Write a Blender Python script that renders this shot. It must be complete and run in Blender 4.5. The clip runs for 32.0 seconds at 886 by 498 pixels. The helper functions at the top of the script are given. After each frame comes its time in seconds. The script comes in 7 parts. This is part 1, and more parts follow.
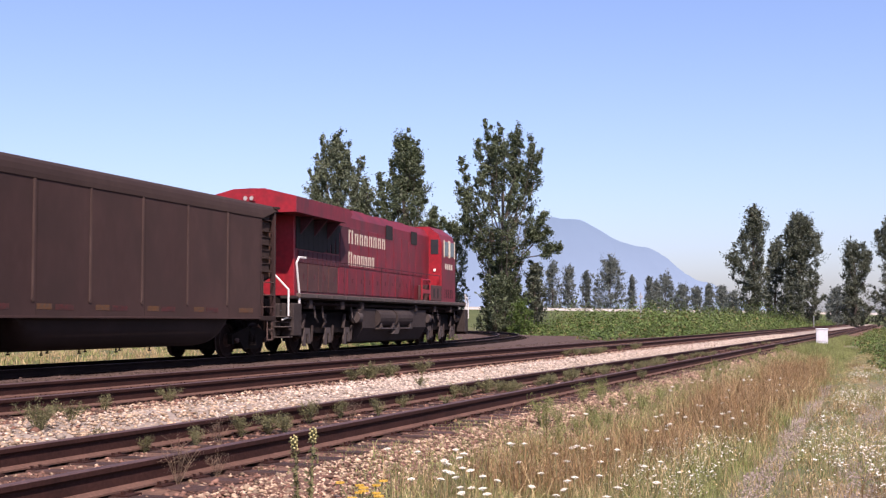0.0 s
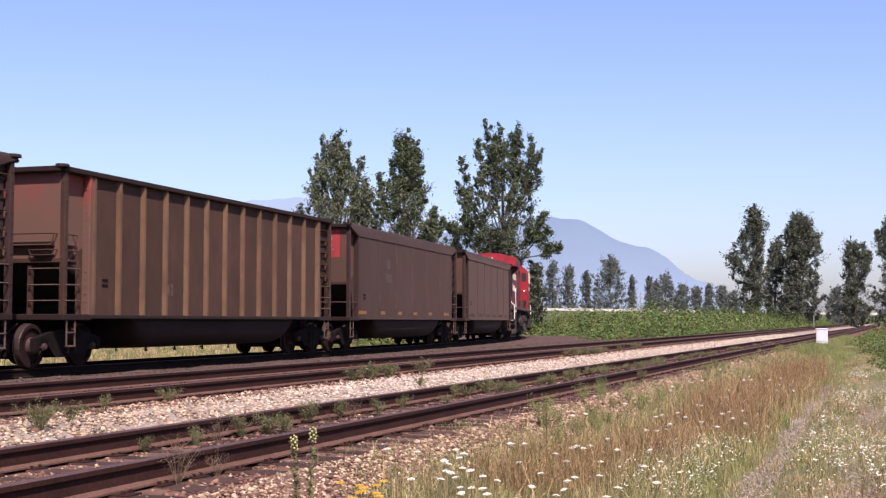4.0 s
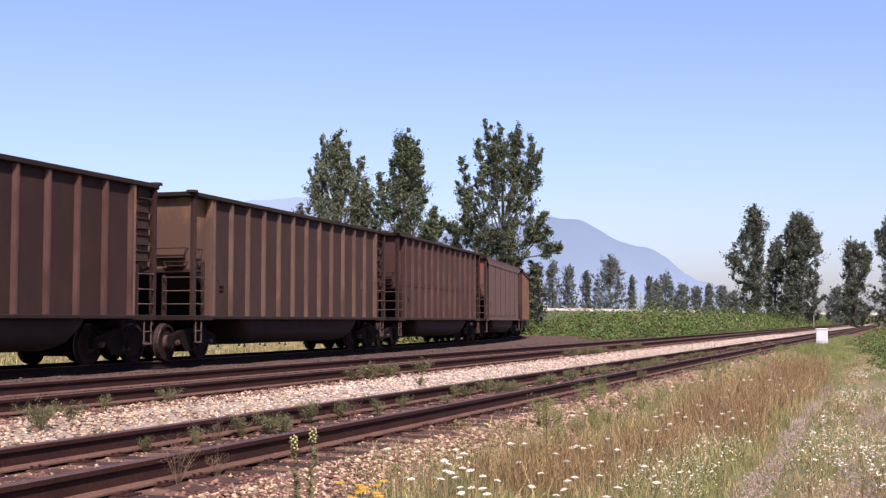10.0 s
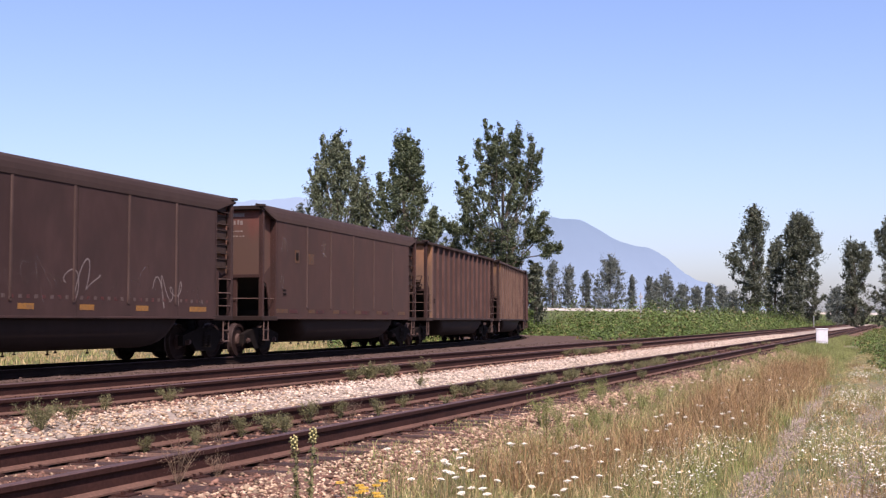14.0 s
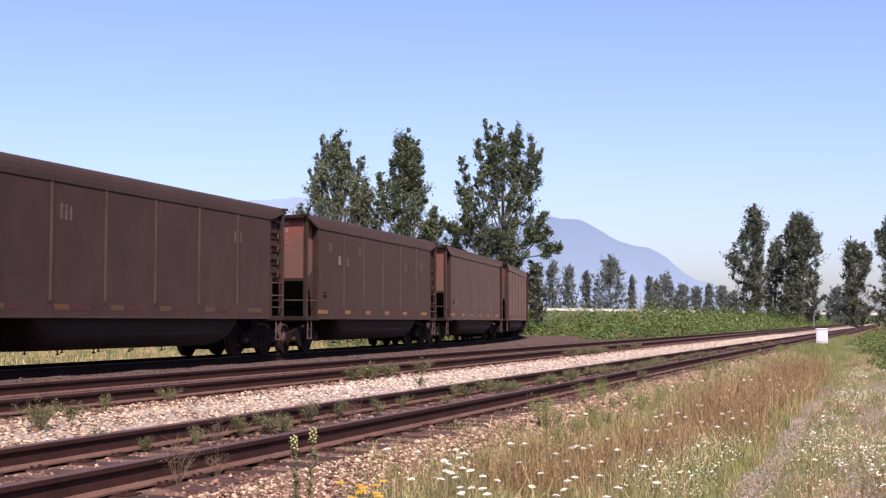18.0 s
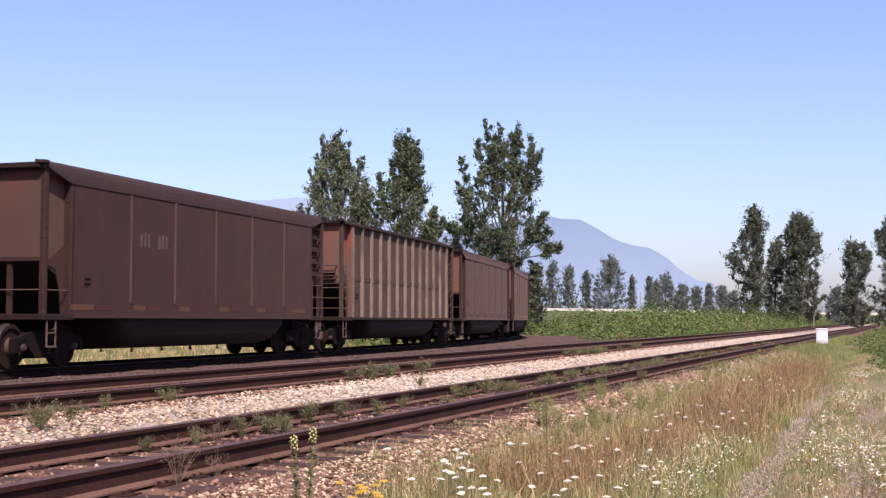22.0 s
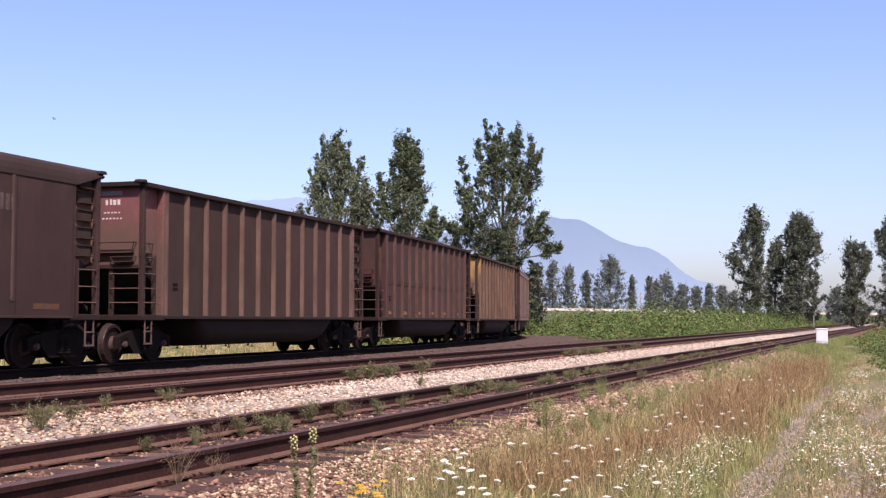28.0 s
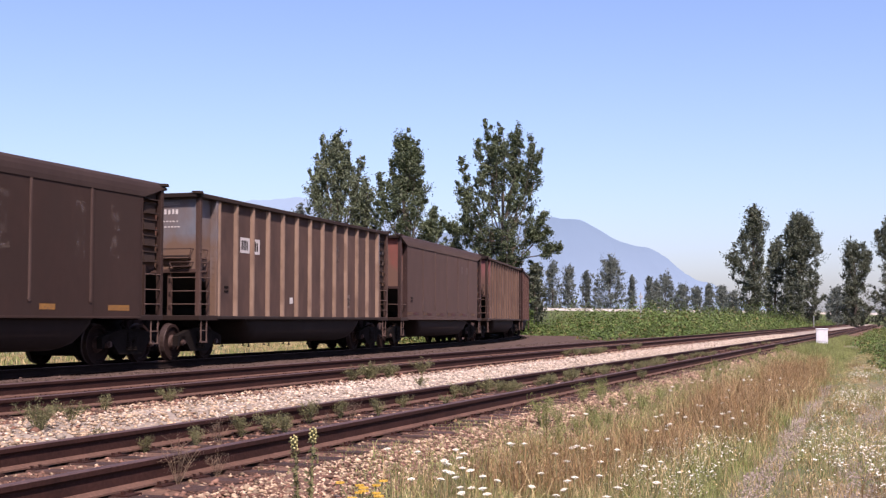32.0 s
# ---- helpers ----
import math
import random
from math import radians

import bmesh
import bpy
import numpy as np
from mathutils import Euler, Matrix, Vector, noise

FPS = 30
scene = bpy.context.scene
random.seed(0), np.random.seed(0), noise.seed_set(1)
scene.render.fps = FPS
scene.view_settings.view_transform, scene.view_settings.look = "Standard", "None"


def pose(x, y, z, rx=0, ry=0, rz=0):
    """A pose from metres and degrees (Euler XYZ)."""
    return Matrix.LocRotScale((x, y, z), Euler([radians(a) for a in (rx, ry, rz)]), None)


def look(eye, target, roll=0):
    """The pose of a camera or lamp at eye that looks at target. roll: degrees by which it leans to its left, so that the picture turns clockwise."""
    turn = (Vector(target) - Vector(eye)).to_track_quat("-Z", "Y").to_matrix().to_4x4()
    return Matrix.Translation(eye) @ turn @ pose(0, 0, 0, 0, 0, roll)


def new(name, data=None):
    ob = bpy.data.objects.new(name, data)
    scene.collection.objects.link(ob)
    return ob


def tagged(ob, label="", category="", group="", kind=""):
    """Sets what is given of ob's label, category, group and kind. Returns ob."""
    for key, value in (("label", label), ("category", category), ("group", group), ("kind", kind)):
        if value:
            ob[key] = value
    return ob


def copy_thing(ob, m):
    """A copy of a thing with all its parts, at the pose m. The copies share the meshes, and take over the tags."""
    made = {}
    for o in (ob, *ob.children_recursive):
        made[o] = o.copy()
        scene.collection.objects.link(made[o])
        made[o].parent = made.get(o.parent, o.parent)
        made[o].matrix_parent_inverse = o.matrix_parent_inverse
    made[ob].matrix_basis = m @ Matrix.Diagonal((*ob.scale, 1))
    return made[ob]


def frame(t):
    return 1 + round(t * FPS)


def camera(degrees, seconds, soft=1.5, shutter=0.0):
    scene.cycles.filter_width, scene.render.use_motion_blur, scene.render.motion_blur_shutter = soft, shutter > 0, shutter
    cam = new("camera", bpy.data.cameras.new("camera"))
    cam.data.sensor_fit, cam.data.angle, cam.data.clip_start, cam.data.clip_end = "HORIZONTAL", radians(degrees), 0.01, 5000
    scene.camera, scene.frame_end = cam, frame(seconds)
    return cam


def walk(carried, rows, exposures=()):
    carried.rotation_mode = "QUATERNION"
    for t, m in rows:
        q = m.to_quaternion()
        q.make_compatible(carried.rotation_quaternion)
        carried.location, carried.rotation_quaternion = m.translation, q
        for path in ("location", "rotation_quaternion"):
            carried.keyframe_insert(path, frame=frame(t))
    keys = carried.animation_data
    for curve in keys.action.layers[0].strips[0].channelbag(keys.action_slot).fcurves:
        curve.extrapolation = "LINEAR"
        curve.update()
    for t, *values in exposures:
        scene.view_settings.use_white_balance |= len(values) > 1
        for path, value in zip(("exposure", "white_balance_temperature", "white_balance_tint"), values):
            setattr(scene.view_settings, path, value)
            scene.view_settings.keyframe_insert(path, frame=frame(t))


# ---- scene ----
# The camera stands still beside the line. Rail tops of the train's track lie at z = 0.
EYE = (0.0, 0.0, 0.975)
cam = camera(39.14, 32.0, soft=1.3, shutter=0.1)
STAND = look(EYE, (0.0, 100.0, 0.975 + 100 * math.tan(radians(3.328))))
walk(cam, [(0, STAND), (32, STAND)], exposures=((0, 0.68, 6500, 28), (14, 0.68, 6500, 28), (17, 0.72, 6500, 28), (25, 0.72, 6500, 28), (29, 0.70, 6500, 28), (32, 0.69, 6500, 28)))

# ---- light: high summer sun from behind the train's tail ----
SUN_EL, SUN_ROT = radians(50), math.atan2(0.282, -0.959)
sun_way = Vector((math.sin(SUN_ROT) * math.cos(SUN_EL), math.cos(SUN_ROT) * math.cos(SUN_EL), math.sin(SUN_EL)))
world = bpy.data.worlds.new("sky")
scene.world = world
world.use_nodes = True
wn = world.node_tree
sky = wn.nodes.new("ShaderNodeTexSky")
sky.sky_type = "NISHITA"
sky.sun_disc = False
sky.sun_elevation, sky.sun_rotation = SUN_EL, SUN_ROT
sky.air_density, sky.dust_density, sky.ozone_density = 1.0, 1.5, 4.5
blue = wn.nodes.new("ShaderNodeMix")
blue.data_type, blue.blend_type = "RGBA", "MULTIPLY"
blue.inputs[0].default_value = 1.0
blue.inputs[7].default_value = (0.985, 0.97, 1.02, 1)
wn.links.new(sky.outputs[0], blue.inputs[6])
wn.links.new(blue.outputs[2], wn.nodes["Background"].inputs[0])
wn.nodes["Background"].inputs[1].default_value = 0.118
sun = new("sun", bpy.data.lights.new("sun", "SUN"))
sun.data.energy, sun.data.angle, sun.data.color = 4.9, radians(0.6), (1.0, 0.9, 0.76)
sun.matrix_world = look((0, 0, 60), Vector((0, 0, 60)) - sun_way)


# ---- materials ----
def material(name, low, high, rough=0.8, metal=0.0, scale=3.0, stretch=(1, 1, 1), bump=0.0, fine=40.0, dirt=None, dirt_at=0.55, island=0.0, random_tint=0.0, spec=0.3, fade=None, speckle=0.45):
    """Two colours mixed by coarse and fine noise, with an optional layer of dirt and a fine relief."""
    m = bpy.data.materials.new(name)
    m.use_nodes = True
    nt = m.node_tree
    b = nt.nodes["Principled BSDF"]
    b.inputs["Roughness"].default_value, b.inputs["Metallic"].default_value = rough, metal
    b.inputs["Specular IOR Level"].default_value = spec
    co = nt.nodes.new("ShaderNodeTexCoord")
    mp = nt.nodes.new("ShaderNodeMapping")
    mp.inputs["Scale"].default_value = stretch
    nt.links.new(co.outputs["Object"], mp.inputs[0])
    info = nt.nodes.new("ShaderNodeObjectInfo")
    off = nt.nodes.new("ShaderNodeVectorMath")
    off.operation = "MULTIPLY_ADD"
    comb = nt.nodes.new("ShaderNodeCombineXYZ")
    for k in range(3):
        nt.links.new(info.outputs["Random"], comb.inputs[k])
    off.inputs[1].default_value = (31, 17, 23)
    nt.links.new(comb.outputs[0], off.inputs[0])
    nt.links.new(mp.outputs[0], off.inputs[2])

    def noise_node(s, detail):
        n = nt.nodes.new("ShaderNodeTexNoise")
        n.inputs["Scale"].default_value, n.inputs["Detail"].default_value = s, detail
        nt.links.new(off.outputs[0], n.inputs["Vector"])
        return n

    def mix(fac, a, c):
        x = nt.nodes.new("ShaderNodeMix")
        x.data_type = "RGBA"
        for sock, v in ((x.inputs[0], fac), (x.inputs[6], a), (x.inputs[7], c)):
            if isinstance(v, tuple):
                sock.default_value = (*v, 1)
            elif isinstance(v, (int, float)):
                sock.default_value = v
            else:
                nt.links.new(v, sock)
        return x.outputs[2]

    def ramp(v, lo, hi):
        r = nt.nodes.new("ShaderNodeMapRange")
        r.inputs[1].default_value, r.inputs[2].default_value = lo, hi
        nt.links.new(v, r.inputs[0])
        return r.outputs[0]

    coarse, grain = noise_node(scale, 4), noise_node(fine, 3)
    c = mix(ramp(coarse.outputs[0], 0.3, 0.7), low, high)
    c2 = mix(ramp(grain.outputs[0], 0.35, 0.75), tuple(0.72 * v for v in low), tuple(min(1, 1.15 * v) for v in high))
    c = mix(speckle, c, c2)
    if dirt:
        spots = noise_node(scale * 2.7, 6)
        layer = spots.outputs[0]
        if fade:
            sep = nt.nodes.new("ShaderNodeSeparateXYZ")
            nt.links.new(co.outputs["Object"], sep.inputs[0])
            low_part = ramp(sep.outputs[2], fade[1], fade[0])
            sum_ = nt.nodes.new("ShaderNodeMath")
            sum_.operation = "MULTIPLY_ADD"
            nt.links.new(low_part, sum_.inputs[0])
            sum_.inputs[1].default_value = 0.35
            nt.links.new(layer, sum_.inputs[2])
            layer = sum_.outputs[0]
        c = mix(ramp(layer, dirt_at - (0.25 if fade else 0.1), dirt_at + (0.2 if fade else 0.15)), c, dirt)
    if island or random_tint:
        src = nt.nodes.new("ShaderNodeNewGeometry").outputs["Random Per Island"] if island else info.outputs["Random"]
        amount = island or random_tint
        hsv = nt.nodes.new("ShaderNodeHueSaturation")
        r = nt.nodes.new("ShaderNodeMapRange")
        r.inputs[3].default_value, r.inputs[4].default_value = 1 - amount, 1 + amount
        nt.links.new(src, r.inputs[0])
        nt.links.new(r.outputs[0], hsv.inputs["Value"])
        nt.links.new(c, hsv.inputs["Color"])
        c = hsv.outputs[0]
    nt.links.new(c, b.inputs["Base Color"])
    if bump:
        bp = nt.nodes.new("ShaderNodeBump")
        bp.inputs["Strength"].default_value, bp.inputs["Distance"].default_value = bump, 0.02
        nt.links.new(grain.outputs[0], bp.inputs["Height"])
        nt.links.new(bp.outputs[0], b.inputs["Normal"])
    return m


def leaf_material(name, low, high, island=0.5, rough=0.5):
    m = material(name, low, high, rough, scale=0.35, fine=2.0, island=island, spec=0.22)
    b = m.node_tree.nodes["Principled BSDF"]
    out = m.node_tree.nodes["Material Output"]
    t = m.node_tree.nodes.new("ShaderNodeBsdfTranslucent")
    src = b.inputs["Base Color"].links[0].from_socket
    m.node_tree.links.new(src, t.inputs[0])
    x = m.node_tree.nodes.new("ShaderNodeMixShader")
    x.inputs[0].default_value = 0.25
    m.node_tree.links.new(b.outputs[0], x.inputs[1])
    m.node_tree.links.new(t.outputs[0], x.inputs[2])
    m.node_tree.links.new(x.outputs[0], out.inputs[0])
    return m


def car_paint(name, low, high, dirt=(0.036, 0.022, 0.019), at=0.52, fade=None, dust=0.09):
    """Old paint under a film of brown dust that brightens at a grazing view."""
    m = material(name, low, high, 0.75, scale=0.6, stretch=(1, 1, 0.55), bump=0.06, fine=5.0, dirt=dirt, dirt_at=at, fade=fade, spec=0.12, speckle=0.25)
    b = m.node_tree.nodes["Principled BSDF"]
    b.inputs["Sheen Weight"].default_value, b.inputs["Sheen Roughness"].default_value = dust, 0.45
    b.inputs["Sheen Tint"].default_value = (0.8, 0.55, 0.47, 1)
    return m


M = {}
M["brown"] = car_paint("brown_car_paint", (0.0295, 0.016, 0.0152), (0.0433, 0.0243, 0.0225), (0.026, 0.0156, 0.0147))
M["brown_dark"] = car_paint("dark_brown_car_paint", (0.0232, 0.0126, 0.0106), (0.0343, 0.0192, 0.0156), (0.0252, 0.0151, 0.0126), dust=0.08)
M["brown_warm"] = car_paint("warm_brown_car_paint", (0.0295, 0.0144, 0.0124), (0.0425, 0.0212, 0.0184), (0.026, 0.0147, 0.0133))
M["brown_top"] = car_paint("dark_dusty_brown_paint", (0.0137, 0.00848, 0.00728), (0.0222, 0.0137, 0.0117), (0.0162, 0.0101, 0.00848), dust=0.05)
M["sheet"] = car_paint("brown_side_sheet_paint", (0.0501, 0.0286, 0.0232), (0.0715, 0.0429, 0.0354))
M["sheet_olive"] = car_paint("olive_brown_side_sheet_paint", (0.0451, 0.0313, 0.0226), (0.0619, 0.0439, 0.0332), (0.0364, 0.0239, 0.0186), dust=0.06)
M["red_patch"] = car_paint("fresh_red_end_panel_paint", (0.21, 0.028, 0.03), (0.27, 0.04, 0.042), (0.16, 0.03, 0.03), 0.66)
M["sheet_red"] = car_paint("red_brown_side_sheet_paint", (0.0455, 0.0217, 0.0188), (0.0608, 0.0304, 0.0267))
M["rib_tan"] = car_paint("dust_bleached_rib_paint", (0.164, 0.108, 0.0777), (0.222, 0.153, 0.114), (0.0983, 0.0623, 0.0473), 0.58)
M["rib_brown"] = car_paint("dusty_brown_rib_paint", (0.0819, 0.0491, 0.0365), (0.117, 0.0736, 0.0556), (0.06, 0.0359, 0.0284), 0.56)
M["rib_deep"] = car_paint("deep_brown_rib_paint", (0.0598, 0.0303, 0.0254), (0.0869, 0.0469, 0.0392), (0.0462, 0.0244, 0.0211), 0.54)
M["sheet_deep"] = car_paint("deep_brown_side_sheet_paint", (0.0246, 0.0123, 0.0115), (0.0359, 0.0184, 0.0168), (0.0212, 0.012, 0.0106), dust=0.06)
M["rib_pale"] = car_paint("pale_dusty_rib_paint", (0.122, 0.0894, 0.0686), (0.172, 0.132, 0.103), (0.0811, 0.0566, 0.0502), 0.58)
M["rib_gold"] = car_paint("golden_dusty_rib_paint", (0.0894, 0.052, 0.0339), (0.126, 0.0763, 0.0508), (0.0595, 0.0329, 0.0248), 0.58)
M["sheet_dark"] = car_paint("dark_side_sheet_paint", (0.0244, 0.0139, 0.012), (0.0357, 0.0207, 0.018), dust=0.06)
M["cowl"] = car_paint("dark_dusty_cowl_paint", (0.0244, 0.0158, 0.0144), (0.038, 0.0244, 0.0219), (0.0271, 0.0168, 0.0155), dust=0.1)
M["rib_dust"] = car_paint("dusty_weld_rib_paint", (0.0454, 0.0281, 0.0245), (0.068, 0.0445, 0.0385), (0.0385, 0.0236, 0.0204), 0.56)
M["brown_red"] = car_paint("red_brown_car_paint", (0.07, 0.0385, 0.0322), (0.098, 0.056, 0.0462))
M["orange"] = car_paint("faded_orange_car_paint", (0.101, 0.0566, 0.0322), (0.137, 0.0832, 0.0504), (0.0728, 0.0423, 0.0282), 0.58)
M["orange_sheet"] = car_paint("grimy_orange_side_sheet_paint", (0.0399, 0.0217, 0.0156), (0.06, 0.0327, 0.0229), (0.0327, 0.0196, 0.0152), 0.56)
M["tan"] = car_paint("tan_car_paint", (0.122, 0.084, 0.056), (0.175, 0.126, 0.0875), (0.077, 0.0525, 0.0392), 0.56)
M["dusty"] = car_paint("dusty_brown_car_paint", (0.091, 0.0616, 0.0448), (0.126, 0.0875, 0.0665), (0.0665, 0.0448, 0.035), 0.54)
M["red_end"] = car_paint("weathered_red_paint", (0.172, 0.0374, 0.0328), (0.226, 0.0585, 0.0484), (0.105, 0.0608, 0.0468), 0.56, (2.8, 4.0))
M["pink_end"] = car_paint("faded_pinkish_red_paint", (0.15, 0.05, 0.055), (0.2, 0.072, 0.078), (0.085, 0.052, 0.042), 0.6, (2.7, 3.9))
M["orange_end"] = car_paint("weathered_orange_paint", (0.211, 0.101, 0.0507), (0.265, 0.14, 0.0741), (0.109, 0.0702, 0.0507), 0.60, (2.5, 3.9))
M["yellow_end"] = car_paint("weathered_yellow_paint", (0.328, 0.195, 0.0507), (0.39, 0.257, 0.0858), (0.109, 0.0686, 0.0468), 0.58, (2.9, 4.2))
M["yellow_recess"] = car_paint("dusty_yellow_paint", (0.265, 0.156, 0.0507), (0.328, 0.211, 0.078), (0.156, 0.0975, 0.0546), 0.66, (2.2, 3.2))
M["amber_end"] = car_paint("grimy_amber_paint", (0.234, 0.117, 0.0351), (0.296, 0.156, 0.0546), (0.0819, 0.0499, 0.0374), 0.5, (3.0, 4.3))
M["brown_end"] = car_paint("weathered_brown_paint", (0.09, 0.0324, 0.0252), (0.122, 0.0477, 0.0378), (0.0667, 0.0401, 0.0309), 0.58, (2.8, 4.0))
M["blue_end"] = car_paint("weathered_blue_grey_paint", (0.0936, 0.101, 0.125), (0.133, 0.14, 0.164), (0.117, 0.0741, 0.0546), 0.6, (2.9, 3.2))
M["tub_black"] = car_paint("blackish_brown_paint", (0.0144, 0.0104, 0.0096), (0.024, 0.0168, 0.0152), (0.0176, 0.012, 0.0104), dust=0.03)
# Near-black for grease plus the shade under the vehicles, put into the colour.
M["steel_dark"] = material("shade_dark_greasy_steel", (0.007, 0.0055, 0.005), (0.015, 0.011, 0.010), 0.85, scale=4, fine=30, bump=0.2, spec=0.06)
M["steel_rust"] = material("rusty_steel", (0.011, 0.007, 0.006), (0.024, 0.014, 0.012), 0.85, scale=5, fine=40, bump=0.2, spec=0.06)
M["hub_rust"] = material("pinkish_rusted_axle_cap", (0.04, 0.022, 0.0184), (0.068, 0.04, 0.034), 0.8, scale=5, fine=40)
M["tread"] = material("worn_steel_tread", (0.0357, 0.0231, 0.021), (0.063, 0.042, 0.0378), 0.5, 0.3, scale=5)
M["wheel_dust"] = material("dusty_rusted_wheel", (0.0144, 0.00828, 0.0072), (0.027, 0.0155, 0.0137), 0.85, scale=5, fine=30, spec=0.08)
M["step_dust"] = material("dusty_brown_step_iron", (0.0686, 0.0437, 0.0362), (0.106, 0.0699, 0.0593), 0.8, scale=6, spec=0.15)
M["step_dark"] = material("dusty_dark_step_pocket", (0.03, 0.02, 0.017), (0.05, 0.034, 0.029), 0.85, scale=5, spec=0.1)
M["placard"] = material("grimy_white_placard", (0.104, 0.076, 0.066), (0.144, 0.112, 0.1), 0.75, scale=6, dirt=(0.056, 0.036, 0.03), dirt_at=0.6)
# Black that stands for the shade inside bays and openings.
M["void"] = material("shade_black_steel", (0.012, 0.011, 0.011), (0.022, 0.02, 0.02), 0.9)
M["stripe"] = material("faded_yellow_reflective_tape", (0.212, 0.0936, 0.0156), (0.287, 0.138, 0.025), 0.5, scale=6, dirt=(0.125, 0.0686, 0.0374), dirt_at=0.55)
M["stripe_dim"] = material("grimy_orange_reflective_tape", (0.0864, 0.0346, 0.00808), (0.121, 0.0518, 0.0126), 0.6, scale=6, dirt=(0.0539, 0.0359, 0.027), dirt_at=0.5)
M["stripe_red"] = material("dull_red_reflective_tape", (0.0644, 0.012, 0.0103), (0.0858, 0.0193, 0.0155), 0.6, scale=6, dirt=(0.03, 0.0172, 0.0141), dirt_at=0.5)
M["white_mark"] = material("faded_white_stencil_paint", (0.39, 0.359, 0.343), (0.53, 0.499, 0.484), 0.7, scale=5)
M["dim_mark"] = material("nearly_worn_off_stencil_paint", (0.0663, 0.0452, 0.039), (0.117, 0.0874, 0.078), 0.7, scale=5, dirt=(0.0585, 0.0359, 0.0312), dirt_at=0.5)
M["chalk"] = material("faded_chalky_paint", (0.133, 0.105, 0.0975), (0.211, 0.179, 0.168), 0.85, scale=4)
# Side red, darkened for dirt and for the sides' shade.
M["loco_red"] = material("weathered_shaded_locomotive_red", (0.133, 0.0109, 0.0187), (0.187, 0.0156, 0.0257), 0.55, scale=0.8, stretch=(1, 1, 0.4), fine=8, dirt=(0.0858, 0.0164, 0.0203), dirt_at=0.54)
# Maroon darkened for soot and the radiator wing's cast shadow.
M["loco_soot_shade"] = material("soot_and_shade_maroon", (0.0468, 0.0133, 0.0179), (0.078, 0.0187, 0.0265), 0.75, scale=1.5, fine=9)
M["loco_grime"] = material("road_grimed_maroon_brown", (0.0546, 0.025, 0.0242), (0.0897, 0.0406, 0.0374), 0.8, scale=1.5, fine=9)
M["loco_pale"] = material("dusty_pale_grey_casting", (0.0464, 0.036, 0.0328), (0.0763, 0.0601, 0.0546), 0.8, scale=4, fine=25)
# The same red painted lighter, as the sun strikes rear-facing walls.
M["loco_sunlit"] = material("sunlit_locomotive_red", (0.242, 0.0125, 0.0203), (0.296, 0.0172, 0.025), 0.45, scale=1.2, fine=9, dirt=(0.172, 0.0156, 0.0203), dirt_at=0.6)
M["loco_grey"] = material("grimy_grey_underframe", (0.0279, 0.0213, 0.0199), (0.0497, 0.0384, 0.0351), 0.85, scale=2, fine=20, bump=0.15, spec=0.15)
M["deck_edge"] = material("dusty_beige_walkway_edge", (0.078, 0.0562, 0.0468), (0.125, 0.092, 0.078), 0.75, scale=3)
M["white_rail"] = material("white_handrail_paint", (0.624, 0.608, 0.577), (0.686, 0.671, 0.64), 0.4, scale=6)
M["cream"] = material("cream_lettering", (0.484, 0.429, 0.328), (0.608, 0.546, 0.437), 0.5, scale=2)
M["lamp_dull"] = material("dull_grey_lamp_lens", (0.3, 0.28, 0.27), (0.42, 0.4, 0.38), 0.3)
M["glass"] = material("dark_cab_glass", (0.02, 0.025, 0.03), (0.03, 0.035, 0.04), 0.08, spec=0.8)
M["lamp_white"] = material("white_lamp_lens", (0.85, 0.85, 0.82), (0.95, 0.95, 0.92), 0.2)
# Web painted dark for grime and the head's shade, foot brighter as if sunlit.
M["rail"] = material("rusted_rail_with_shade", (0.0211, 0.0086, 0.00686), (0.0395, 0.0158, 0.0124), 0.9, scale=3, fine=30, bump=0.15, spec=0.15)
M["rail_base"] = material("rust_dusted_sunlit_rail_foot", (0.074, 0.037, 0.0266), (0.13, 0.0703, 0.0503), 0.95, scale=3, fine=30)
M["rail_top"] = material("worn_rail_head", (0.0555, 0.0318, 0.0301), (0.0888, 0.054, 0.0513), 0.7, 0.0, scale=2, fine=20)
# Branch rails and ties painted near-black for the shade beneath the train.
M["rail_dark"] = material("shade_blackened_rail", (0.00888, 0.00592, 0.00518), (0.0185, 0.0118, 0.0104), 0.9, scale=3, spec=0.06)
M["tie_dark"] = material("shade_blackened_tie", (0.00888, 0.00666, 0.00592), (0.0207, 0.0148, 0.0126), 0.95, scale=3, fine=25, bump=0.4, spec=0.06)
M["tie"] = material("weathered_timber_tie", (0.0318, 0.0165, 0.0133), (0.07, 0.0382, 0.0305), 0.9, scale=2.5, stretch=(1, 6, 1), fine=25, bump=0.5, random_tint=0.35)
M["ballast_brown"] = material("rusty_brown_ballast", (0.108, 0.056, 0.0369), (0.172, 0.0989, 0.0668), 0.95, scale=1.2, fine=18, bump=0.8, dirt=(0.0764, 0.0445, 0.0331), dirt_at=0.55)
M["ballast_white"] = material("pale_crushed_stone", (0.207, 0.166, 0.129), (0.339, 0.286, 0.232), 0.95, scale=1.2, fine=18, bump=0.8)
M["stone_white"] = material("pale_ballast_stone", (0.292, 0.234, 0.179), (0.504, 0.43, 0.349), 0.9, scale=6, fine=40, island=0.5)
M["stone_rut"] = material("pale_lilac_grey_gravel", (0.184, 0.147, 0.119), (0.326, 0.273, 0.232), 0.95, scale=6, fine=40, island=0.45)
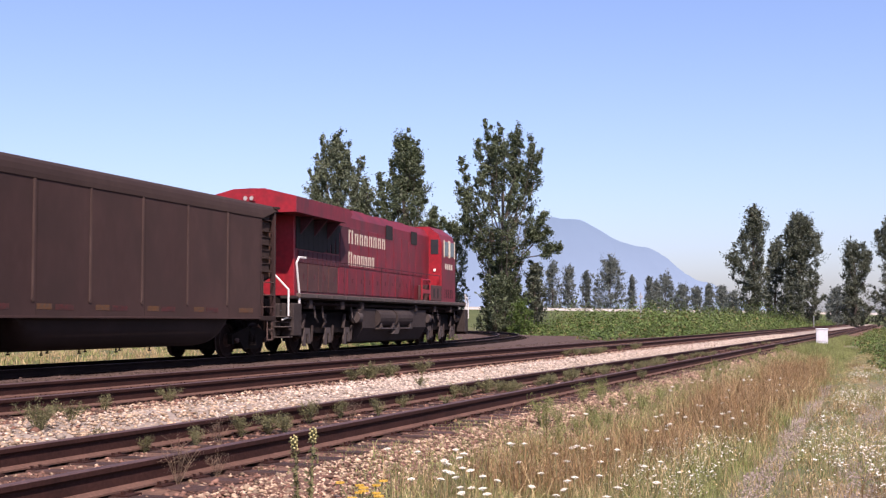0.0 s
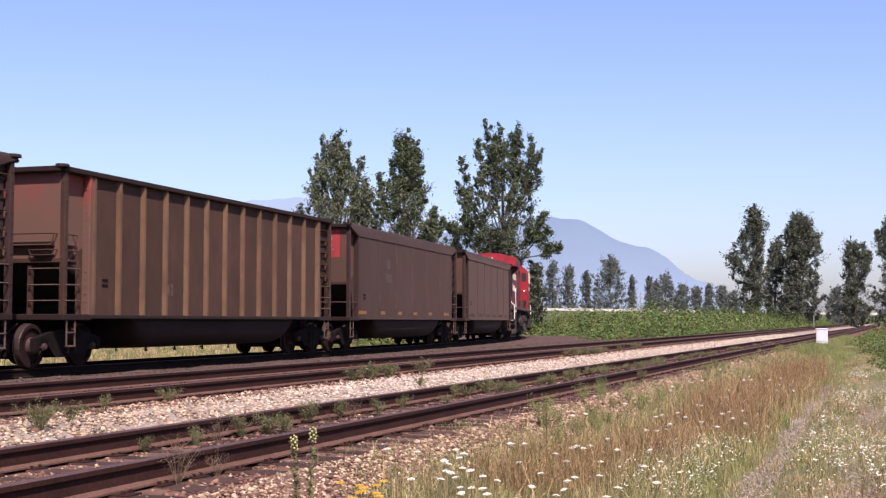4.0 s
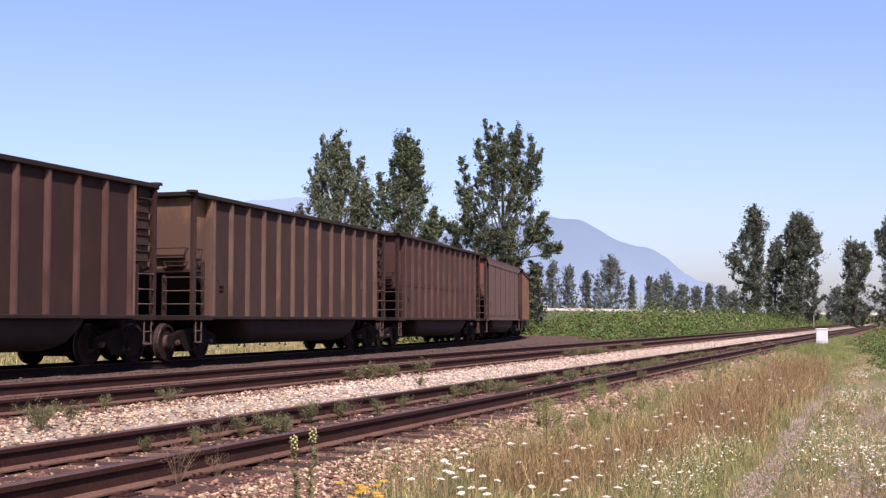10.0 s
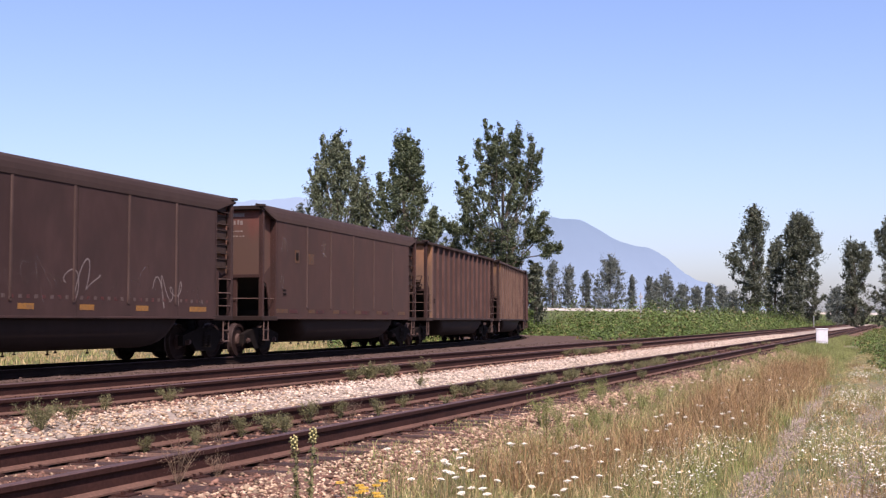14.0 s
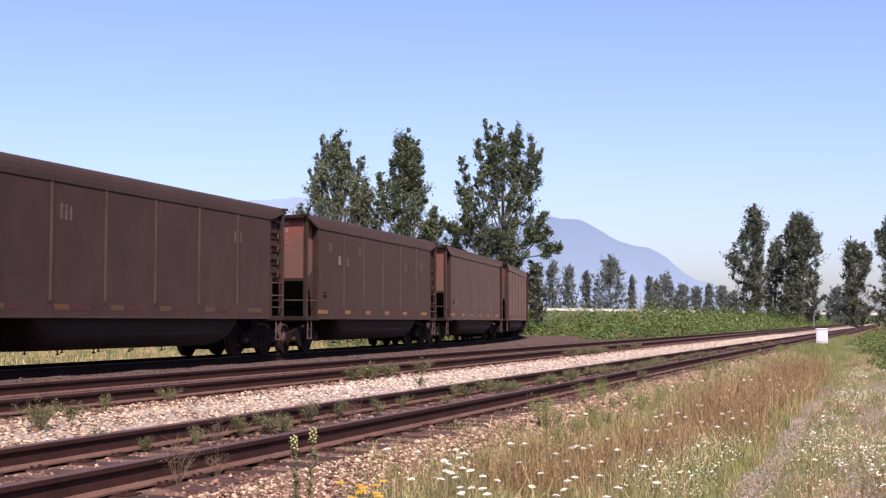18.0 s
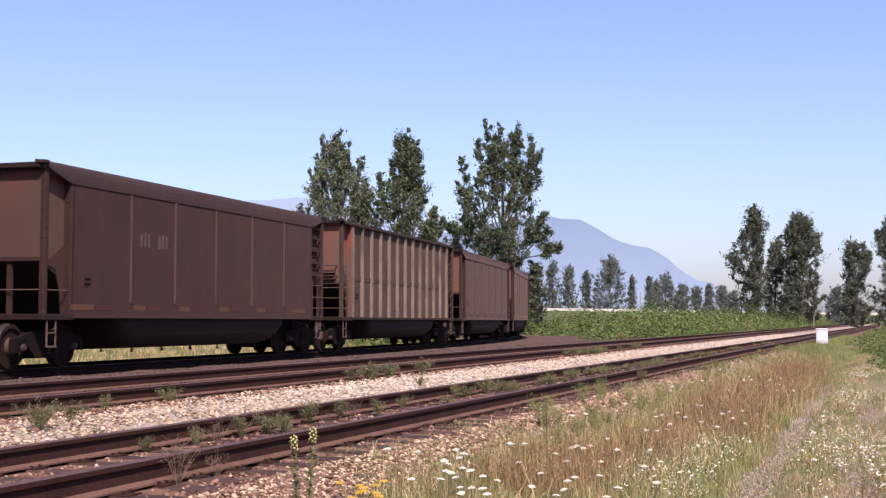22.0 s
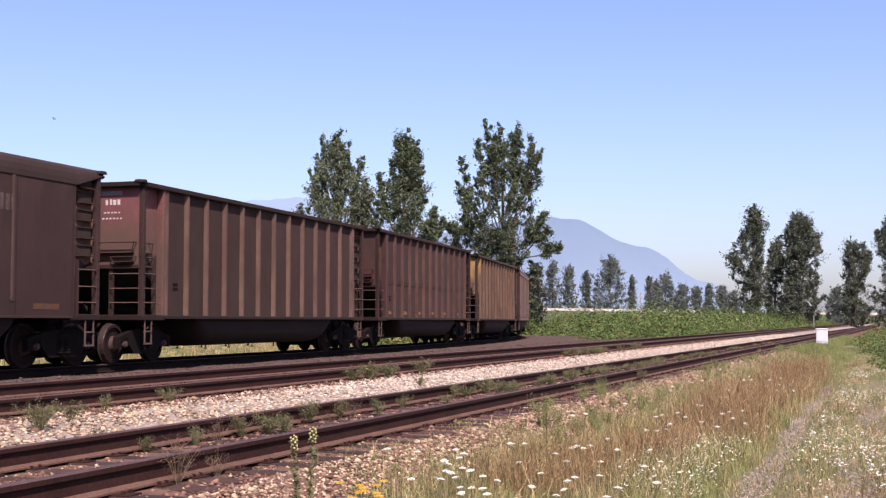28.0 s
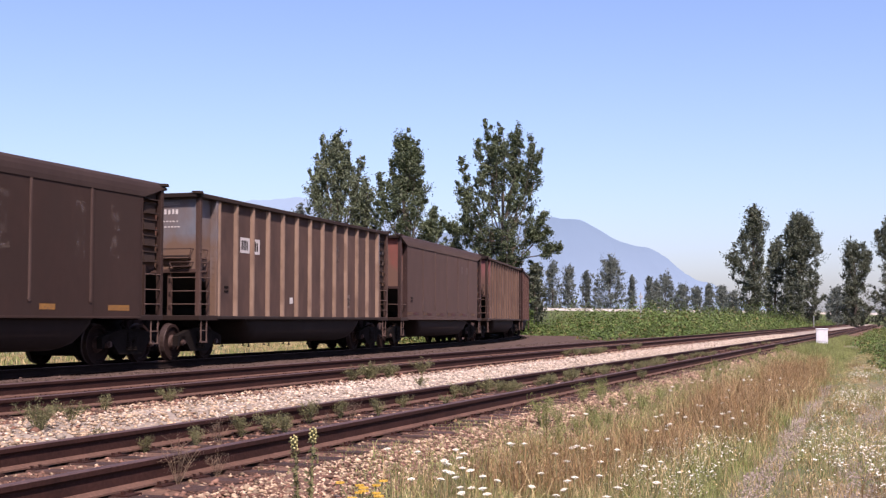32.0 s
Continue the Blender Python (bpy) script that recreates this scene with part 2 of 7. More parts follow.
M["stone_pink"] = material("tan_ballast_stone", (0.274, 0.188, 0.119), (0.441, 0.333, 0.232), 0.95, scale=6, fine=40, island=0.6)
M["stone_brown"] = material("rust_stained_ballast_stone", (0.101, 0.0496, 0.0337), (0.185, 0.105, 0.0764), 0.95, scale=6, fine=40, island=0.6)
M["stone_apron"] = material("pinkish_grey_gravel_stone", (0.0606, 0.0394, 0.0304), (0.106, 0.0719, 0.0577), 0.95, scale=6, fine=40, island=0.5)
M["gravel"] = material("pinkish_brown_gravel", (0.0673, 0.0403, 0.0292), (0.101, 0.063, 0.0471), 0.95, scale=0.9, fine=16, bump=0.8, dirt=(0.0477, 0.0289, 0.0217), dirt_at=0.54)
# Train's shade put into the gravel colour between the branch rails.
M["gravel_shaded"] = material("shade_dark_gravel_between_rails", (0.0222, 0.0155, 0.0133), (0.0444, 0.0318, 0.0266), 0.95, scale=0.9, fine=14, bump=0.6, spec=0.1)
M["soil"] = material("dry_grassy_soil", (0.141, 0.111, 0.0629), (0.207, 0.163, 0.0962), 0.95, scale=0.4, fine=6, bump=0.6, dirt=(0.0888, 0.104, 0.0407), dirt_at=0.46)
M["field"] = material("yellow_green_field", (0.0667, 0.0759, 0.0243), (0.116, 0.116, 0.0394), 0.95, scale=0.05, fine=3, bump=0.5)
M["bank"] = material("shrubby_green_bank", (0.0444, 0.0629, 0.0207), (0.0814, 0.0962, 0.037), 0.95, scale=0.2, fine=3, bump=0.6)
M["bark"] = material("grey_brown_bark", (0.0738, 0.0574, 0.0451), (0.139, 0.115, 0.0943), 0.95, scale=2, stretch=(1, 1, 0.2), fine=20, bump=0.6)
M["leaf"] = leaf_material("cottonwood_leaves", (0.0542, 0.0739, 0.0355), (0.122, 0.147, 0.0835), 0.55, 0.5)
# leaf_far and leaf_haze are paled: distance haze put into the leaf colour.
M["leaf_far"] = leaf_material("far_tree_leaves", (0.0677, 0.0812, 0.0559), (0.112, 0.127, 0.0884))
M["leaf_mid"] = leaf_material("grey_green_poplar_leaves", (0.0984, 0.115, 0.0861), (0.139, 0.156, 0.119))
M["leaf_haze"] = leaf_material("haze_paled_far_leaves", (0.114, 0.136, 0.117), (0.157, 0.175, 0.153), 0.3)
M["leaf_pale"] = leaf_material("pale_grey_green_leaves", (0.0894, 0.11, 0.0648), (0.168, 0.195, 0.121))
M["bramble"] = leaf_material("bramble_leaves", (0.0564, 0.0974, 0.0225), (0.128, 0.185, 0.0513), 0.55)
M["bramble_young"] = leaf_material("young_bramble_shoots", (0.095, 0.13, 0.032), (0.17, 0.21, 0.068), 0.55)
M["bramble_dry"] = leaf_material("dry_bramble_leaves", (0.136, 0.111, 0.0424), (0.212, 0.161, 0.0678))
M["weed"] = leaf_material("weed_leaves", (0.109, 0.109, 0.0498), (0.201, 0.192, 0.0955))
M["weed_dry"] = leaf_material("dry_weed_stems", (0.152, 0.106, 0.0684), (0.228, 0.167, 0.114))
M["grass"] = leaf_material("green_grass", (0.139, 0.168, 0.0534), (0.279, 0.296, 0.114))
M["straw"] = leaf_material("straw_grass", (0.312, 0.234, 0.113), (0.486, 0.381, 0.207))
M["rust_grass"] = leaf_material("russet_seed_grass", (0.198, 0.118, 0.0532), (0.312, 0.205, 0.103))
M["petal"] = material("white_umbel_petals", (0.501, 0.491, 0.398), (0.59, 0.578, 0.491), 0.8, scale=30)
M["petal_yellow"] = material("yellow_petals", (0.456, 0.274, 0.0304), (0.547, 0.357, 0.0608), 0.8, scale=30)
M["bud"] = material("pale_yellow_buds", (0.342, 0.319, 0.122), (0.456, 0.426, 0.198), 0.8, scale=30)
M["box_white"] = material("white_painted_steel_cabinet", (0.547, 0.562, 0.593), (0.623, 0.631, 0.654), 0.5, scale=2, dirt=(0.38, 0.357, 0.342), dirt_at=0.66)
M["galv"] = material("galvanised_post", (0.319, 0.319, 0.319), (0.418, 0.418, 0.418), 0.5, 0.3, scale=4)
M["concrete"] = material("pale_concrete_barrier", (0.38, 0.357, 0.327), (0.471, 0.448, 0.418), 0.9, scale=0.5)
M["car_white"] = material("white_car_paint", (0.57, 0.578, 0.593), (0.608, 0.616, 0.631), 0.3)
M["car_dark"] = material("dark_car_paint", (0.05, 0.055, 0.07), (0.08, 0.085, 0.1), 0.3)
M["smudge"] = material("smeared_washed_out_marking", (0.156, 0.121, 0.109), (0.234, 0.195, 0.183), 0.8, scale=4)
_nt = M["smudge"].node_tree
_n, _r = _nt.nodes.new("ShaderNodeTexNoise"), _nt.nodes.new("ShaderNodeMapRange")
_n.inputs["Scale"].default_value, _n.inputs["Detail"].default_value = 5.0, 5
_r.inputs[1].default_value, _r.inputs[2].default_value, _r.inputs[4].default_value = 0.44, 0.8, 0.5
_nt.links.new(_nt.nodes.new("ShaderNodeTexCoord").outputs["Object"], _n.inputs["Vector"])
_nt.links.new(_n.outputs[0], _r.inputs[0])
_nt.links.new(_r.outputs[0], _nt.nodes["Principled BSDF"].inputs["Alpha"])
M["tyre"] = material("black_tyre_rubber", (0.015, 0.015, 0.015), (0.03, 0.03, 0.03), 0.9)


# Glowing backdrop colour: distance haze painted in blue, paler towards the foot.
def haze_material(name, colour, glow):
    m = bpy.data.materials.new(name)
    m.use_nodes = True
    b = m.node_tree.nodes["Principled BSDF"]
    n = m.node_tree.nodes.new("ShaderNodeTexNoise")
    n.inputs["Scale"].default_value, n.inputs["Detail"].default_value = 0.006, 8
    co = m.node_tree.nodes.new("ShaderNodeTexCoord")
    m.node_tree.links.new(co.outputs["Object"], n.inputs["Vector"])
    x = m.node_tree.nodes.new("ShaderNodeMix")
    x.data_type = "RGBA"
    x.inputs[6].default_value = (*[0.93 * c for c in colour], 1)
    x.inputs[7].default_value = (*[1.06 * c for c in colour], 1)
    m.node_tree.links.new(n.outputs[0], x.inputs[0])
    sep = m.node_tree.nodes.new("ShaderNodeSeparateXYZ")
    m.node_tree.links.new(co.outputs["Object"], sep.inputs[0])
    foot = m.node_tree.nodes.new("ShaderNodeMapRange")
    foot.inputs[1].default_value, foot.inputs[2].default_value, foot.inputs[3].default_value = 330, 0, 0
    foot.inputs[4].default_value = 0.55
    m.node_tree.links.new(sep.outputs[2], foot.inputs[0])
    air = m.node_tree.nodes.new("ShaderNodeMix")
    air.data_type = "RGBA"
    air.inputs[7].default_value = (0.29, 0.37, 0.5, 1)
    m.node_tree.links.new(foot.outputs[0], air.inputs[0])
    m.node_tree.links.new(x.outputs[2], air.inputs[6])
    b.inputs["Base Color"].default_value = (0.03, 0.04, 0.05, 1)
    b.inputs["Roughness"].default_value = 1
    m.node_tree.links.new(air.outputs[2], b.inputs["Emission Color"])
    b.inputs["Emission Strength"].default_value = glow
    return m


M["mountain"] = haze_material("haze_blue_mountain", (0.138, 0.207, 0.305), 1.0)
M["mountain_far"] = haze_material("haze_blue_ridge", (0.25, 0.335, 0.46), 1.0)


# ---- building blocks ----
class Shape:
    """Collects boxes, rods, prisms and leaves into one mesh."""

    def __init__(self):
        self.v, self.f, self.mi = [], [], []

    def add(self, verts, faces, mi=0):
        n = len(self.v)
        self.v.extend(verts)
        self.f.extend([tuple(i + n for i in f) for f in faces])
        self.mi.extend([mi] * len(faces))
        return self

    def box(self, x0, x1, y0, y1, z0, z1, ch=0.0, mi=0):
        if ch <= 0:
            v = [(x, y, z) for x in (x0, x1) for y in (y0, y1) for z in (z0, z1)]
            return self.add(v, [(0, 1, 3, 2), (4, 6, 7, 5), (0, 4, 5, 1), (2, 3, 7, 6), (0, 2, 6, 4), (1, 5, 7, 3)], mi)
        v, idx = [], {}
        for i, x in enumerate((x0, x1)):
            for j, y in enumerate((y0, y1)):
                for k, z in enumerate((z0, z1)):
                    sx, sy, sz = (1, -1)[i] * ch, (1, -1)[j] * ch, (1, -1)[k] * ch
                    for a, p in enumerate(((x, y + sy, z + sz), (x + sx, y, z + sz), (x + sx, y + sy, z))):
                        idx[i, j, k, a] = len(v)
                        v.append(p)
        f = []
        for s in (0, 1):
            f.append([idx[s, j, k, 0] for j, k in ((0, 0), (0, 1), (1, 1), (1, 0))][:: (1, -1)[s]])
            f.append([idx[i, s, k, 1] for i, k in ((0, 0), (1, 0), (1, 1), (0, 1))][:: (1, -1)[s]])
            f.append([idx[i, j, s, 2] for i, j in ((0, 0), (0, 1), (1, 1), (1, 0))][:: (1, -1)[s]])
        for a in (0, 1):
            for b in (0, 1):
                f.append([idx[0, a, b, 1], idx[1, a, b, 1], idx[1, a, b, 2], idx[0, a, b, 2]])
                f.append([idx[a, 0, b, 0], idx[a, 1, b, 0], idx[a, 1, b, 2], idx[a, 0, b, 2]])
                f.append([idx[a, b, 0, 0], idx[a, b, 1, 0], idx[a, b, 1, 1], idx[a, b, 0, 1]])
        for i in (0, 1):
            for j in (0, 1):
                for k in (0, 1):
                    f.append([idx[i, j, k, 0], idx[i, j, k, 1], idx[i, j, k, 2]])
        return self.add(v, f, mi)

    def rod(self, p, q, r, n=8, r2=None, mi=0, caps=True):
        p, q = Vector(p), Vector(q)
        d = (q - p).normalized()
        a = d.orthogonal().normalized()
        b = d.cross(a)
        r2 = r if r2 is None else r2
        v = []
        for c, rr in ((p, r), (q, r2)):
            for i in range(n):
                t = 2 * math.pi * i / n
                v.append(tuple(c + (a * math.cos(t) + b * math.sin(t)) * rr))
        f = [(i, (i + 1) % n, n + (i + 1) % n, n + i) for i in range(n)]
        if caps:
            f += [tuple(range(n - 1, -1, -1)), tuple(range(n, 2 * n))]
        return self.add(v, f, mi)

    def pipe(self, points, r, n=6, mi=0):
        for p, q in zip(points, points[1:]):
            self.rod(p, q, r, n, mi=mi)
        return self

    def prism(self, outline, axis, a, b, mi=0):
        """outline: points in the two other axes, swept from a to b along the axis."""
        n = len(outline)
        v = []
        for c in (a, b):
            for s, t in outline:
                v.append({"x": (c, s, t), "y": (s, c, t), "z": (s, t, c)}[axis])
        f = [(i, (i + 1) % n, n + (i + 1) % n, n + i) for i in range(n)]
        f += [tuple(range(n - 1, -1, -1)), tuple(range(n, 2 * n))]
        return self.add(v, f, mi)

    def mesh(self, name, *mats):
        me = bpy.data.meshes.new(name)
        me.from_pydata(self.v, [], self.f)
        for m in mats:
            me.materials.append(m)
        if len(mats) > 1:
            me.polygons.foreach_set("material_index", self.mi)
        bm = bmesh.new()
        bm.from_mesh(me)
        bmesh.ops.recalc_face_normals(bm, faces=bm.faces)
        bm.to_mesh(me)
        bm.free()
        return me


def part(name, shape, mat, parent, label="", pose_=None):
    """Links a shape (or a ready mesh) as one mesh object under a thing or a part."""
    mats = mat if isinstance(mat, (tuple, list)) else (mat,)
    me = shape if isinstance(shape, bpy.types.Mesh) else shape.mesh(name, *mats)
    ob = new(name, me)
    ob.parent = parent
    if pose_ is not None:
        ob.matrix_basis = pose_
    if label:
        ob["label"] = label
    return ob


def smooth(me):
    me.polygons.foreach_set("use_smooth", [True] * len(me.polygons))
    return me


def raw_mesh(name, verts, faces, mat):
    me = bpy.data.meshes.new(name)
    me.from_pydata(verts, [], faces)
    for m in mat if isinstance(mat, (tuple, list)) else (mat,):
        me.materials.append(m)
    return me


def quads_mesh(name, v, mat):
    """v: array of n x 4 x 3 corners, each four a leaf or blade of its own."""
    n = len(v)
    me = bpy.data.meshes.new(name)
    me.vertices.add(4 * n)
    me.vertices.foreach_set("co", np.asarray(v, dtype=np.float32).reshape(-1))
    me.loops.add(4 * n)
    me.loops.foreach_set("vertex_index", np.arange(4 * n, dtype=np.int32))
    me.polygons.add(n)
    me.polygons.foreach_set("loop_start", np.arange(0, 4 * n, 4, dtype=np.int32))
    me.update(calc_edges=True)
    me.validate()
    me.materials.append(mat)
    return me


# ---- the plan: line of each track ----
H_NEAR, H_MAIN = 0.3493, 0.3396     # headings of the near siding and of the main line, from +y towards +x
D_NEAR, D_MAIN = 5.909, 10.340     # their distance to the side of the camera
GAUGE = 1.51                       # between rail centres


def line_point(heading, dist, u, v=0.0):
    """A point u metres along a straight track and v metres to the left of its centre."""
    d = dist + v
    return (u * math.sin(heading) - d * math.cos(heading), u * math.cos(heading) + d * math.sin(heading))


# the branch that the train takes: straight, then an ever tighter bend to the left
STEP = 0.5
PATH_S = np.arange(-400, 480, STEP)


def bend(s):
    k = np.where(s < -15.3, -0.00093, np.where(s < 90.2, -0.00093 - (0.00722 - 0.00093) * (s + 15.3) / 105.5, -0.00722))
    k = np.where(s > 250, 0.0, k)
    return np.where(s < -60, 0.0, k)


_i0 = int(400 / STEP)
PATH_H = np.cumsum(bend(PATH_S)) * STEP
PATH_H = PATH_H - PATH_H[_i0] + 0.31179
PATH_X = np.cumsum(np.sin(PATH_H)) * STEP
PATH_Y = np.cumsum(np.cos(PATH_H)) * STEP
PATH_X = PATH_X - PATH_X[_i0] - 0.3 * 28.589
PATH_Y = PATH_Y - PATH_Y[_i0] + 28.589


def branch(s, v=0.0):
    h = float(np.interp(s, PATH_S, PATH_H))
    return (float(np.interp(s, PATH_S, PATH_X)) - v * math.cos(h), float(np.interp(s, PATH_S, PATH_Y)) + v * math.sin(h))


# the train's way along it, metres since the start, from its speed every four seconds
SPEEDS = (9.228, 9.050, 8.887, 9.108, 8.863, 8.845, 8.671, 8.656, 8.818)
_tt = np.linspace(0, 32, 1281)
_vv = np.interp(_tt, np.arange(0, 33, 4), SPEEDS)
_ss = np.concatenate([[0], np.cumsum((_vv[1:] + _vv[:-1]) / 2) * (_tt[1] - _tt[0])])


def gone(t):
    return float(np.interp(t, _tt, _ss))


PLAN = 0.345


def uv_point(u, v):
    """Plan coordinates of the line: u along it, v to the left of the camera."""
    return (u * math.sin(PLAN) - v * math.cos(PLAN), u * math.cos(PLAN) + v * math.sin(PLAN))


def uv_array(u, v):
    return u * math.sin(PLAN) - v * math.cos(PLAN), u * math.cos(PLAN) + v * math.sin(PLAN)


def rut(u):
    """Where the worn wheel track runs along the verge."""
    return np.interp(u, (13, 18, 22.6, 31, 41), (1.44, 1.44, 1.57, 1.62, 1.85))


def verge_z(u, v):
    """Height of the open ground."""
    z = -0.72 + 0.05 * np.sin(u * 0.31 + 1.1) * np.cos(v * 0.43) + 0.03 * np.sin(u * 0.9 + v * 0.7)
    z = z - 0.10 * np.exp(-((v - rut(u)) / 0.35) ** 2) - 0.10 * np.exp(-((v - 0.3) / 0.35) ** 2)
    return z


def tri_mesh(name, v, faces, mat):
    """v: n x k x 3 corners of n like solids, faces: triangles of one of them."""
    n, k = v.shape[:2]
    f = (np.asarray(faces)[None] + (np.arange(n) * k)[:, None, None]).reshape(-1).astype(np.int32)
    me = bpy.data.meshes.new(name)
    me.vertices.add(n * k)
    me.vertices.foreach_set("co", v.astype(np.float32).reshape(-1))
    me.loops.add(len(f))
    me.loops.foreach_set("vertex_index", f)
    me.polygons.add(len(f) // 3)
    me.polygons.foreach_set("loop_start", np.arange(0, len(f), 3, dtype=np.int32))
    me.update(calc_edges=True)
    me.materials.append(mat)
    return me


# ---- ground: one sheet to the horizon ----
us = np.concatenate([-np.geomspace(3000, 20, 14), np.arange(-16, 90, 0.4), np.geomspace(92, 4800, 40)])
vs = np.concatenate([-np.geomspace(3500, 16, 16), np.arange(-14, -1, 0.5), np.arange(-1, 3, 0.1), np.arange(3, 30, 0.5), np.geomspace(31, 4500, 34)])
UU, VV = np.meshgrid(us, vs, indexing="ij")
ZZ = verge_z(UU, VV)
ZZ = np.where((np.abs(UU) > 120) | (np.abs(VV) > 60), -0.75, ZZ)
ZZ = np.where((VV > 3.2) & (VV < 19) & (UU < 130), -0.9, ZZ)
GX, GY = uv_array(UU, VV)
nu, nv = UU.shape
gv = np.stack([GX, GY, ZZ], -1).reshape(-1, 3)
gf, gm = [], []
for i in range(nu - 1):
    for j in range(nv - 1):
        gf.append((i * nv + j, i * nv + j + 1, (i + 1) * nv + j + 1, (i + 1) * nv + j))
        gm.append(1 if vs[j] > 16 or us[i] > 300 or vs[j] < -60 else 0)
me = raw_mesh("ground", gv.tolist(), gf, (M["soil"], M["field"]))
me.polygons.foreach_set("material_index", gm)
smooth(me)
ground = tagged(new("ground", me), "dry grassy verge and yellow-green field beside the railway", "ground", kind="structure")


# ---- ballast beds ----
BED = ((2.5, -0.95), (3.3, -0.66), (4.0, -0.39), (4.5, -0.245), (5.2, -0.235), (6.6, -0.235), (7.2, -0.25), (7.7, -0.17), (8.4, -0.13),
       (9.0, -0.14), (9.7, -0.135), (11.0, -0.10), (11.8, -0.09), (12.6, -0.2), (14.2, -0.95))


def bed_z(v):
    return np.interp(v, [p[0] for p in BED], [p[1] for p in BED])


bu = np.concatenate([np.arange(-40, 100, 1.0), np.geomspace(101, 700, 40)])
rows, faces, mats = [], [], []
fine_v = np.concatenate([np.linspace(a[0], b[0], 4)[:-1] for a, b in zip(BED, BED[1:])] + [[BED[-1][0]]])
k = len(fine_v)
for i, u in enumerate(bu):
    for j, v in enumerate(fine_v):
        x, y = uv_point(u, v)
        rows.append((x, y, float(bed_z(v)) + (0.025 * noise.noise((u * 1.3, v * 1.7, 0)) if 0 < j < k - 1 else 0)))
        if i and j:
            faces.append(((i - 1) * k + j - 1, (i - 1) * k + j, i * k + j, i * k + j - 1))
            mats.append(1 if 7.0 < v < 9.1 else 0)
me = raw_mesh("ballast_bed", rows, faces, (M["ballast_brown"], M["ballast_white"]))
me.polygons.foreach_set("material_index", mats)
smooth(me)
tagged(new("ballast_bed", me), "rust-stained ballast bed with pale crushed stone between two tracks", "ballast", kind="structure")

BRANCH_BED = ((-4.6, -0.95), (-3.4, -0.3), (-1.6, -0.24), (0, -0.235), (1.6, -0.24), (2.4, -0.4), (3.6, -0.95))
rows, faces, mats = [], [], []
bs = np.arange(-90, 300, 1.5)
k = len(BRANCH_BED)
for i, s in enumerate(bs):
    for j, (v, z) in enumerate(BRANCH_BED):
        x, y = branch(s, v)
        rows.append((x, y, z))
        if i and j:
            faces.append(((i - 1) * k + j - 1, (i - 1) * k + j, i * k + j, i * k + j - 1))
            # dark strip painted where the train shades its bed
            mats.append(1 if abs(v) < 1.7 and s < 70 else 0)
me = smooth(raw_mesh("branch_bed", rows, faces, (M["gravel"], M["gravel_shaded"])))
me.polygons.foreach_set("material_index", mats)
tagged(new("branch_bed", me), "grey-brown gravel bed of the curving branch track", "ballast", kind="structure")


def apron_edge(u):
    """Where the flat gravel between the two lines ends, at the tie ends of the branch."""
    ss = np.arange(-80, 76, 1.0)
    pts = np.array([branch(q, -1.5) for q in ss])
    return np.interp(u, pts[:, 0] * math.sin(PLAN) + pts[:, 1] * math.cos(PLAN), -pts[:, 0] * math.cos(PLAN) + pts[:, 1] * math.sin(PLAN))


def apron_z(u, v):
    return -0.155 + 0.012 * np.sin(u * 1.7 + v) * np.cos(v * 2.3) + 0.01 * np.sin(u * 4.1 + 2 * v)


rows, faces = [], []
au = np.arange(-45, 96, 0.6)
k = 15
for i, u in enumerate(au):
    for j in range(k):
        v = 11.9 + (float(apron_edge(u)) - 11.9) * j / (k - 1)
        rows.append((*uv_point(u, v), float(apron_z(u, v))))
        if i and j:
            faces.append(((i - 1) * k + j - 1, (i - 1) * k + j, i * k + j, i * k + j - 1))
tagged(new("gravel_apron", smooth(raw_mesh("gravel_apron", rows, faces, M["gravel"]))), "flat pinkish-brown gravel between the main line and the branch", "gravel", kind="structure")

# ---- rails and ties ----
RAIL = ((-0.076, -0.186), (0.076, -0.186), (0.076, -0.172), (0.018, -0.150), (0.010, -0.06), (0.037, -0.042), (0.037, -0.008), (0.028, 0.0),
        (-0.028, 0.0), (-0.037, -0.008), (-0.037, -0.042), (-0.010, -0.06), (-0.018, -0.150), (-0.076, -0.172))


def rail_mesh(stations, lift, mats):
    """stations: (x, y, heading) along one rail."""
    v, f, mi = [], [], []
    n = len(RAIL)
    for i, (x, y, h) in enumerate(stations):
        for a, z in RAIL:
            v.append((x + a * math.cos(h), y - a * math.sin(h), z + lift))
        if i:
            for j in range(n):
                q = (j + 1) % n
                f.append(((i - 1) * n + j, (i - 1) * n + q, i * n + q, i * n + j))
                # head top, foot in its brighter colour, the rest in the shaded colour
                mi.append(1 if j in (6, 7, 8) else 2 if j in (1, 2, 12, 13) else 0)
    f.append(tuple(range(n)))
    f.append(tuple(range((len(stations) - 1) * n, len(stations) * n)))
    mi += [0, 0]
    me = raw_mesh("rail", v, f, mats)
    me.polygons.foreach_set("material_index", mi)
    bm = bmesh.new()
    bm.from_mesh(me)
    bmesh.ops.recalc_face_normals(bm, faces=bm.faces)
    bm.to_mesh(me)
    bm.free()
    return me


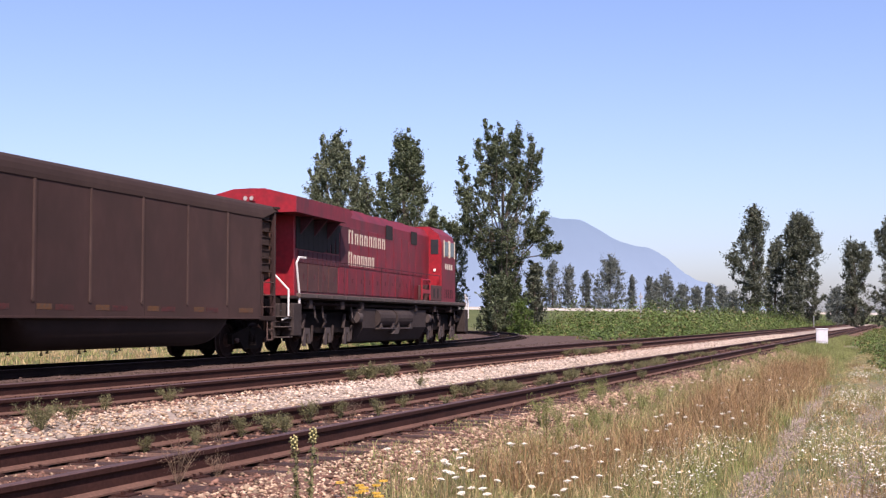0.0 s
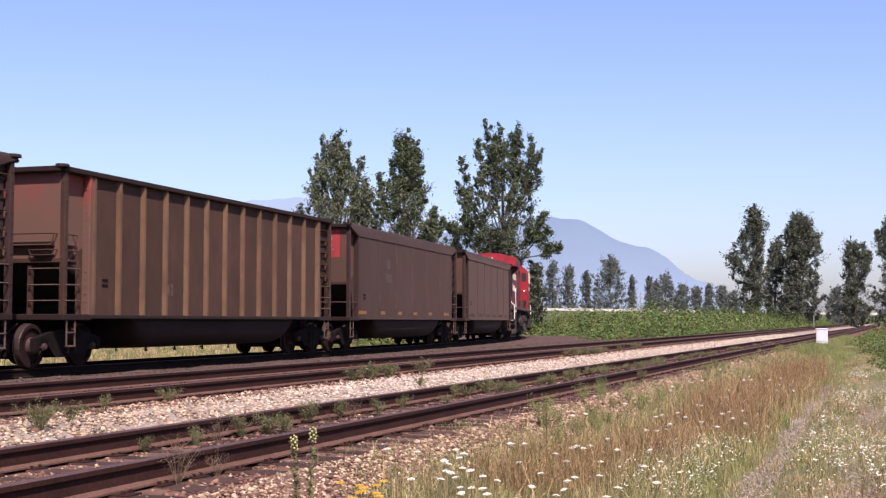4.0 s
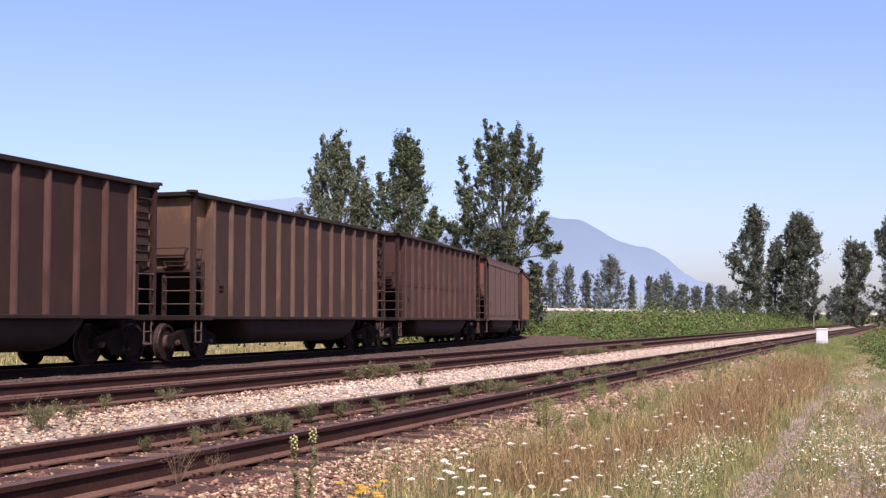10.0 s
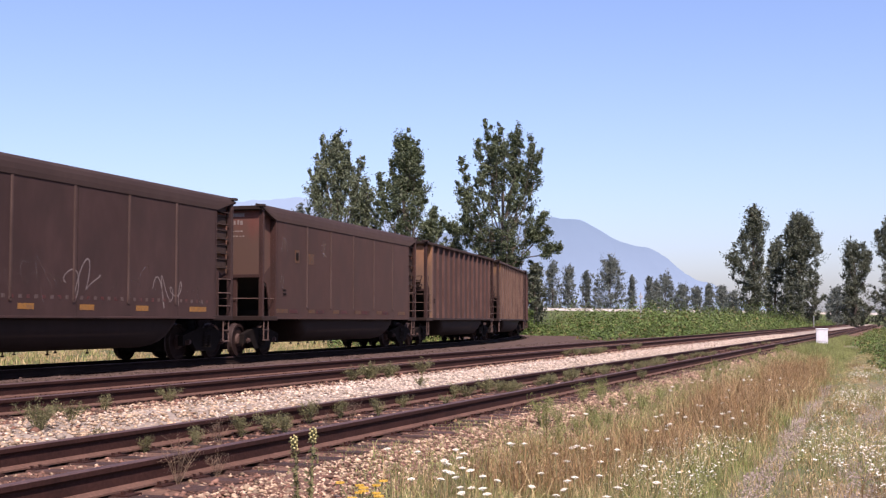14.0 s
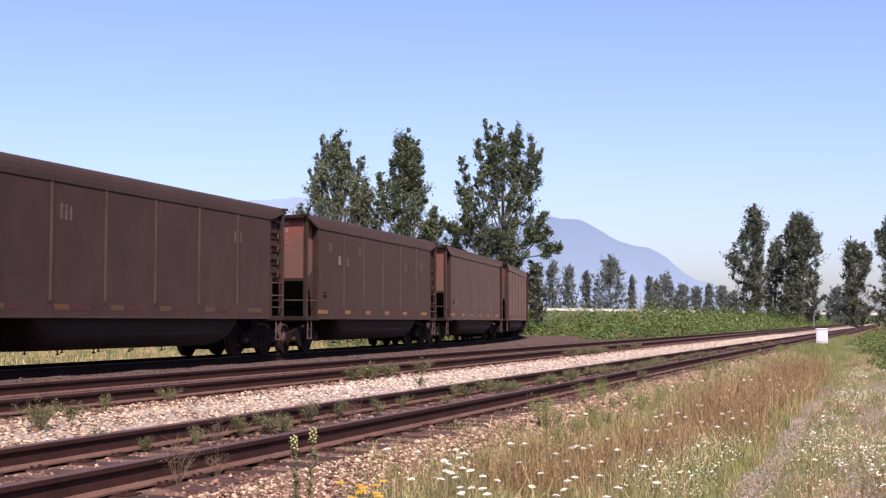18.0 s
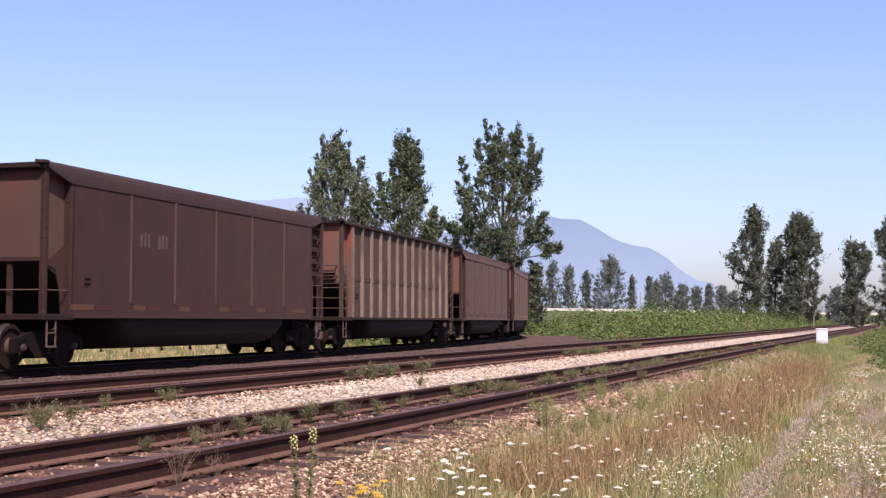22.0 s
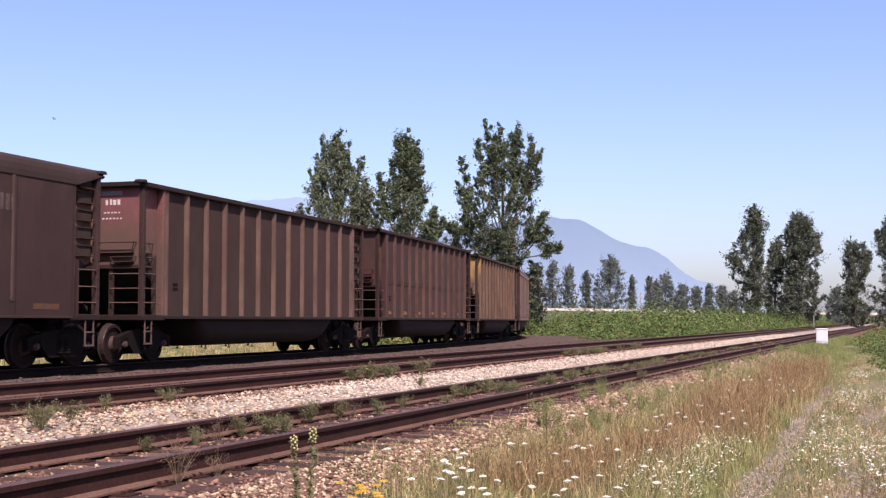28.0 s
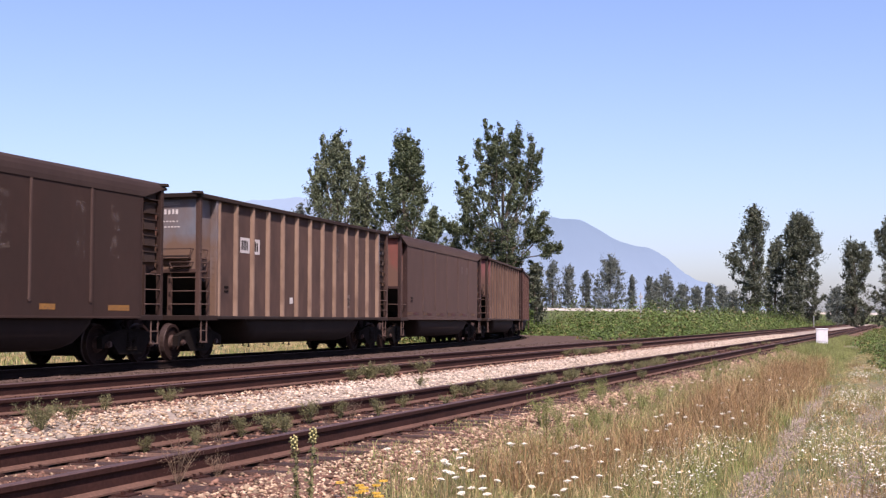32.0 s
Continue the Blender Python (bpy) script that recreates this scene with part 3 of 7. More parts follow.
def tie_meshes(timber, iron):
    out = []
    for i in range(4):
        r = random.Random(i)
        s = Shape().box(-0.115, 0.115, -1.29 + r.uniform(-0.04, 0.04), 1.29 + r.uniform(-0.04, 0.04), -0.17, 0, 0.014)
        s.v = [(x + r.gauss(0, 0.004), y, z + r.gauss(0, 0.004)) for x, y, z in s.v]
        for y in (-GAUGE / 2, GAUGE / 2):
            s.box(-0.09, 0.09, y - 0.17, y + 0.17, -0.002, 0.012, 0, 1)
            for e in (-0.11, 0.11):
                for g in (-0.05, 0.05):
                    s.box(g - 0.012, g + 0.012, y + e - 0.012, y + e + 0.012, 0.012, 0.035, 0, 1)
        out.append(s.mesh("tie", timber, iron))
    return out


# True: ties coloured black for the shade of the train
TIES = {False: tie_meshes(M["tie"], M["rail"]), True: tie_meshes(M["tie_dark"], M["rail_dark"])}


def track(label, place, near, far, lifts, train_shade=False):
    """place(u, v): plan point and heading. near: stretch of ties kept as single parts, far: the rest, joined."""
    t = tagged(new("railway_track"), label, "railway track", "parallel tracks", "structure")
    zc = sum(lifts) / 2
    tilt = math.atan2(lifts[0] - lifts[1], GAUGE)
    for v, lift, (a, b, step) in ((GAUGE / 2, lifts[0], far), (-GAUGE / 2, lifts[1], far)):
        stations = [place(u, v) for u in np.arange(a, b, step)]
        part("rail", rail_mesh(stations, lift, (M["rail_dark"], M["rail_top"], M["rail_dark"]) if train_shade else (M["rail"], M["rail_top"], M["rail_base"])), None, t, "rusted rail darkened by painted shade, with a worn head")
    r = random.Random(len(label))
    u = near[0]
    while u < near[1]:
        x, y, h = place(u, r.gauss(0, 0.03))
        m = Matrix.Translation((x, y, zc - 0.2)) @ Matrix.Rotation(math.pi / 2 - h + r.gauss(0, 0.012), 4, "Z") @ Matrix.Rotation(tilt, 4, "X")
        part("tie", TIES[train_shade][r.randrange(4)], None, t, pose_=m)
        u += 0.54 + r.gauss(0, 0.02)
    s = Shape()
    for a, b in ((far[0], near[0]), (near[1], min(far[1], 330))):
        while a < b:
            x, y, h = place(a, 0)
            c, d = math.cos(h), math.sin(h)
            v = []
            for i in (-0.11, 0.11):
                for j in (-1.29, 1.29):
                    for zz in (zc - 0.36, zc - 0.2):
                        v.append((x + i * d - j * c, y + i * c + j * d, zz))
            s.add(v, [(0, 1, 3, 2), (4, 6, 7, 5), (0, 4, 5, 1), (2, 3, 7, 6), (1, 5, 7, 3)])
            a += 0.54
    tagged(part("far_ties", s, M["tie"], t, "row of weathered timber ties"), kind="stuff")
    return t


def straight(heading, dist):
    def place(u, v):
        return (*line_point(heading, dist, u, v), heading)
    return place


def curved(s, v):
    return (*branch(s, v), float(np.interp(s, PATH_S, PATH_H)))


track("overgrown siding of rusted rails on old timber ties", straight(H_NEAR, D_NEAR), (-6, 70), (-60, 421, 480), (-0.022, -0.022))
track("main line track of rusted rails beside pale ballast", straight(H_MAIN, D_MAIN), (8, 80), (-60, 421, 480), (0.139, 0.082))
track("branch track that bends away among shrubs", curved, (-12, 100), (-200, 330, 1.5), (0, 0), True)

# ---- loose stones ----
OCT = np.array([(1, 0, 0), (-1, 0, 0), (0, 1, 0), (0, -1, 0), (0, 0, 1), (0, 0, -1)], float)
OCT_F = [(0, 2, 4), (2, 1, 4), (1, 3, 4), (3, 0, 4), (2, 0, 5), (1, 2, 5), (3, 1, 5), (0, 3, 5)]


def stones(name, n, u_range, v_range, size, mat, label, seed, avoid=(), height=None, thin=None):
    r = np.random.default_rng(seed)
    u = u_range[0] + (u_range[1] - u_range[0]) * r.random(n) ** 1.5
    v = r.uniform(*v_range, n)
    keep = np.ones(n, bool) if thin is None else r.random(n) < thin(u, v)
    for h, dist in avoid:
        off = np.abs(dist - v + (PLAN - h) * u)
        keep &= np.abs(off - GAUGE / 2) > 0.09
    u, v = u[keep], v[keep]
    n = len(u)
    x, y = uv_array(u, v)
    z = bed_z(v) if height is None else height(u, v)
    rad = size * np.exp(r.normal(0, 0.3, n))
    w = OCT[None] * rad[:, None, None] * r.uniform(0.6, 1.15, (n, 6, 1)) * np.array([1.25, 0.95, 0.55])
    w = w + r.normal(0, 0.12, w.shape) * rad[:, None, None]
    a = r.uniform(0, 6.28, n)
    c, s = np.cos(a)[:, None], np.sin(a)[:, None]
    wx, wy = w[..., 0] * c - w[..., 1] * s, w[..., 0] * s + w[..., 1] * c
    out = np.stack([wx + x[:, None], wy + y[:, None], w[..., 2] + (z + rad * 0.25)[:, None]], -1)
    return tagged(new(name, tri_mesh(name, out, OCT_F, mat)), label, "ballast stones", kind="stuff")


TRACKS = ((H_NEAR, D_NEAR), (H_MAIN, D_MAIN))


def clean(u, v):
    """How far the crushed stone between the tracks is still fresh and pale."""
    return np.clip((u - 12.2 - 1.4 * (v - 8.2)) / 7.0, 0.12, 1) * np.clip((9.5 - v) / 0.5, 0, 1)


def off_ties(u, v):
    """Pale stones lie past the tie ends of the siding; few roll in among the ties."""
    return np.where(v < D_NEAR + (PLAN - H_NEAR) * u - 1.2 + 0.1 * np.sin(u * 1.3) + 0.07 * np.sin(u * 3.7), 1, 0.15)


stones("ballast_stones", 50000, (6, 110), (7.1, 9.5), 0.025, M["stone_white"], "loose pale crushed stones between the tracks", 1, TRACKS, None, clean)
stones("ballast_stones", 17000, (5, 60), (7.0, 9.6), 0.024, M["stone_pink"], "loose tan stones between the tracks", 10, TRACKS, None, lambda u, v: 1.1 - clean(u, v))
stones("ballast_stones", 2500, (6, 95), (7.1, 9.3), 0.022, M["stone_brown"], "scattered rusty stones among pale crushed stone", 11, TRACKS)
stones("ballast_stones", 64000, (4, 70), (2.7, 4.6), 0.0185, M["stone_pink"], "loose pale stones on the ballast shoulder", 2, TRACKS, None, off_ties)
stones("ballast_stones", 20000, (4, 70), (2.9, 4.7), 0.019, M["stone_brown"], "loose rusty stones on the ballast shoulder", 12, TRACKS)
stones("ballast_stones", 38000, (4, 70), (3.6, 7.2), 0.022, M["stone_brown"], "loose rust-stained stones around old ties", 3, TRACKS, lambda u, v: bed_z(v) - np.where((v > 4.5) & (v < 7.15), 0.006, 0))
stones("ballast_stones", 5500, (4, 60), (4.3, 7.2), 0.017, M["stone_pink"], "loose tan stones around old ties", 13, TRACKS)
stones("ballast_stones", 16000, (8, 80), (9.0, 12.8), 0.03, M["stone_brown"], "loose rust-stained stones around the main line", 4, TRACKS)
stones("ballast_stones", 9000, (14, 80), (11.9, 17.0), 0.024, M["stone_apron"], "loose pinkish gravel between the main line and the branch", 14, (), apron_z, lambda u, v: v < apron_edge(u) - 0.05)
stones("ballast_stones", 9000, (-14, 6), (2.7, 4.6), 0.022, M["stone_pink"], "loose pale stones on the ballast shoulder", 7, TRACKS)
stones("ballast_stones", 7000, (-14, 6), (3.6, 7.2), 0.022, M["stone_brown"], "loose rust-stained stones around old ties", 8, TRACKS)
stones("ballast_stones", 9000, (-14, 6), (7.15, 9.05), 0.028, M["stone_pink"], "loose tan crushed stones between the tracks", 9, TRACKS)
stones("rut_gravel", 15000, (10, 36), (1.2, 1.95), 0.015, M["stone_rut"], "loose pale gravel in a wheel rut", 5, (), verge_z, lambda u, v: np.abs(v - rut(u)) < 0.18)
stones("rut_gravel", 4200, (12, 36), (0.16, 0.6), 0.015, M["stone_rut"], "loose pale gravel in a wheel rut", 6, (), verge_z)

# ---- far hills ----


def ridge(name, y0, depth, crest, x0, x1, mat, label, rough=1.0):
    """crest: (x, height) along the skyline, rounded off and roughened."""
    r, nx = [], 240
    cx, ch = [p[0] for p in crest], [p[1] for p in crest]
    for i in range(nx + 1):
        x = x0 + (x1 - x0) * i / nx
        h = sum(w * float(np.interp(x + d, cx, ch)) for d, w in ((-14, 0.25), (0, 0.5), (14, 0.25)))
        h += rough * (3 * noise.noise((x * 0.02, 3, 1)) + 1.5 * noise.noise((x * 0.07, 7, 2)))
        for j in range(9):
            t = j / 8
            r.append((x + 60 * noise.noise((x * 0.008, j * 0.7, 5)) * t * (1 - t), y0 + depth * t + 60 * noise.noise((x * 0.012, j * 0.4, 9)) * t * (1 - t), -4 + (h + 4) * t ** 0.8))
    f = [(i * 9 + j, i * 9 + j + 1, (i + 1) * 9 + j + 1, (i + 1) * 9 + j) for i in range(nx) for j in range(8)]
    tagged(new(name, smooth(raw_mesh(name, r, f, mat))), label, "mountain", kind="structure")


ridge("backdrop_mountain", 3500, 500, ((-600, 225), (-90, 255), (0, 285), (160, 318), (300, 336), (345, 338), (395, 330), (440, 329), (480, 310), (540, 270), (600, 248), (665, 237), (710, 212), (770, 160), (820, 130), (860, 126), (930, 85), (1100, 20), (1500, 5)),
      -600, 1500, M["mountain"], "wooded mountain in painted blue haze on the horizon")
ridge("backdrop_ridge", 4100, 300, ((-2600, 330), (-1500, 400), (-800, 420), (-500, 440), (-300, 400), (0, 300), (900, 60)), -2600, 900, M["mountain_far"], "farther ridge in painted pale haze behind the trees", 2.0)


# ---- trees ----
def leaf_cloud(centres, radii, n, size, r, squash=1.0, slim=0.55, along=None):
    """n small leaves scattered round the centres; with along, each tuft is drawn out that way and thins towards its rim."""
    k = r.integers(0, len(centres), n)
    d = r.normal(0, 1, (n, 3))
    if along is None:
        d /= np.linalg.norm(d, axis=1)[:, None]
        p = centres[k] + d * (radii[k] * r.random(n) ** 0.45)[:, None] * np.array([1, 1, squash])
    else:
        p = centres[k] + 0.42 * radii[k][:, None] * d + along[k] * (radii[k] * r.normal(0.15, 0.58, n))[:, None]
    a = r.normal(0, 1, (n, 3))
    a /= np.linalg.norm(a, axis=1)[:, None]
    b = np.cross(a, r.normal(0, 1, (n, 3)))
    b /= np.linalg.norm(b, axis=1)[:, None]
    s = (size * np.exp(r.normal(0, 0.3, n)))[:, None]
    return np.stack([p - a * s, p + b * s * slim, p + a * s, p - b * s * slim], 1)


def tree(name, label, x, y, height, profile, seed, leaves, leaf, mat, limbs=46, clump=0.75, ground_z=-0.75, up=1.6, trunk=0.32, lean=0.0, group="trees", leaders=()):
    """profile: (share of the height, crown reach to the left, to the right); leaders: (sideways, depth, height, share of the height where it leaves the trunk) of long stems."""
    r = np.random.default_rng(seed)
    t = tagged(new(name), label, "tree", group)
    t.location = (x, y, ground_z)
    hs, ls, rs = [p[0] for p in profile], [p[1] for p in profile], [p[-1] for p in profile]
    s = Shape()
    wob = r.normal(0, 0.012 * height, (7, 2))
    wob[0] = 0

    def axis(f):
        q = f * 6
        i = min(5, int(q))
        w = wob[i] * (1 - (q - i)) + wob[i + 1] * (q - i)
        return np.array([w[0] + lean * f * height, w[1], f * height])

    for i in range(6):
        s.rod(axis(i / 6), axis((i + 1) / 6), trunk * (1 - i / 6.5), 8, trunk * (1 - (i + 1) / 6.5), caps=False)
    centres, radii, ways = [], [], []

    def tufts(c, reach, th, n, grow):
        """Twigs off one point of a limb, each with a tuft of leaves at its end."""
        for _ in range(n):
            twig = r.normal(0, 0.6, 3) * reach + np.array([0, 0, 0.45 * reach])
            s.rod(c, c + twig, th * 0.5, 3, th * 0.2, caps=False)
            centres.append(c + twig)
            way = twig / (np.linalg.norm(twig) + 1e-6) + np.array([0, 0, 0.7])
            ways.append(way / np.linalg.norm(way))
            radii.append(clump * grow * r.choice([0.35, 0.5, 0.7, 1.0]))

    for i in range(limbs):
        f = hs[0] + (0.95 - hs[0]) * (i + r.random()) / limbs
        a = i * 2.4 + r.normal(0, 0.5)
        wide = np.interp(f, hs, ls), np.interp(f, hs, rs)
        rad = float(wide[0] + (wide[1] - wide[0]) * (0.5 + 0.5 * math.cos(a))) * r.choice([0.5, 0.75, 0.9, 1.0])
        f0 = max(0.03, f - rad * up / height)
        p0 = axis(f0)
        p2 = axis(f) + np.array([math.cos(a) * rad, math.sin(a) * rad, 0.2 * rad])
        p1 = p0 * 0.45 + p2 * 0.55 + np.array([0.12 * rad * math.cos(a), 0.12 * rad * math.sin(a), -0.16 * rad])
        th = 0.025 + 0.03 * trunk / 0.3 * (1 - f)
        s.rod(p0, p1, th * 1.5, 5, th, caps=False)
        s.rod(p1, p2, th, 5, th * 0.3, caps=False)
        tufts(p0 * 0.3 + p1 * 0.7, clump * 0.7, th, 1, 0.8)
        for q in (0.2, 0.55, 0.85):
            tufts(p1 * (1 - q) + p2 * q, clump * (0.85 - 0.3 * q), th, 2, 0.85 - 0.35 * q)
        tufts(p2, clump * 0.4, th, 2, 0.42)
    stems = [(0.0, 0.0, height)] + list(leaders)
    for dx, dy, h, *fork in stems:
        base, tip = axis(max(0.1, (fork[0] if fork else 0.5) * h / height)), np.array([dx + lean * h, dy, h])
        mid = base * 0.5 + tip * 0.5 + np.array([0.22 * dx, 0.22 * dy, 0])
        s.rod(base, mid, 0.09, 5, 0.06, caps=False)
        s.rod(mid, tip, 0.06, 5, 0.015, caps=False)
        for q in np.linspace(0.0, 1.0, 9):
            tufts(mid * (1 - q) + tip * q, clump * (0.75 - 0.5 * q), 0.03, 3 if q < 0.9 else 2, 0.8 - 0.4 * q)
    part("trunk", s, M["bark"], t, "grey-brown trunk and limbs")
    cloud = leaf_cloud(np.array(centres), np.array(radii), leaves, leaf, r, 1.25, 0.5, np.array(ways))
    part("crown", quads_mesh("crown", cloud, mat), None, t, "crown of small uneven leaves")
    return t


TALL = ((0.05, 1.6, 2.3), (0.2, 1.0, 2.2), (0.3, 1.2, 2.4), (0.37, 2.2, 3.2), (0.44, 3.4, 3.6), (0.5, 4.4, 3.6), (0.57, 4.3, 4.5), (0.64, 3.6, 3.6), (0.72, 4.3, 3.9), (0.8, 4.2, 4.3), (0.9, 2.6, 3.4), (0.97, 1.3, 1.8))
tree("cottonwood_tree", "tall full-crowned cottonwood beside the bend of the branch track", 6.5, 139, 23.4, TALL, 11, 110000, 0.105, M["leaf"], 74, 0.95, up=2.6,
     leaders=((-1.7, 0.4, 24.0), (1.9, -0.6, 23.2), (3.5, 0.8, 22.3), (4.4, -0.5, 20.6), (-2.7, -0.8, 21.8), (-4.6, 0.5, 19.9), (-4.7, -0.4, 17.0), (6.6, 0.3, 9.9, 0.85), (5.2, -0.7, 11.8, 0.8), (4.8, -0.7, 13.6), (-4.2, 0.6, 13.4), (-6.2, -0.4, 12.3, 0.85)))
tree("cottonwood_tree", "tall pale cottonwood behind the branch track", -8.8, 104, 17.4, ((0.08, 3.1, 3.3), (0.5, 3.2, 3.4), (0.7, 2.9, 2.8), (0.8, 2.3, 1.9), (0.9, 0.9, 0.5), (0.97, 0.4, 0.3)), 12, 64000, 0.085, M["leaf_pale"], 66, 0.72, up=2.2,
     leaders=((-1.3, 0.3, 17.0), (0.9, -0.4, 16.3), (2.0, 0.3, 15.5), (-2.2, -0.3, 14.0), (-1.7, 0.5, 15.6), (2.3, 0.2, 13.4)))
tree("cottonwood_tree", "dark pointed cottonwood behind the branch track", -3.3, 100, 17.0, ((0.08, 3.9, 2.5), (0.45, 4.0, 2.4), (0.53, 3.6, 3.0), (0.6, 3.0, 2.4), (0.68, 2.3, 1.9), (0.76, 1.7, 1.5), (0.84, 0.9, 1.0), (0.92, 0.4, 0.7), (0.98, 0.1, 0.3)), 13, 70000, 0.085, M["leaf"], 76, 0.7, up=2.0, lean=0.02,
     leaders=((0.8, 0.3, 16.0), (-0.6, -0.3, 15.8), (-1.2, 0.4, 14.6), (-2.2, 0.2, 13.6), (1.3, -0.4, 13.9), (3.1, 0.3, 9.8), (2.4, -0.3, 10.6)))
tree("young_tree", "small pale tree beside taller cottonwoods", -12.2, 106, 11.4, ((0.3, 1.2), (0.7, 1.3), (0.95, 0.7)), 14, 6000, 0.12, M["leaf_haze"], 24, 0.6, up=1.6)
tree("young_tree", "pale young tree squeezed between two cottonwoods", -6.3, 103, 13.0, ((0.1, 2.0), (0.5, 1.9), (0.8, 1.1), (0.97, 0.4)), 19, 12000, 0.1, M["leaf_pale"], 40, 0.65, up=1.8)
tree("young_tree", "low leafy tree beside a dark cottonwood", -1.4, 104, 8.8, ((0.1, 1.4), (0.6, 1.3), (0.95, 0.5)), 20, 7000, 0.11, M["leaf"], 26, 0.55, up=1.4)
tree("young_tree", "sparse pale tree between two cottonwoods", 1.6, 150, 13.4, ((0.25, 1.6), (0.7, 1.9), (0.95, 1.2)), 15, 6000, 0.13, M["leaf_pale"], 26, 0.6)
tree("young_tree", "slim young tree at the foot of a cottonwood", 11.0, 150, 8.6, ((0.05, 1.5), (0.5, 1.5), (0.95, 0.6)), 16, 10000, 0.13, M["leaf_far"], 30, 0.65)
tree("shrub_tree", "dense shrub under the tall cottonwood", 5.6, 134, 6.4, ((0.03, 2.0), (0.4, 1.9), (0.9, 0.8)), 17, 15000, 0.11, M["leaf"], 40, 0.65)
tree("shrub_tree", "dense shrub under the tall cottonwood", 7.6, 146, 7.4, ((0.03, 2.2), (0.4, 2.1), (0.9, 0.9)), 18, 13000, 0.12, M["leaf"], 40, 0.65)
tree("shrub_tree", "bright green shrub at the foot of the tall cottonwood", 8.2, 131, 3.6, ((0.03, 1.5), (0.5, 1.4), (0.9, 0.6)), 27, 9000, 0.09, M["bramble"], 30, 0.5)
POPLARS = (
    ("tall ragged dark poplar beyond the line", 66.2, 265, 26.2, ((0.04, 4.0, 1.8), (0.38, 4.2, 1.8), (0.5, 4.6, 2.4), (0.6, 4.6, 3.4), (0.7, 2.9, 3.0), (0.83, 1.0, 1.9), (0.95, 0.5, 1.0)), 21, 36000, 64, 1.35,
     ((1.2, 0.5, 24.6), (6.0, 0.3, 19.6), (-2.6, 0.5, 20.6), (-5.3, -0.5, 15.8), (4.6, 0.4, 16.2))),
    ("broad tall dark poplar beyond the line", 76.4, 268, 24.8, ((0.04, 4.6, 4.6), (0.2, 3.4, 5.4), (0.4, 3.2, 4.6), (0.6, 3.6, 4.6), (0.7, 3.2, 4.6), (0.8, 2.6, 3.6), (0.9, 1.6, 2.2), (0.97, 1.0, 1.4)), 22, 48000, 80, 1.45,
     ((1.2, 0.4, 24.6), (4.8, 0.4, 20.2), (-2.4, -0.4, 21.4), (3.0, 0.3, 22.2))),
    ("slim dark poplar beyond the line", 88.4, 268, 18.4, ((0.04, 2.6, 4.2), (0.4, 2.2, 3.8), (0.7, 1.7, 3.4), (0.95, 0.9, 2.2)), 23, 24000, 52, 1.2, ((-1.2, 0.3, 17.4), (2.2, 0.4, 18.6), (3.4, -0.3, 16.2))),
    ("tall sparse dark poplar beyond the line", 95.4, 266, 23.8, ((0.04, 3.4), (0.4, 3.2), (0.7, 2.2), (0.95, 1.4)), 24, 20000, 48, 1.2, ((-2.6, 0.2, 21.0),)),
)
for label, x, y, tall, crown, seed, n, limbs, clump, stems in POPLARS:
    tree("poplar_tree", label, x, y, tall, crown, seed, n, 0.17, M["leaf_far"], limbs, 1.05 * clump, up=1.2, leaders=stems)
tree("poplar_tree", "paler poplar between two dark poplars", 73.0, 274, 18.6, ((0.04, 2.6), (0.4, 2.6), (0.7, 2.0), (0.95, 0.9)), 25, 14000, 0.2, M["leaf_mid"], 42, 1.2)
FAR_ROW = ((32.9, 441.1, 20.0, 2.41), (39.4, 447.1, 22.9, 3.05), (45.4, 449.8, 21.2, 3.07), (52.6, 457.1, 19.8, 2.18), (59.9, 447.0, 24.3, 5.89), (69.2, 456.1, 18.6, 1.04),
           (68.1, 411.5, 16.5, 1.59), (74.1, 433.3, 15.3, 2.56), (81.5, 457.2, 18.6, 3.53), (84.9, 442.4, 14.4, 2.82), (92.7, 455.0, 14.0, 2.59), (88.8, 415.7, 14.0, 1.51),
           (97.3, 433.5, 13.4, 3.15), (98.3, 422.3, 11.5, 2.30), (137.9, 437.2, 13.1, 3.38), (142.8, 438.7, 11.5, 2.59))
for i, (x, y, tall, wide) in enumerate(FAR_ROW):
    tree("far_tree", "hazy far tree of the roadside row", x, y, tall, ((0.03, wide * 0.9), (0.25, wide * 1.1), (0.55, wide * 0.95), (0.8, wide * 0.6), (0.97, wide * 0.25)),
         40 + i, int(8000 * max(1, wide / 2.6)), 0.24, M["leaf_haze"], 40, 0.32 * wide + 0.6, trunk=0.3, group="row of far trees")


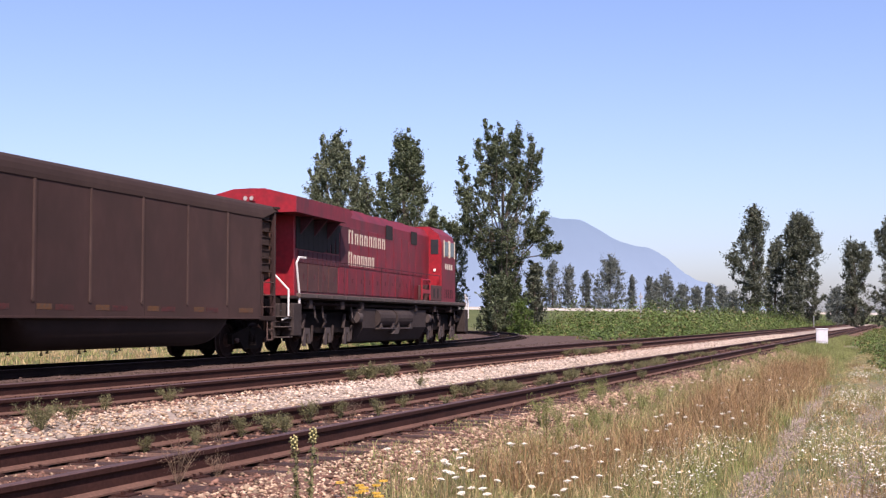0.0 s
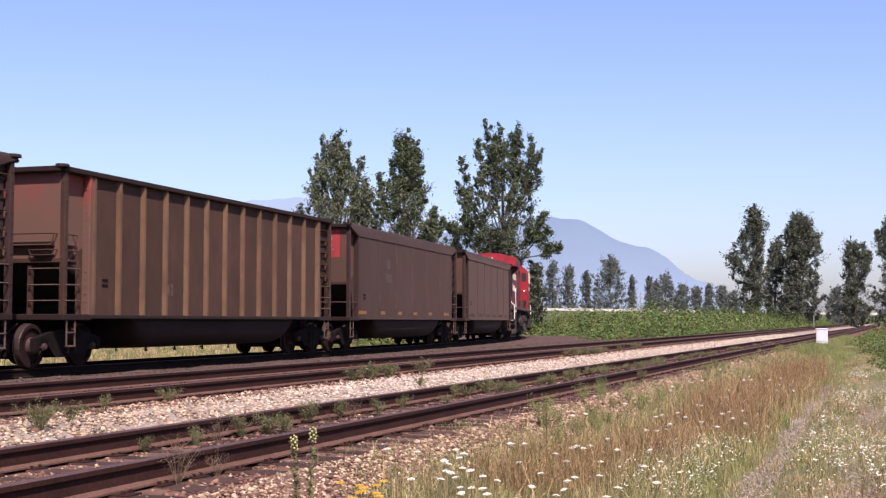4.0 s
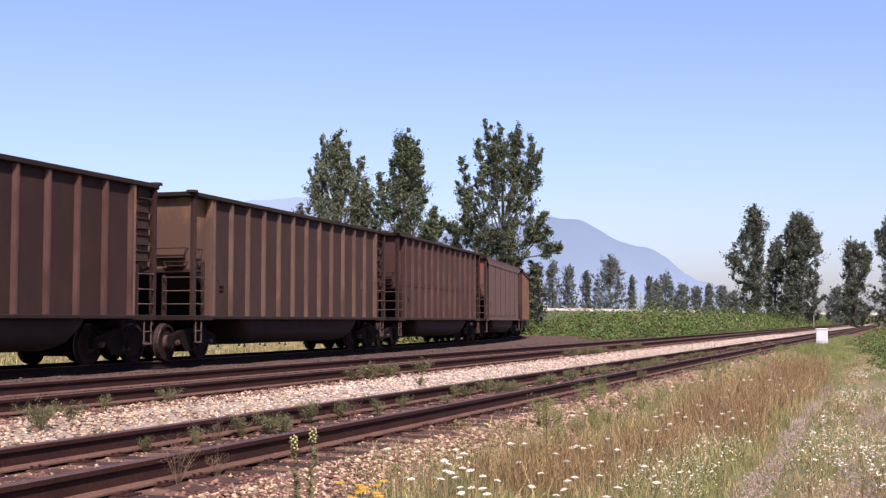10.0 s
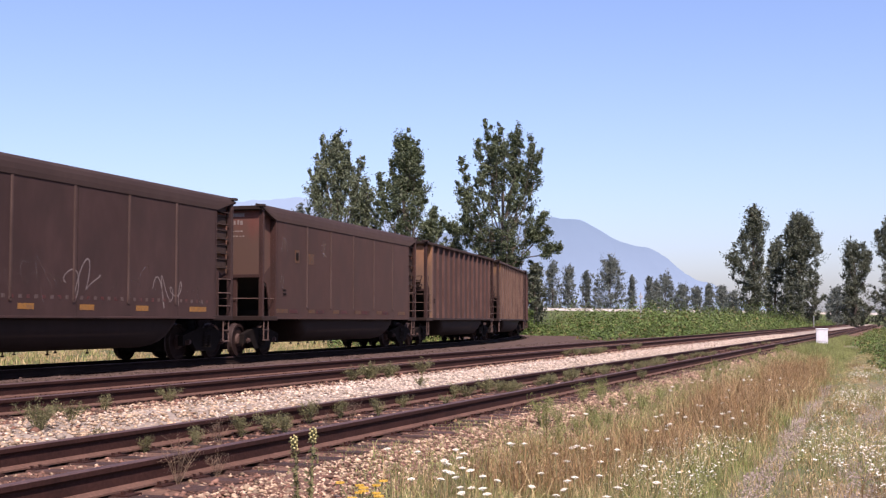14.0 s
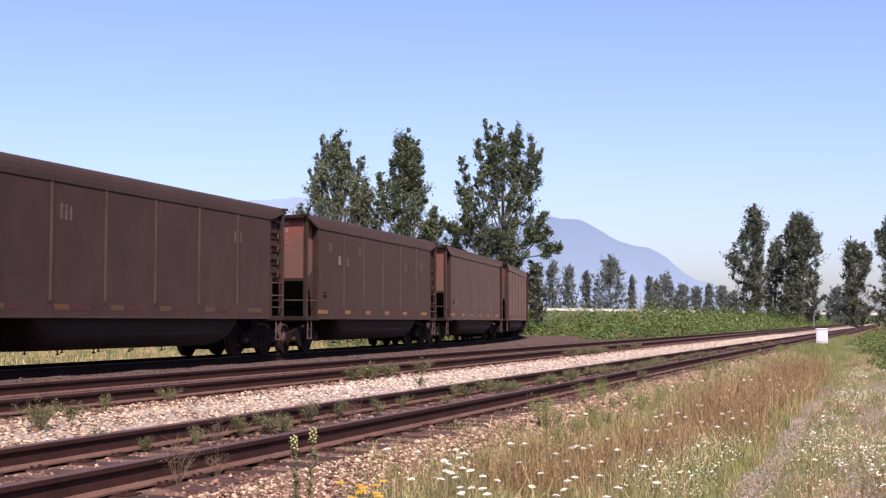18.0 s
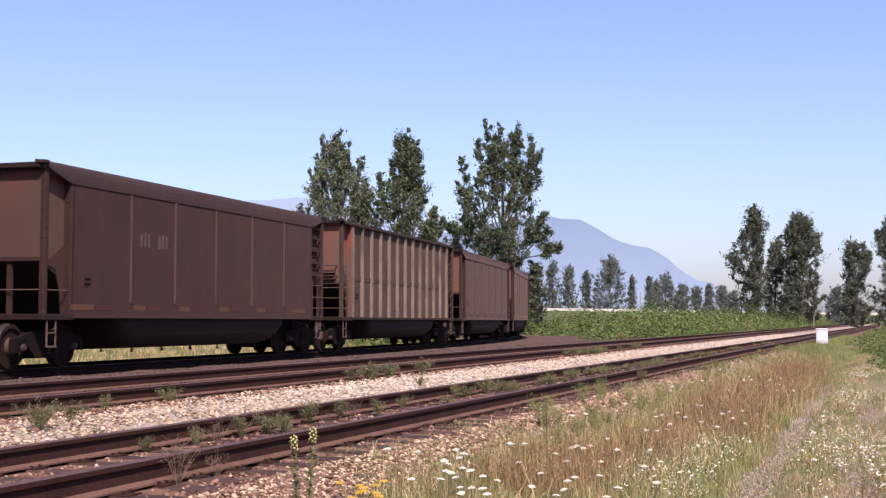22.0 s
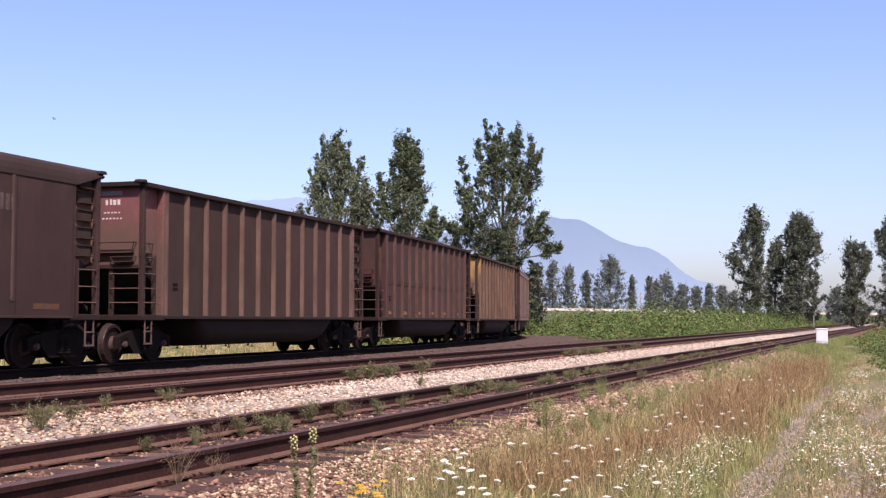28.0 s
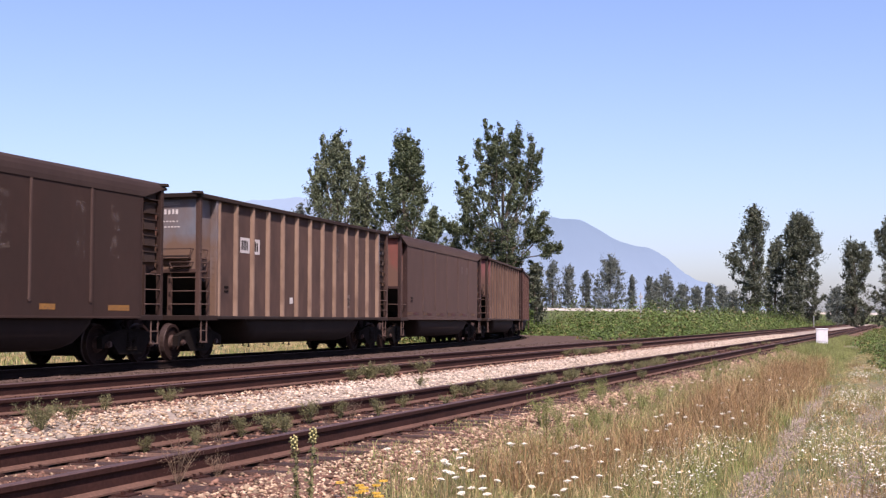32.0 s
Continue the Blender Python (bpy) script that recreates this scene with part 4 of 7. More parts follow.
# ---- brambles ----
def thicket(name, label, clumps, place, seed, per, size, mats):
    """Rounded clumps of arching shoots: leaves lie on the domes, denser and larger on the upper side. place gives (x, y, width, height) of the clumps."""
    r = np.random.default_rng(seed)
    x, y, w, h = place(r, clumps)
    k = np.repeat(np.arange(len(x)), per)
    n = len(k)
    d = r.normal(0, 1, (n, 3))
    d[:, 2] = np.abs(d[:, 2]) * 1.1
    d /= np.linalg.norm(d, axis=1)[:, None]
    shell = r.uniform(0.72, 1.08, n)
    p = np.stack([x[k] + d[:, 0] * w[k] * shell, y[k] + d[:, 1] * w[k] * shell, -0.8 + d[:, 2] * h[k] * shell], -1)
    up = d * np.array([1, 1, 1.3]) + r.normal(0, 0.45, (n, 3))
    a = np.cross(up, r.normal(0, 1, (n, 3)))
    a /= np.linalg.norm(a, axis=1)[:, None]
    b = np.cross(up, a)
    b /= np.linalg.norm(b, axis=1)[:, None]
    s = (size * (0.8 + 0.5 * w[k]) * np.exp(r.normal(0, 0.35, n)))[:, None]
    q = np.stack([p - a * s, p + b * s * 0.7, p + a * s, p - b * s * 0.7], 1)
    drift = np.sin(x * 0.31 + 1.7 * np.sin(y * 0.17)) + np.sin(y * 0.23 + 1.3 * np.sin(x * 0.21 + 2))
    dead = (r.random(len(x)) < 0.07) | (h < 0.9) & (r.random(len(x)) < 0.3)
    dry = np.where(dead[k], r.random(n) < 0.7, r.random(n) < 0.05)
    young = ~dry & ((drift + r.normal(0, 0.6, len(x)))[k] > 0.9)
    fresh = ~dry & ~young
    tagged(new(name, quads_mesh(name, q[fresh], mats[0])), label, "shrubs", kind="stuff")
    tagged(new(name, quads_mesh(name, q[young], mats[2])), "paler yellow-green shoots among brambles", "shrubs", kind="stuff")
    tagged(new(name, quads_mesh(name, q[dry], mats[1])), "dry tangled stems and leaves among brambles", "shrubs", kind="stuff")


def far_side(r, n):
    u = 58 + 300 * r.random(n) ** 1.7
    v = 13.4 + (9 + u * 0.13) * r.random(n) ** 1.2
    x, y = uv_array(u, v)
    d = np.full(n, 99.0)
    for s in range(20, 240, 2):
        a, b = branch(s)
        d = np.minimum(d, np.hypot(x - a, y - b))
    keep = (d > 4.4) & ((u > 74) | (d > 7) & (u > 67))
    u, v, x, y, d = u[keep], v[keep], x[keep], y[keep], d[keep]
    edge = np.clip(np.minimum(np.minimum((v - 12.6) / 5.0, (d - 3.0) / 5.0), (u - 62) / 12), 0.22, 1)
    far = 1 + 0.5 * np.clip((u - 80) / 100, 0, 1)
    mound = 0.95 + 0.28 * np.sin(x * 0.42 + np.sin(y * 0.3)) + 0.22 * np.sin(y * 0.37 + 2 * np.sin(x * 0.19))
    w = r.uniform(0.45, 1.4, len(u)) * far
    return x, y, w, r.uniform(0.8, 2.7, len(u)) * edge * far * mound


def near_side(r, n):
    u = 36 + 250 * r.random(n) ** 1.6
    border = np.minimum(4.2, 0.2 + 0.06 * (u - 45)) + 0.3 * np.sin(u * 0.5)
    v = border - 0.5 - 32 * r.random(n) ** 1.4
    x, y = uv_array(u, v)
    edge = np.clip((border - v) / 6.0, 0.25, 1)
    return x, y, r.uniform(0.4, 1.0, n), r.uniform(0.6, 1.6, n) * edge


thicket("brambles", "dense green bramble thicket on the far side of the line", 4200, far_side, 31, 120, 0.054, (M["bramble"], M["bramble_dry"], M["bramble_young"]))
thicket("brambles", "dense green bramble thicket along the verge", 2600, near_side, 32, 110, 0.04, (M["bramble"], M["bramble_dry"], M["bramble_young"]))

# ---- the train: shared running gear ----
def lathe(s, outline, cx, cz, y_sign, n=20, mi=0):
    """outline: (radius, y) pairs turned round the y axis."""
    v, f = [], []
    m = len(outline)
    for i in range(n):
        a = 2 * math.pi * i / n
        for r, y in outline:
            v.append((cx + r * math.cos(a), y * y_sign, cz + r * math.sin(a)))
        for j in range(m - 1):
            q = (i + 1) % n
            f.append((i * m + j, i * m + j + 1, q * m + j + 1, q * m + j))
    s.add(v, f, mi)


def wheelset_mesh(rad, half=0.76):
    s = Shape()
    for sg in (-1, 1):
        lathe(s, ((0.09, half + 0.11), (0.16, half + 0.10), (0.19, half + 0.035)), 0, 0, sg, 24, 2)
        lathe(s, ((0.19, half + 0.035), (rad * 0.78, half + 0.02), (rad * 0.83, half + 0.07), (rad * 0.985, half + 0.065)), 0, 0, sg, 24, 0)
        lathe(s, ((rad * 0.985, half + 0.065), (rad, half + 0.055), (rad, half - 0.05), (rad + 0.028, half - 0.065)), 0, 0, sg, 24, 1)
        lathe(s, ((rad + 0.028, half - 0.065), (rad + 0.02, half - 0.085), (rad * 0.8, half - 0.08)), 0, 0, sg, 24, 0)
        lathe(s, ((rad * 0.8, half - 0.08), (rad * 0.75, half - 0.02), (0.19, half - 0.03), (0.1, half - 0.1)), 0, 0, sg, 24, 0)
        s.rod((0, sg * (half + 0.1), 0), (0, sg * (half + 0.36), 0), 0.085, 12, mi=2)
        s.rod((0, sg * (half + 0.36), 0), (0, sg * (half + 0.40), 0), 0.06, 8, mi=2)
        for i in range(3):
            a = i * 2.094
            s.rod((0.13 * math.cos(a), sg * (half + 0.09), 0.13 * math.sin(a)), (0.13 * math.cos(a), sg * (half + 0.125), 0.13 * math.sin(a)), 0.022, 6, mi=2)
    s.rod((0, -half, 0), (0, half, 0), 0.085, 12, mi=0)
    return s.mesh("wheelset", M["wheel_dust"], M["tread"], M["hub_rust"])


WHEEL_R, ENGINE_R = 0.457, 0.533
WHEELSET = wheelset_mesh(WHEEL_R)
ENGINE_WHEELSET = wheelset_mesh(ENGINE_R)


def side_frame_mesh(sg):
    s = Shape()
    if True:
        y0, y1 = sorted((sg * 0.98, sg * 1.12))
        s.prism([(-1.18, 0.36), (-1.18, 0.62), (-0.95, 0.68), (-0.42, 0.80), (0.42, 0.80), (0.95, 0.68), (1.18, 0.62), (1.18, 0.36), (1.08, 0.36), (1.05, 0.53), (0.78, 0.53),
                 (0.72, 0.44), (0.48, 0.22), (-0.48, 0.22), (-0.72, 0.44), (-0.78, 0.53), (-1.05, 0.53), (-1.08, 0.36)], "y", y0, y1)
        for x in (-0.12, 0.12):
            for k in range(6):
                z = 0.31 + 0.055 * k
                s.rod((x, sg * 1.12, z), (x, sg * 1.12, z + 0.03), 0.085, 10)
        for x in (-0.89, 0.89):
            s.box(x - 0.14, x + 0.14, y0, y1 + 0.02, 0.50, 0.63, 0.02)
    return s.mesh("side_frame", M["steel_dark"])


def bolster_mesh():
    s = Shape().box(-0.18, 0.18, -1.16, 1.16, 0.52, 0.74, 0.03)
    s.rod((0, 0, 0.74), (0, 0, 0.98), 0.2, 12)
    # plain block added for the brake rigging, to stop light between the wheels
    s.box(-1.3, 1.3, -0.62, 0.62, 0.2, 0.72, 0.04)
    for x in (-0.45, 0.45):
        s.rod((x, -0.85, 0.42), (x, 0.85, 0.42), 0.05, 6)
        for y in (-0.75, 0.75):
            s.box(x - 0.05, x + 0.05, y - 0.08, y + 0.08, 0.3, 0.6, 0.02)
    return s.mesh("bolster", M["steel_dark"])


SIDE_FRAMES, BOLSTER = (side_frame_mesh(-1), side_frame_mesh(1)), bolster_mesh()


def truck(parent, x):
    t = part("truck", BOLSTER, None, parent, "dark cast steel truck", Matrix.Translation((x, 0, 0)))
    for side_frame in SIDE_FRAMES:
        part("side_frame", side_frame, None, t, "greasy cast side frame with springs, darkened for shade")
    wheels = []
    for d in (-0.89, 0.89):
        wheels.append((part("wheelset", WHEELSET, None, t, "rusty wheelset with bright worn treads", Matrix.Translation((d, 0, WHEEL_R))), d, WHEEL_R))
    return wheels


def tub_mesh():
    """The rounded belly between the trucks."""
    s = Shape()
    ring = [(1.36, 1.06), (1.36, 0.8), (1.29, 0.58), (1.12, 0.42), (0.8, 0.35), (0, 0.33)]
    ring = ring + [(-y, z) for y, z in ring[-2::-1]]
    stations = ((-4.4, 0.0), (-4.25, 0.35), (-3.95, 0.8), (-3.6, 1.0), (3.8, 1.0), (4.2, 0.85), (4.5, 0.4), (4.6, 0.0))
    v, f, k = [], [], len(ring)
    for i, (x, q) in enumerate(stations):
        for y, z in ring:
            v.append((x, y, 1.06 - (1.06 - z) * (0.05 + 0.95 * q)))
        if i:
            for j in range(k - 1):
                f.append(((i - 1) * k + j, (i - 1) * k + j + 1, i * k + j + 1, i * k + j))
    f += [tuple(range(k)), tuple(range((len(stations) - 1) * k, len(stations) * k))]
    s.add(v, f)
    for x in (-2.3, -0.9, 0.6, 2.1):
        for y in (-0.5, 0.35):
            s.rod((x, y, 0.36), (x, y, 0.27), 0.02, 5)
            s.rod((x, y, 0.27), (x, y, 0.24), 0.045, 6)
    return s


TUB, TUB_DARK = tub_mesh().mesh("tub", M["brown_top"]), tub_mesh().mesh("tub", M["tub_black"])
for belly in (TUB, TUB_DARK):
    for face in belly.polygons:
        face.use_smooth = len(face.vertices) == 4 and face.area > 0.02
SILL = Shape().box(-7.55, 7.55, -0.2, 0.2, 0.74, 1.08, 0.02).mesh("centre_sill", M["steel_dark"])
COUPLER = Shape().box(0, 0.42, -0.09, 0.09, 0.78, 0.96, 0.02).box(0.42, 0.79, -0.17, 0.15, 0.72, 1.02, 0.05).rod((0.5, -0.16, 0.68), (0.5, -0.16, 1.06), 0.06).mesh("coupler", M["steel_rust"])
STIRRUP = Shape().pipe([(-0.15, 0, 1.04), (-0.15, 0, 0.46), (0.15, 0, 0.46), (0.15, 0, 1.04)], 0.02).box(-0.15, 0.15, -0.035, 0.035, 0.44, 0.47).box(-0.15, 0.15, -0.03, 0.03, 0.73, 0.76).mesh("stirrup", M["step_dust"])


STEP_MESH = (Shape().prism([(-0.27, 0.0), (-0.23, -0.23), (0.23, -0.23), (0.27, 0.0)], "y", 0.0, 0.05)
             .box(-0.27, 0.27, -0.03, 0.05, -0.02, 0.01).box(-0.25, 0.25, -0.09, 0.05, -0.25, -0.225).mesh("ladder_step", M["step_dark"]))
GRAB = {}


def grab_iron(paint):
    if paint.name not in GRAB:
        GRAB[paint.name] = Shape().pipe([(-0.25, 0.13, 0), (-0.25, 0, 0), (0.25, 0, 0), (0.25, 0.13, 0)], 0.014, 5).mesh("grab_iron", paint)
    return GRAB[paint.name]


def bars(rows, seed, tall, wide):
    """Rows of upright strokes, like worn stencilled characters: (x, z, how many)."""
    r = random.Random(seed)
    out = []
    for x, z, n in rows:
        for i in range(n):
            w = wide * r.uniform(0.7, 1.1)
            out.append((x, x + w, z, z + tall * r.uniform(0.85, 1.0)))
            x += wide * 1.55
    return out


def channel_step(s, along, out, a, b, z0, z1, reach):
    """A bent step iron: a tread, two hangers and a hand bar. along and out are axis names."""
    def at(q, o, z):
        return (q, o, z) if along == "x" else (o, q, z)
    s.pipe([at(a, out, z1), at(a, out + reach, z1), at(b, out + reach, z1), at(b, out, z1)], 0.014, 5)
    e = 0.06 * (1 if b > a else -1)
    s.pipe([at(a, out + reach, z1), at(a + e, out + reach, z0), at(b - e, out + reach, z0), at(b, out + reach, z1)], 0.014, 5)
    x = sorted((a + e, b - e)), sorted((out, out + reach))
    if along == "x":
        s.box(*x[0], *x[1], z0 - 0.015, z0 + 0.01)
    else:
        s.box(*x[1], *x[0], z0 - 0.015, z0 + 0.01)


def ends_and_gear(car, body, paint, smooth_sides, marked=0, up=0.0, steps=True):
    """What both kinds of coal car share: end walls, platforms, ladders, couplers and trucks."""
    dark = M["brown_top"]
    corner_paint = body if smooth_sides else paint
    for e in (-1, 1):
        def sx(a, b):
            return sorted((e * a, e * b))
        w = part("end_wall", Shape().box(*sx(7.19, 7.25), -1.40, 1.40, 2.22, 4.2 + up, 0.01), paint, car, "weathered painted end wall")
        part("end_wall_edge", Shape().box(*sx(7.25, 7.29), -1.40, 1.40, 2.2, 2.3, 0.01), body, w)
        if marked and e < 0:
            if marked == 21:
                part("red_panel", Shape().box(-7.2525, -7.2495, -1.12, 1.2, 3.12, 4.05), M["red_patch"], w, "clean red panel on a grimy end wall")
            part("number_plate_bar", Shape().box(-7.257, -7.2505, -0.9, -0.35, 3.92, 4.02), M["chalk"], w, "small faded white plate")
            for y0, y1, z0, z1 in bars(((-0.85, 3.7, 4),), marked, 0.13, 0.07) + bars(((-0.85, 3.5, 5), (-0.9, 3.36, 6)), marked + 1, 0.035, 0.06):
                part("marking", Shape().box(-7.2565, -7.2505, y0, y1, z0, z1), M["chalk"] if smooth_sides else M["white_mark"], w)
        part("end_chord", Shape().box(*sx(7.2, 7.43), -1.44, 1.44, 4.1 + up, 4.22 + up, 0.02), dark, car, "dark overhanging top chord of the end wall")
        for y in (-1.42, 1.42):
            part("corner_cap", Shape().rod((e * 7.3, y, 4.2 + up), (e * 7.3, y, 4.26 + up), 0.16, 12, 0.14), dark, car)
        # sheet and bulkhead painted black, as the end bay lies in shade
        part("slope_sheet", Shape().prism([(e * 7.2, 2.22), (e * 7.2, 2.28), (e * 4.6, 1.16), (e * 4.6, 1.08)], "y", -1.29, 1.29), M["void"], car, "sloping floor sheet over the end bay, painted black for shade")
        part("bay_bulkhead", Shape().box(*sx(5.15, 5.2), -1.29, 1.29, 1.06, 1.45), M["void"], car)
        part("end_platform", Shape().box(*sx(6.2, 7.28), -1.49, 1.49, 1.0, 1.13, 0.015), dark, car, "dusty end sill")
        for y in (-1, 1):
            def sy(a, b):
                return sorted((y * a, y * b))
            part("recess_panel", Shape().box(*sx(6.3, 7.2), *sy(1.27, 1.30), 2.2, 4.2 + up), M["yellow_recess"] if paint is M["yellow_end"] else paint, car)
            part("gusset", Shape().prism([(e * 6.3, 1.13), (e * 6.3, 2.6), (e * 6.95, 2.2), (e * 7.19, 2.2), (e * 7.19, 2.28), (e * 6.62, 2.05), (e * 6.45, 1.6), (e * 6.4, 1.13)], "y", *sy(1.275, 1.305)), body, car)
            s = Shape().box(*sx(7.14, 7.27), *sy(1.36, 1.48), 1.1, 4.1 + up, 0.012)
            for z in np.arange(1.3, 4.0, 0.2):
                s.rod((e * 7.205, y * 1.48, z), (e * 7.205, y * 1.492, z), 0.02, 6)
                s.rod((e * 7.27, y * 1.42, z), (e * 7.282, y * 1.42, z), 0.02, 6)
            part("end_post", s, body, car)
            s = Shape().box(*sx(6.24, 6.36), *sy(1.30, 1.485), 1.08, 4.11 + up, 0.012)
            for z in np.arange(1.25, 4.0, 0.16):
                s.rod((e * 6.36, y * 1.4, z), (e * 6.375, y * 1.4, z), 0.018, 6)
            part("corner_post", s, corner_paint, car)
            part("stirrup", STIRRUP, None, car, pose_=Matrix.Translation((e * 6.95, y * 1.45, 0)))
        for y in (-0.62, 0.62):
            part("bay_post", Shape().box(*sx(7.16, 7.24), y - 0.05, y + 0.05, 1.1, 2.24), body, car)
        g = -1 if e < 0 else 1              # the side of this end that carries the brake steps and rungs
        if steps:
            s = Shape()
            channel_step(s, "y", e * 7.25, g * 1.3, g * 0.05, 2.57, 2.81, e * 0.13)
            channel_step(s, "y", e * 7.25, g * 1.3, g * 0.68, 2.36, 2.47, e * 0.12)
            part("brake_step", s, body, w, "bent brake step irons")
            s = Shape()
            channel_step(s, "x", g * 1.3, e * 6.72, e * 7.12, 2.57, 2.8, g * 0.12)
            channel_step(s, "x", g * 1.3, e * 6.72, e * 7.12, 2.24, 2.46, g * 0.12)
            part("brake_step", s, body, car, "bent brake step irons")
            part("ladder_post", Shape().box(*sx(6.69, 6.74), *sorted((g * 1.4, g * 1.46)), 1.1, 2.36), body, car)
            for z in (1.41, 1.74, 2.08):
                part("rung", Shape().pipe([(e * 6.7, g * 1.43, z), (e * 6.75, g * 1.52, z), (e * 7.15, g * 1.52, z), (e * 7.2, g * 1.43, z)], 0.015, 5), M["step_dust"], car)
                part("rung", Shape().pipe([(e * 7.2, g * 1.4, z), (e * 7.32, g * 1.36, z), (e * 7.32, g * 0.66, z), (e * 7.2, g * 0.62, z)], 0.015, 5), M["step_dust"], car)
        else:
            part("bay_rail", Shape().pipe([(e * 7.24, g * 1.36, 1.62), (e * 7.3, g * 0.6, 1.62), (e * 7.24, -g * 0.6, 1.62)], 0.015, 5), M["step_dust"], car)
            part("bay_rail", Shape().rod((e * 7.2, g * 1.42, 1.62), (e * 6.35, g * 1.42, 1.62), 0.015, 5), M["step_dust"], car)
        part("brake_staff", Shape().rod((e * 7.3, -g * 0.4, 1.13), (e * 7.3, -g * 0.4, 2.3), 0.02, 6), M["step_dust"], car)
        for z in (2.62, 3.0, 3.38, 3.76, 4.08):
            part("ladder_step", STEP_MESH, None, car, pose_=Matrix.Translation((e * 6.84, -g * 1.36, z)) @ Matrix.Rotation(0 if g > 0 else math.pi, 4, "Z"))
        for z in (1.38, 1.72, 2.08):
            part("rung", Shape().pipe([(e * 6.55, -g * 1.4, z), (e * 6.6, -g * 1.5, z), (e * 7.1, -g * 1.5, z), (e * 7.15, -g * 1.4, z)], 0.015, 5), M["step_dust"], car)
        part("ladder_post", Shape().box(*sx(6.53, 6.58), *sorted((-g * 1.37, -g * 1.43)), 1.1, 2.3), body, car)
        part("coupler", COUPLER, None, car, "rusty knuckle coupler", Matrix.Translation((e * 7.28, 0, 0)) @ Matrix.Rotation(0 if e > 0 else math.pi, 4, "Z"))
        part("brake_pipe", Shape().pipe([(e * 7.25, -0.35, 0.92), (e * 7.6, -0.35, 0.7), (e * 7.85, -0.3, 0.5)], 0.03), M["steel_rust"], car)
    part("tub", TUB if smooth_sides else TUB_DARK, None, car, "dark rounded belly between the trucks")
    part("centre_sill", SILL, None, car)
    return truck(car, -6.5) + truck(car, 6.5)


def smooth_car(label, body, paint, stripes, marks=(), marked=0, steps=True):
    car = tagged(new("coal_car"), label, "coal car", "train of coal cars")
    for y in (-1, 1):
        def sy(a, b):
            return sorted((y * a, y * b))
        panel = part("side_panel", Shape().box(-6.3, 6.3, *sy(1.45, 1.485), 1.07, 3.9, 0.008), body, car, "dusty smooth side of welded panels")
        cowl = [(y * 1.483, 3.86), (y * 1.505, 3.87), (y * 1.51, 3.98), (y * 1.495, 4.1), (y * 1.455, 4.2), (y * 1.39, 4.265), (y * 1.3, 4.29), (y * 1.28, 4.25), (y * 1.42, 4.1), (y * 1.45, 3.86)]
        part("top_cowl", Shape().prism(cowl, "x", -6.36, 6.36), M["cowl"], car, "dark dusty rounded top cowl")
        for e in (-1, 1):
            hood = Shape().prism(cowl, "x", e * 6.36, e * 7.36)
            hood.v = [(a, b, max(c, 3.86 + 0.3 * (abs(a) - 6.36)) if c < 4.1 else c) for a, b, c in hood.v]
            part("cowl_end", hood, M["cowl"], car)
        for x in (-4.0, -2.0, 0.1, 2.2, 4.3):
            s = Shape().prism([(x - 0.038, y * 1.483), (x - 0.022, y * 1.515), (x + 0.022, y * 1.515), (x + 0.038, y * 1.483)], "z", 1.45, 3.86)
            s.rod((x, y * 1.483, 1.42), (x, y * 1.505, 1.42), 0.05, 8)
            part("rib", s, M["rib_dust"], panel)
        part("sill_edge", Shape().box(-6.3, 6.3, *sy(1.40, 1.50), 1.04, 1.09, 0.008), body, car)
        for i, x in enumerate((-5.9, -3.6, -1.5, 0.6, 2.8, 5.4)):
            w = 0.42 if i in (0, 5) else 0.26
            part("reflector", Shape().box(x - w, x + w, *sy(1.484, 1.489), 1.22, 1.34), stripes, panel)
            if stripes is M["stripe_dim"] and i < 5:
                part("reflector", Shape().box(x + w + 0.12, x + w + 0.75, *sy(1.484, 1.489), 1.22, 1.33), M["stripe_red"], panel, "dull red reflective tape")
        part("card_holder", Shape().box(-5.87, -5.6, *sy(1.484, 1.492), 1.72, 1.94), body, panel, "small framed card holder")
        for z in (1.75, 1.86):
            part("card_holder", Shape().box(-5.85, -5.62, *sy(1.492, 1.502), z, z + 0.05), M["steel_dark"], panel)
        for x in (-4.02, 0.08, 4.28):
            part("weld_seam", Shape().box(x + 0.13, x + 0.15, *sy(1.484, 1.4865), 1.1, 3.86), M["brown_top"], panel)
    for x0, x1, z0, z1, mat in marks:
        part("marking", Shape().box(x0, x1, -1.4885 - 0.002 * (mat == "steel_dark"), -1.4845, z0, z1), M[mat], panel_of(car))
    return car, ends_and_gear(car, body, paint, True, marked, 0.0, steps)


def scrawl(x0, z0, wide, tall, turns, seed):
    """A looping pale chalk line on a car's side, as a thin ribbon."""
    r = random.Random(seed)
    p1, p2, k = r.uniform(0, 6), r.uniform(0, 6), r.uniform(0.8, 1.3)
    pts = []
    n = 20 * turns
    for i in range(n + 1):
        q = i / n
        a = 2 * math.pi * turns * q
        pts.append(Vector((x0 + wide * (q + 0.13 * math.sin(a + p1)), 0, z0 + tall * (0.5 + 0.42 * math.sin(k * a + p2) * (0.6 + 0.4 * math.cos(a * 0.37 + p1))))))
    s = Shape()
    v, f = [], []
    for i, p in enumerate(pts):
        d = (pts[min(i + 1, n)] - pts[max(i - 1, 0)]).normalized() * 0.014
        v += [(p.x - d.z, -1.4872, p.z + d.x), (p.x + d.z, -1.4872, p.z - d.x)]
        if i:
            f.append((2 * i - 2, 2 * i - 1, 2 * i + 1, 2 * i))
    return s.add(v, f)


def panel_of(car):
    return [c for c in car.children if c.name.startswith("side_panel")][0]


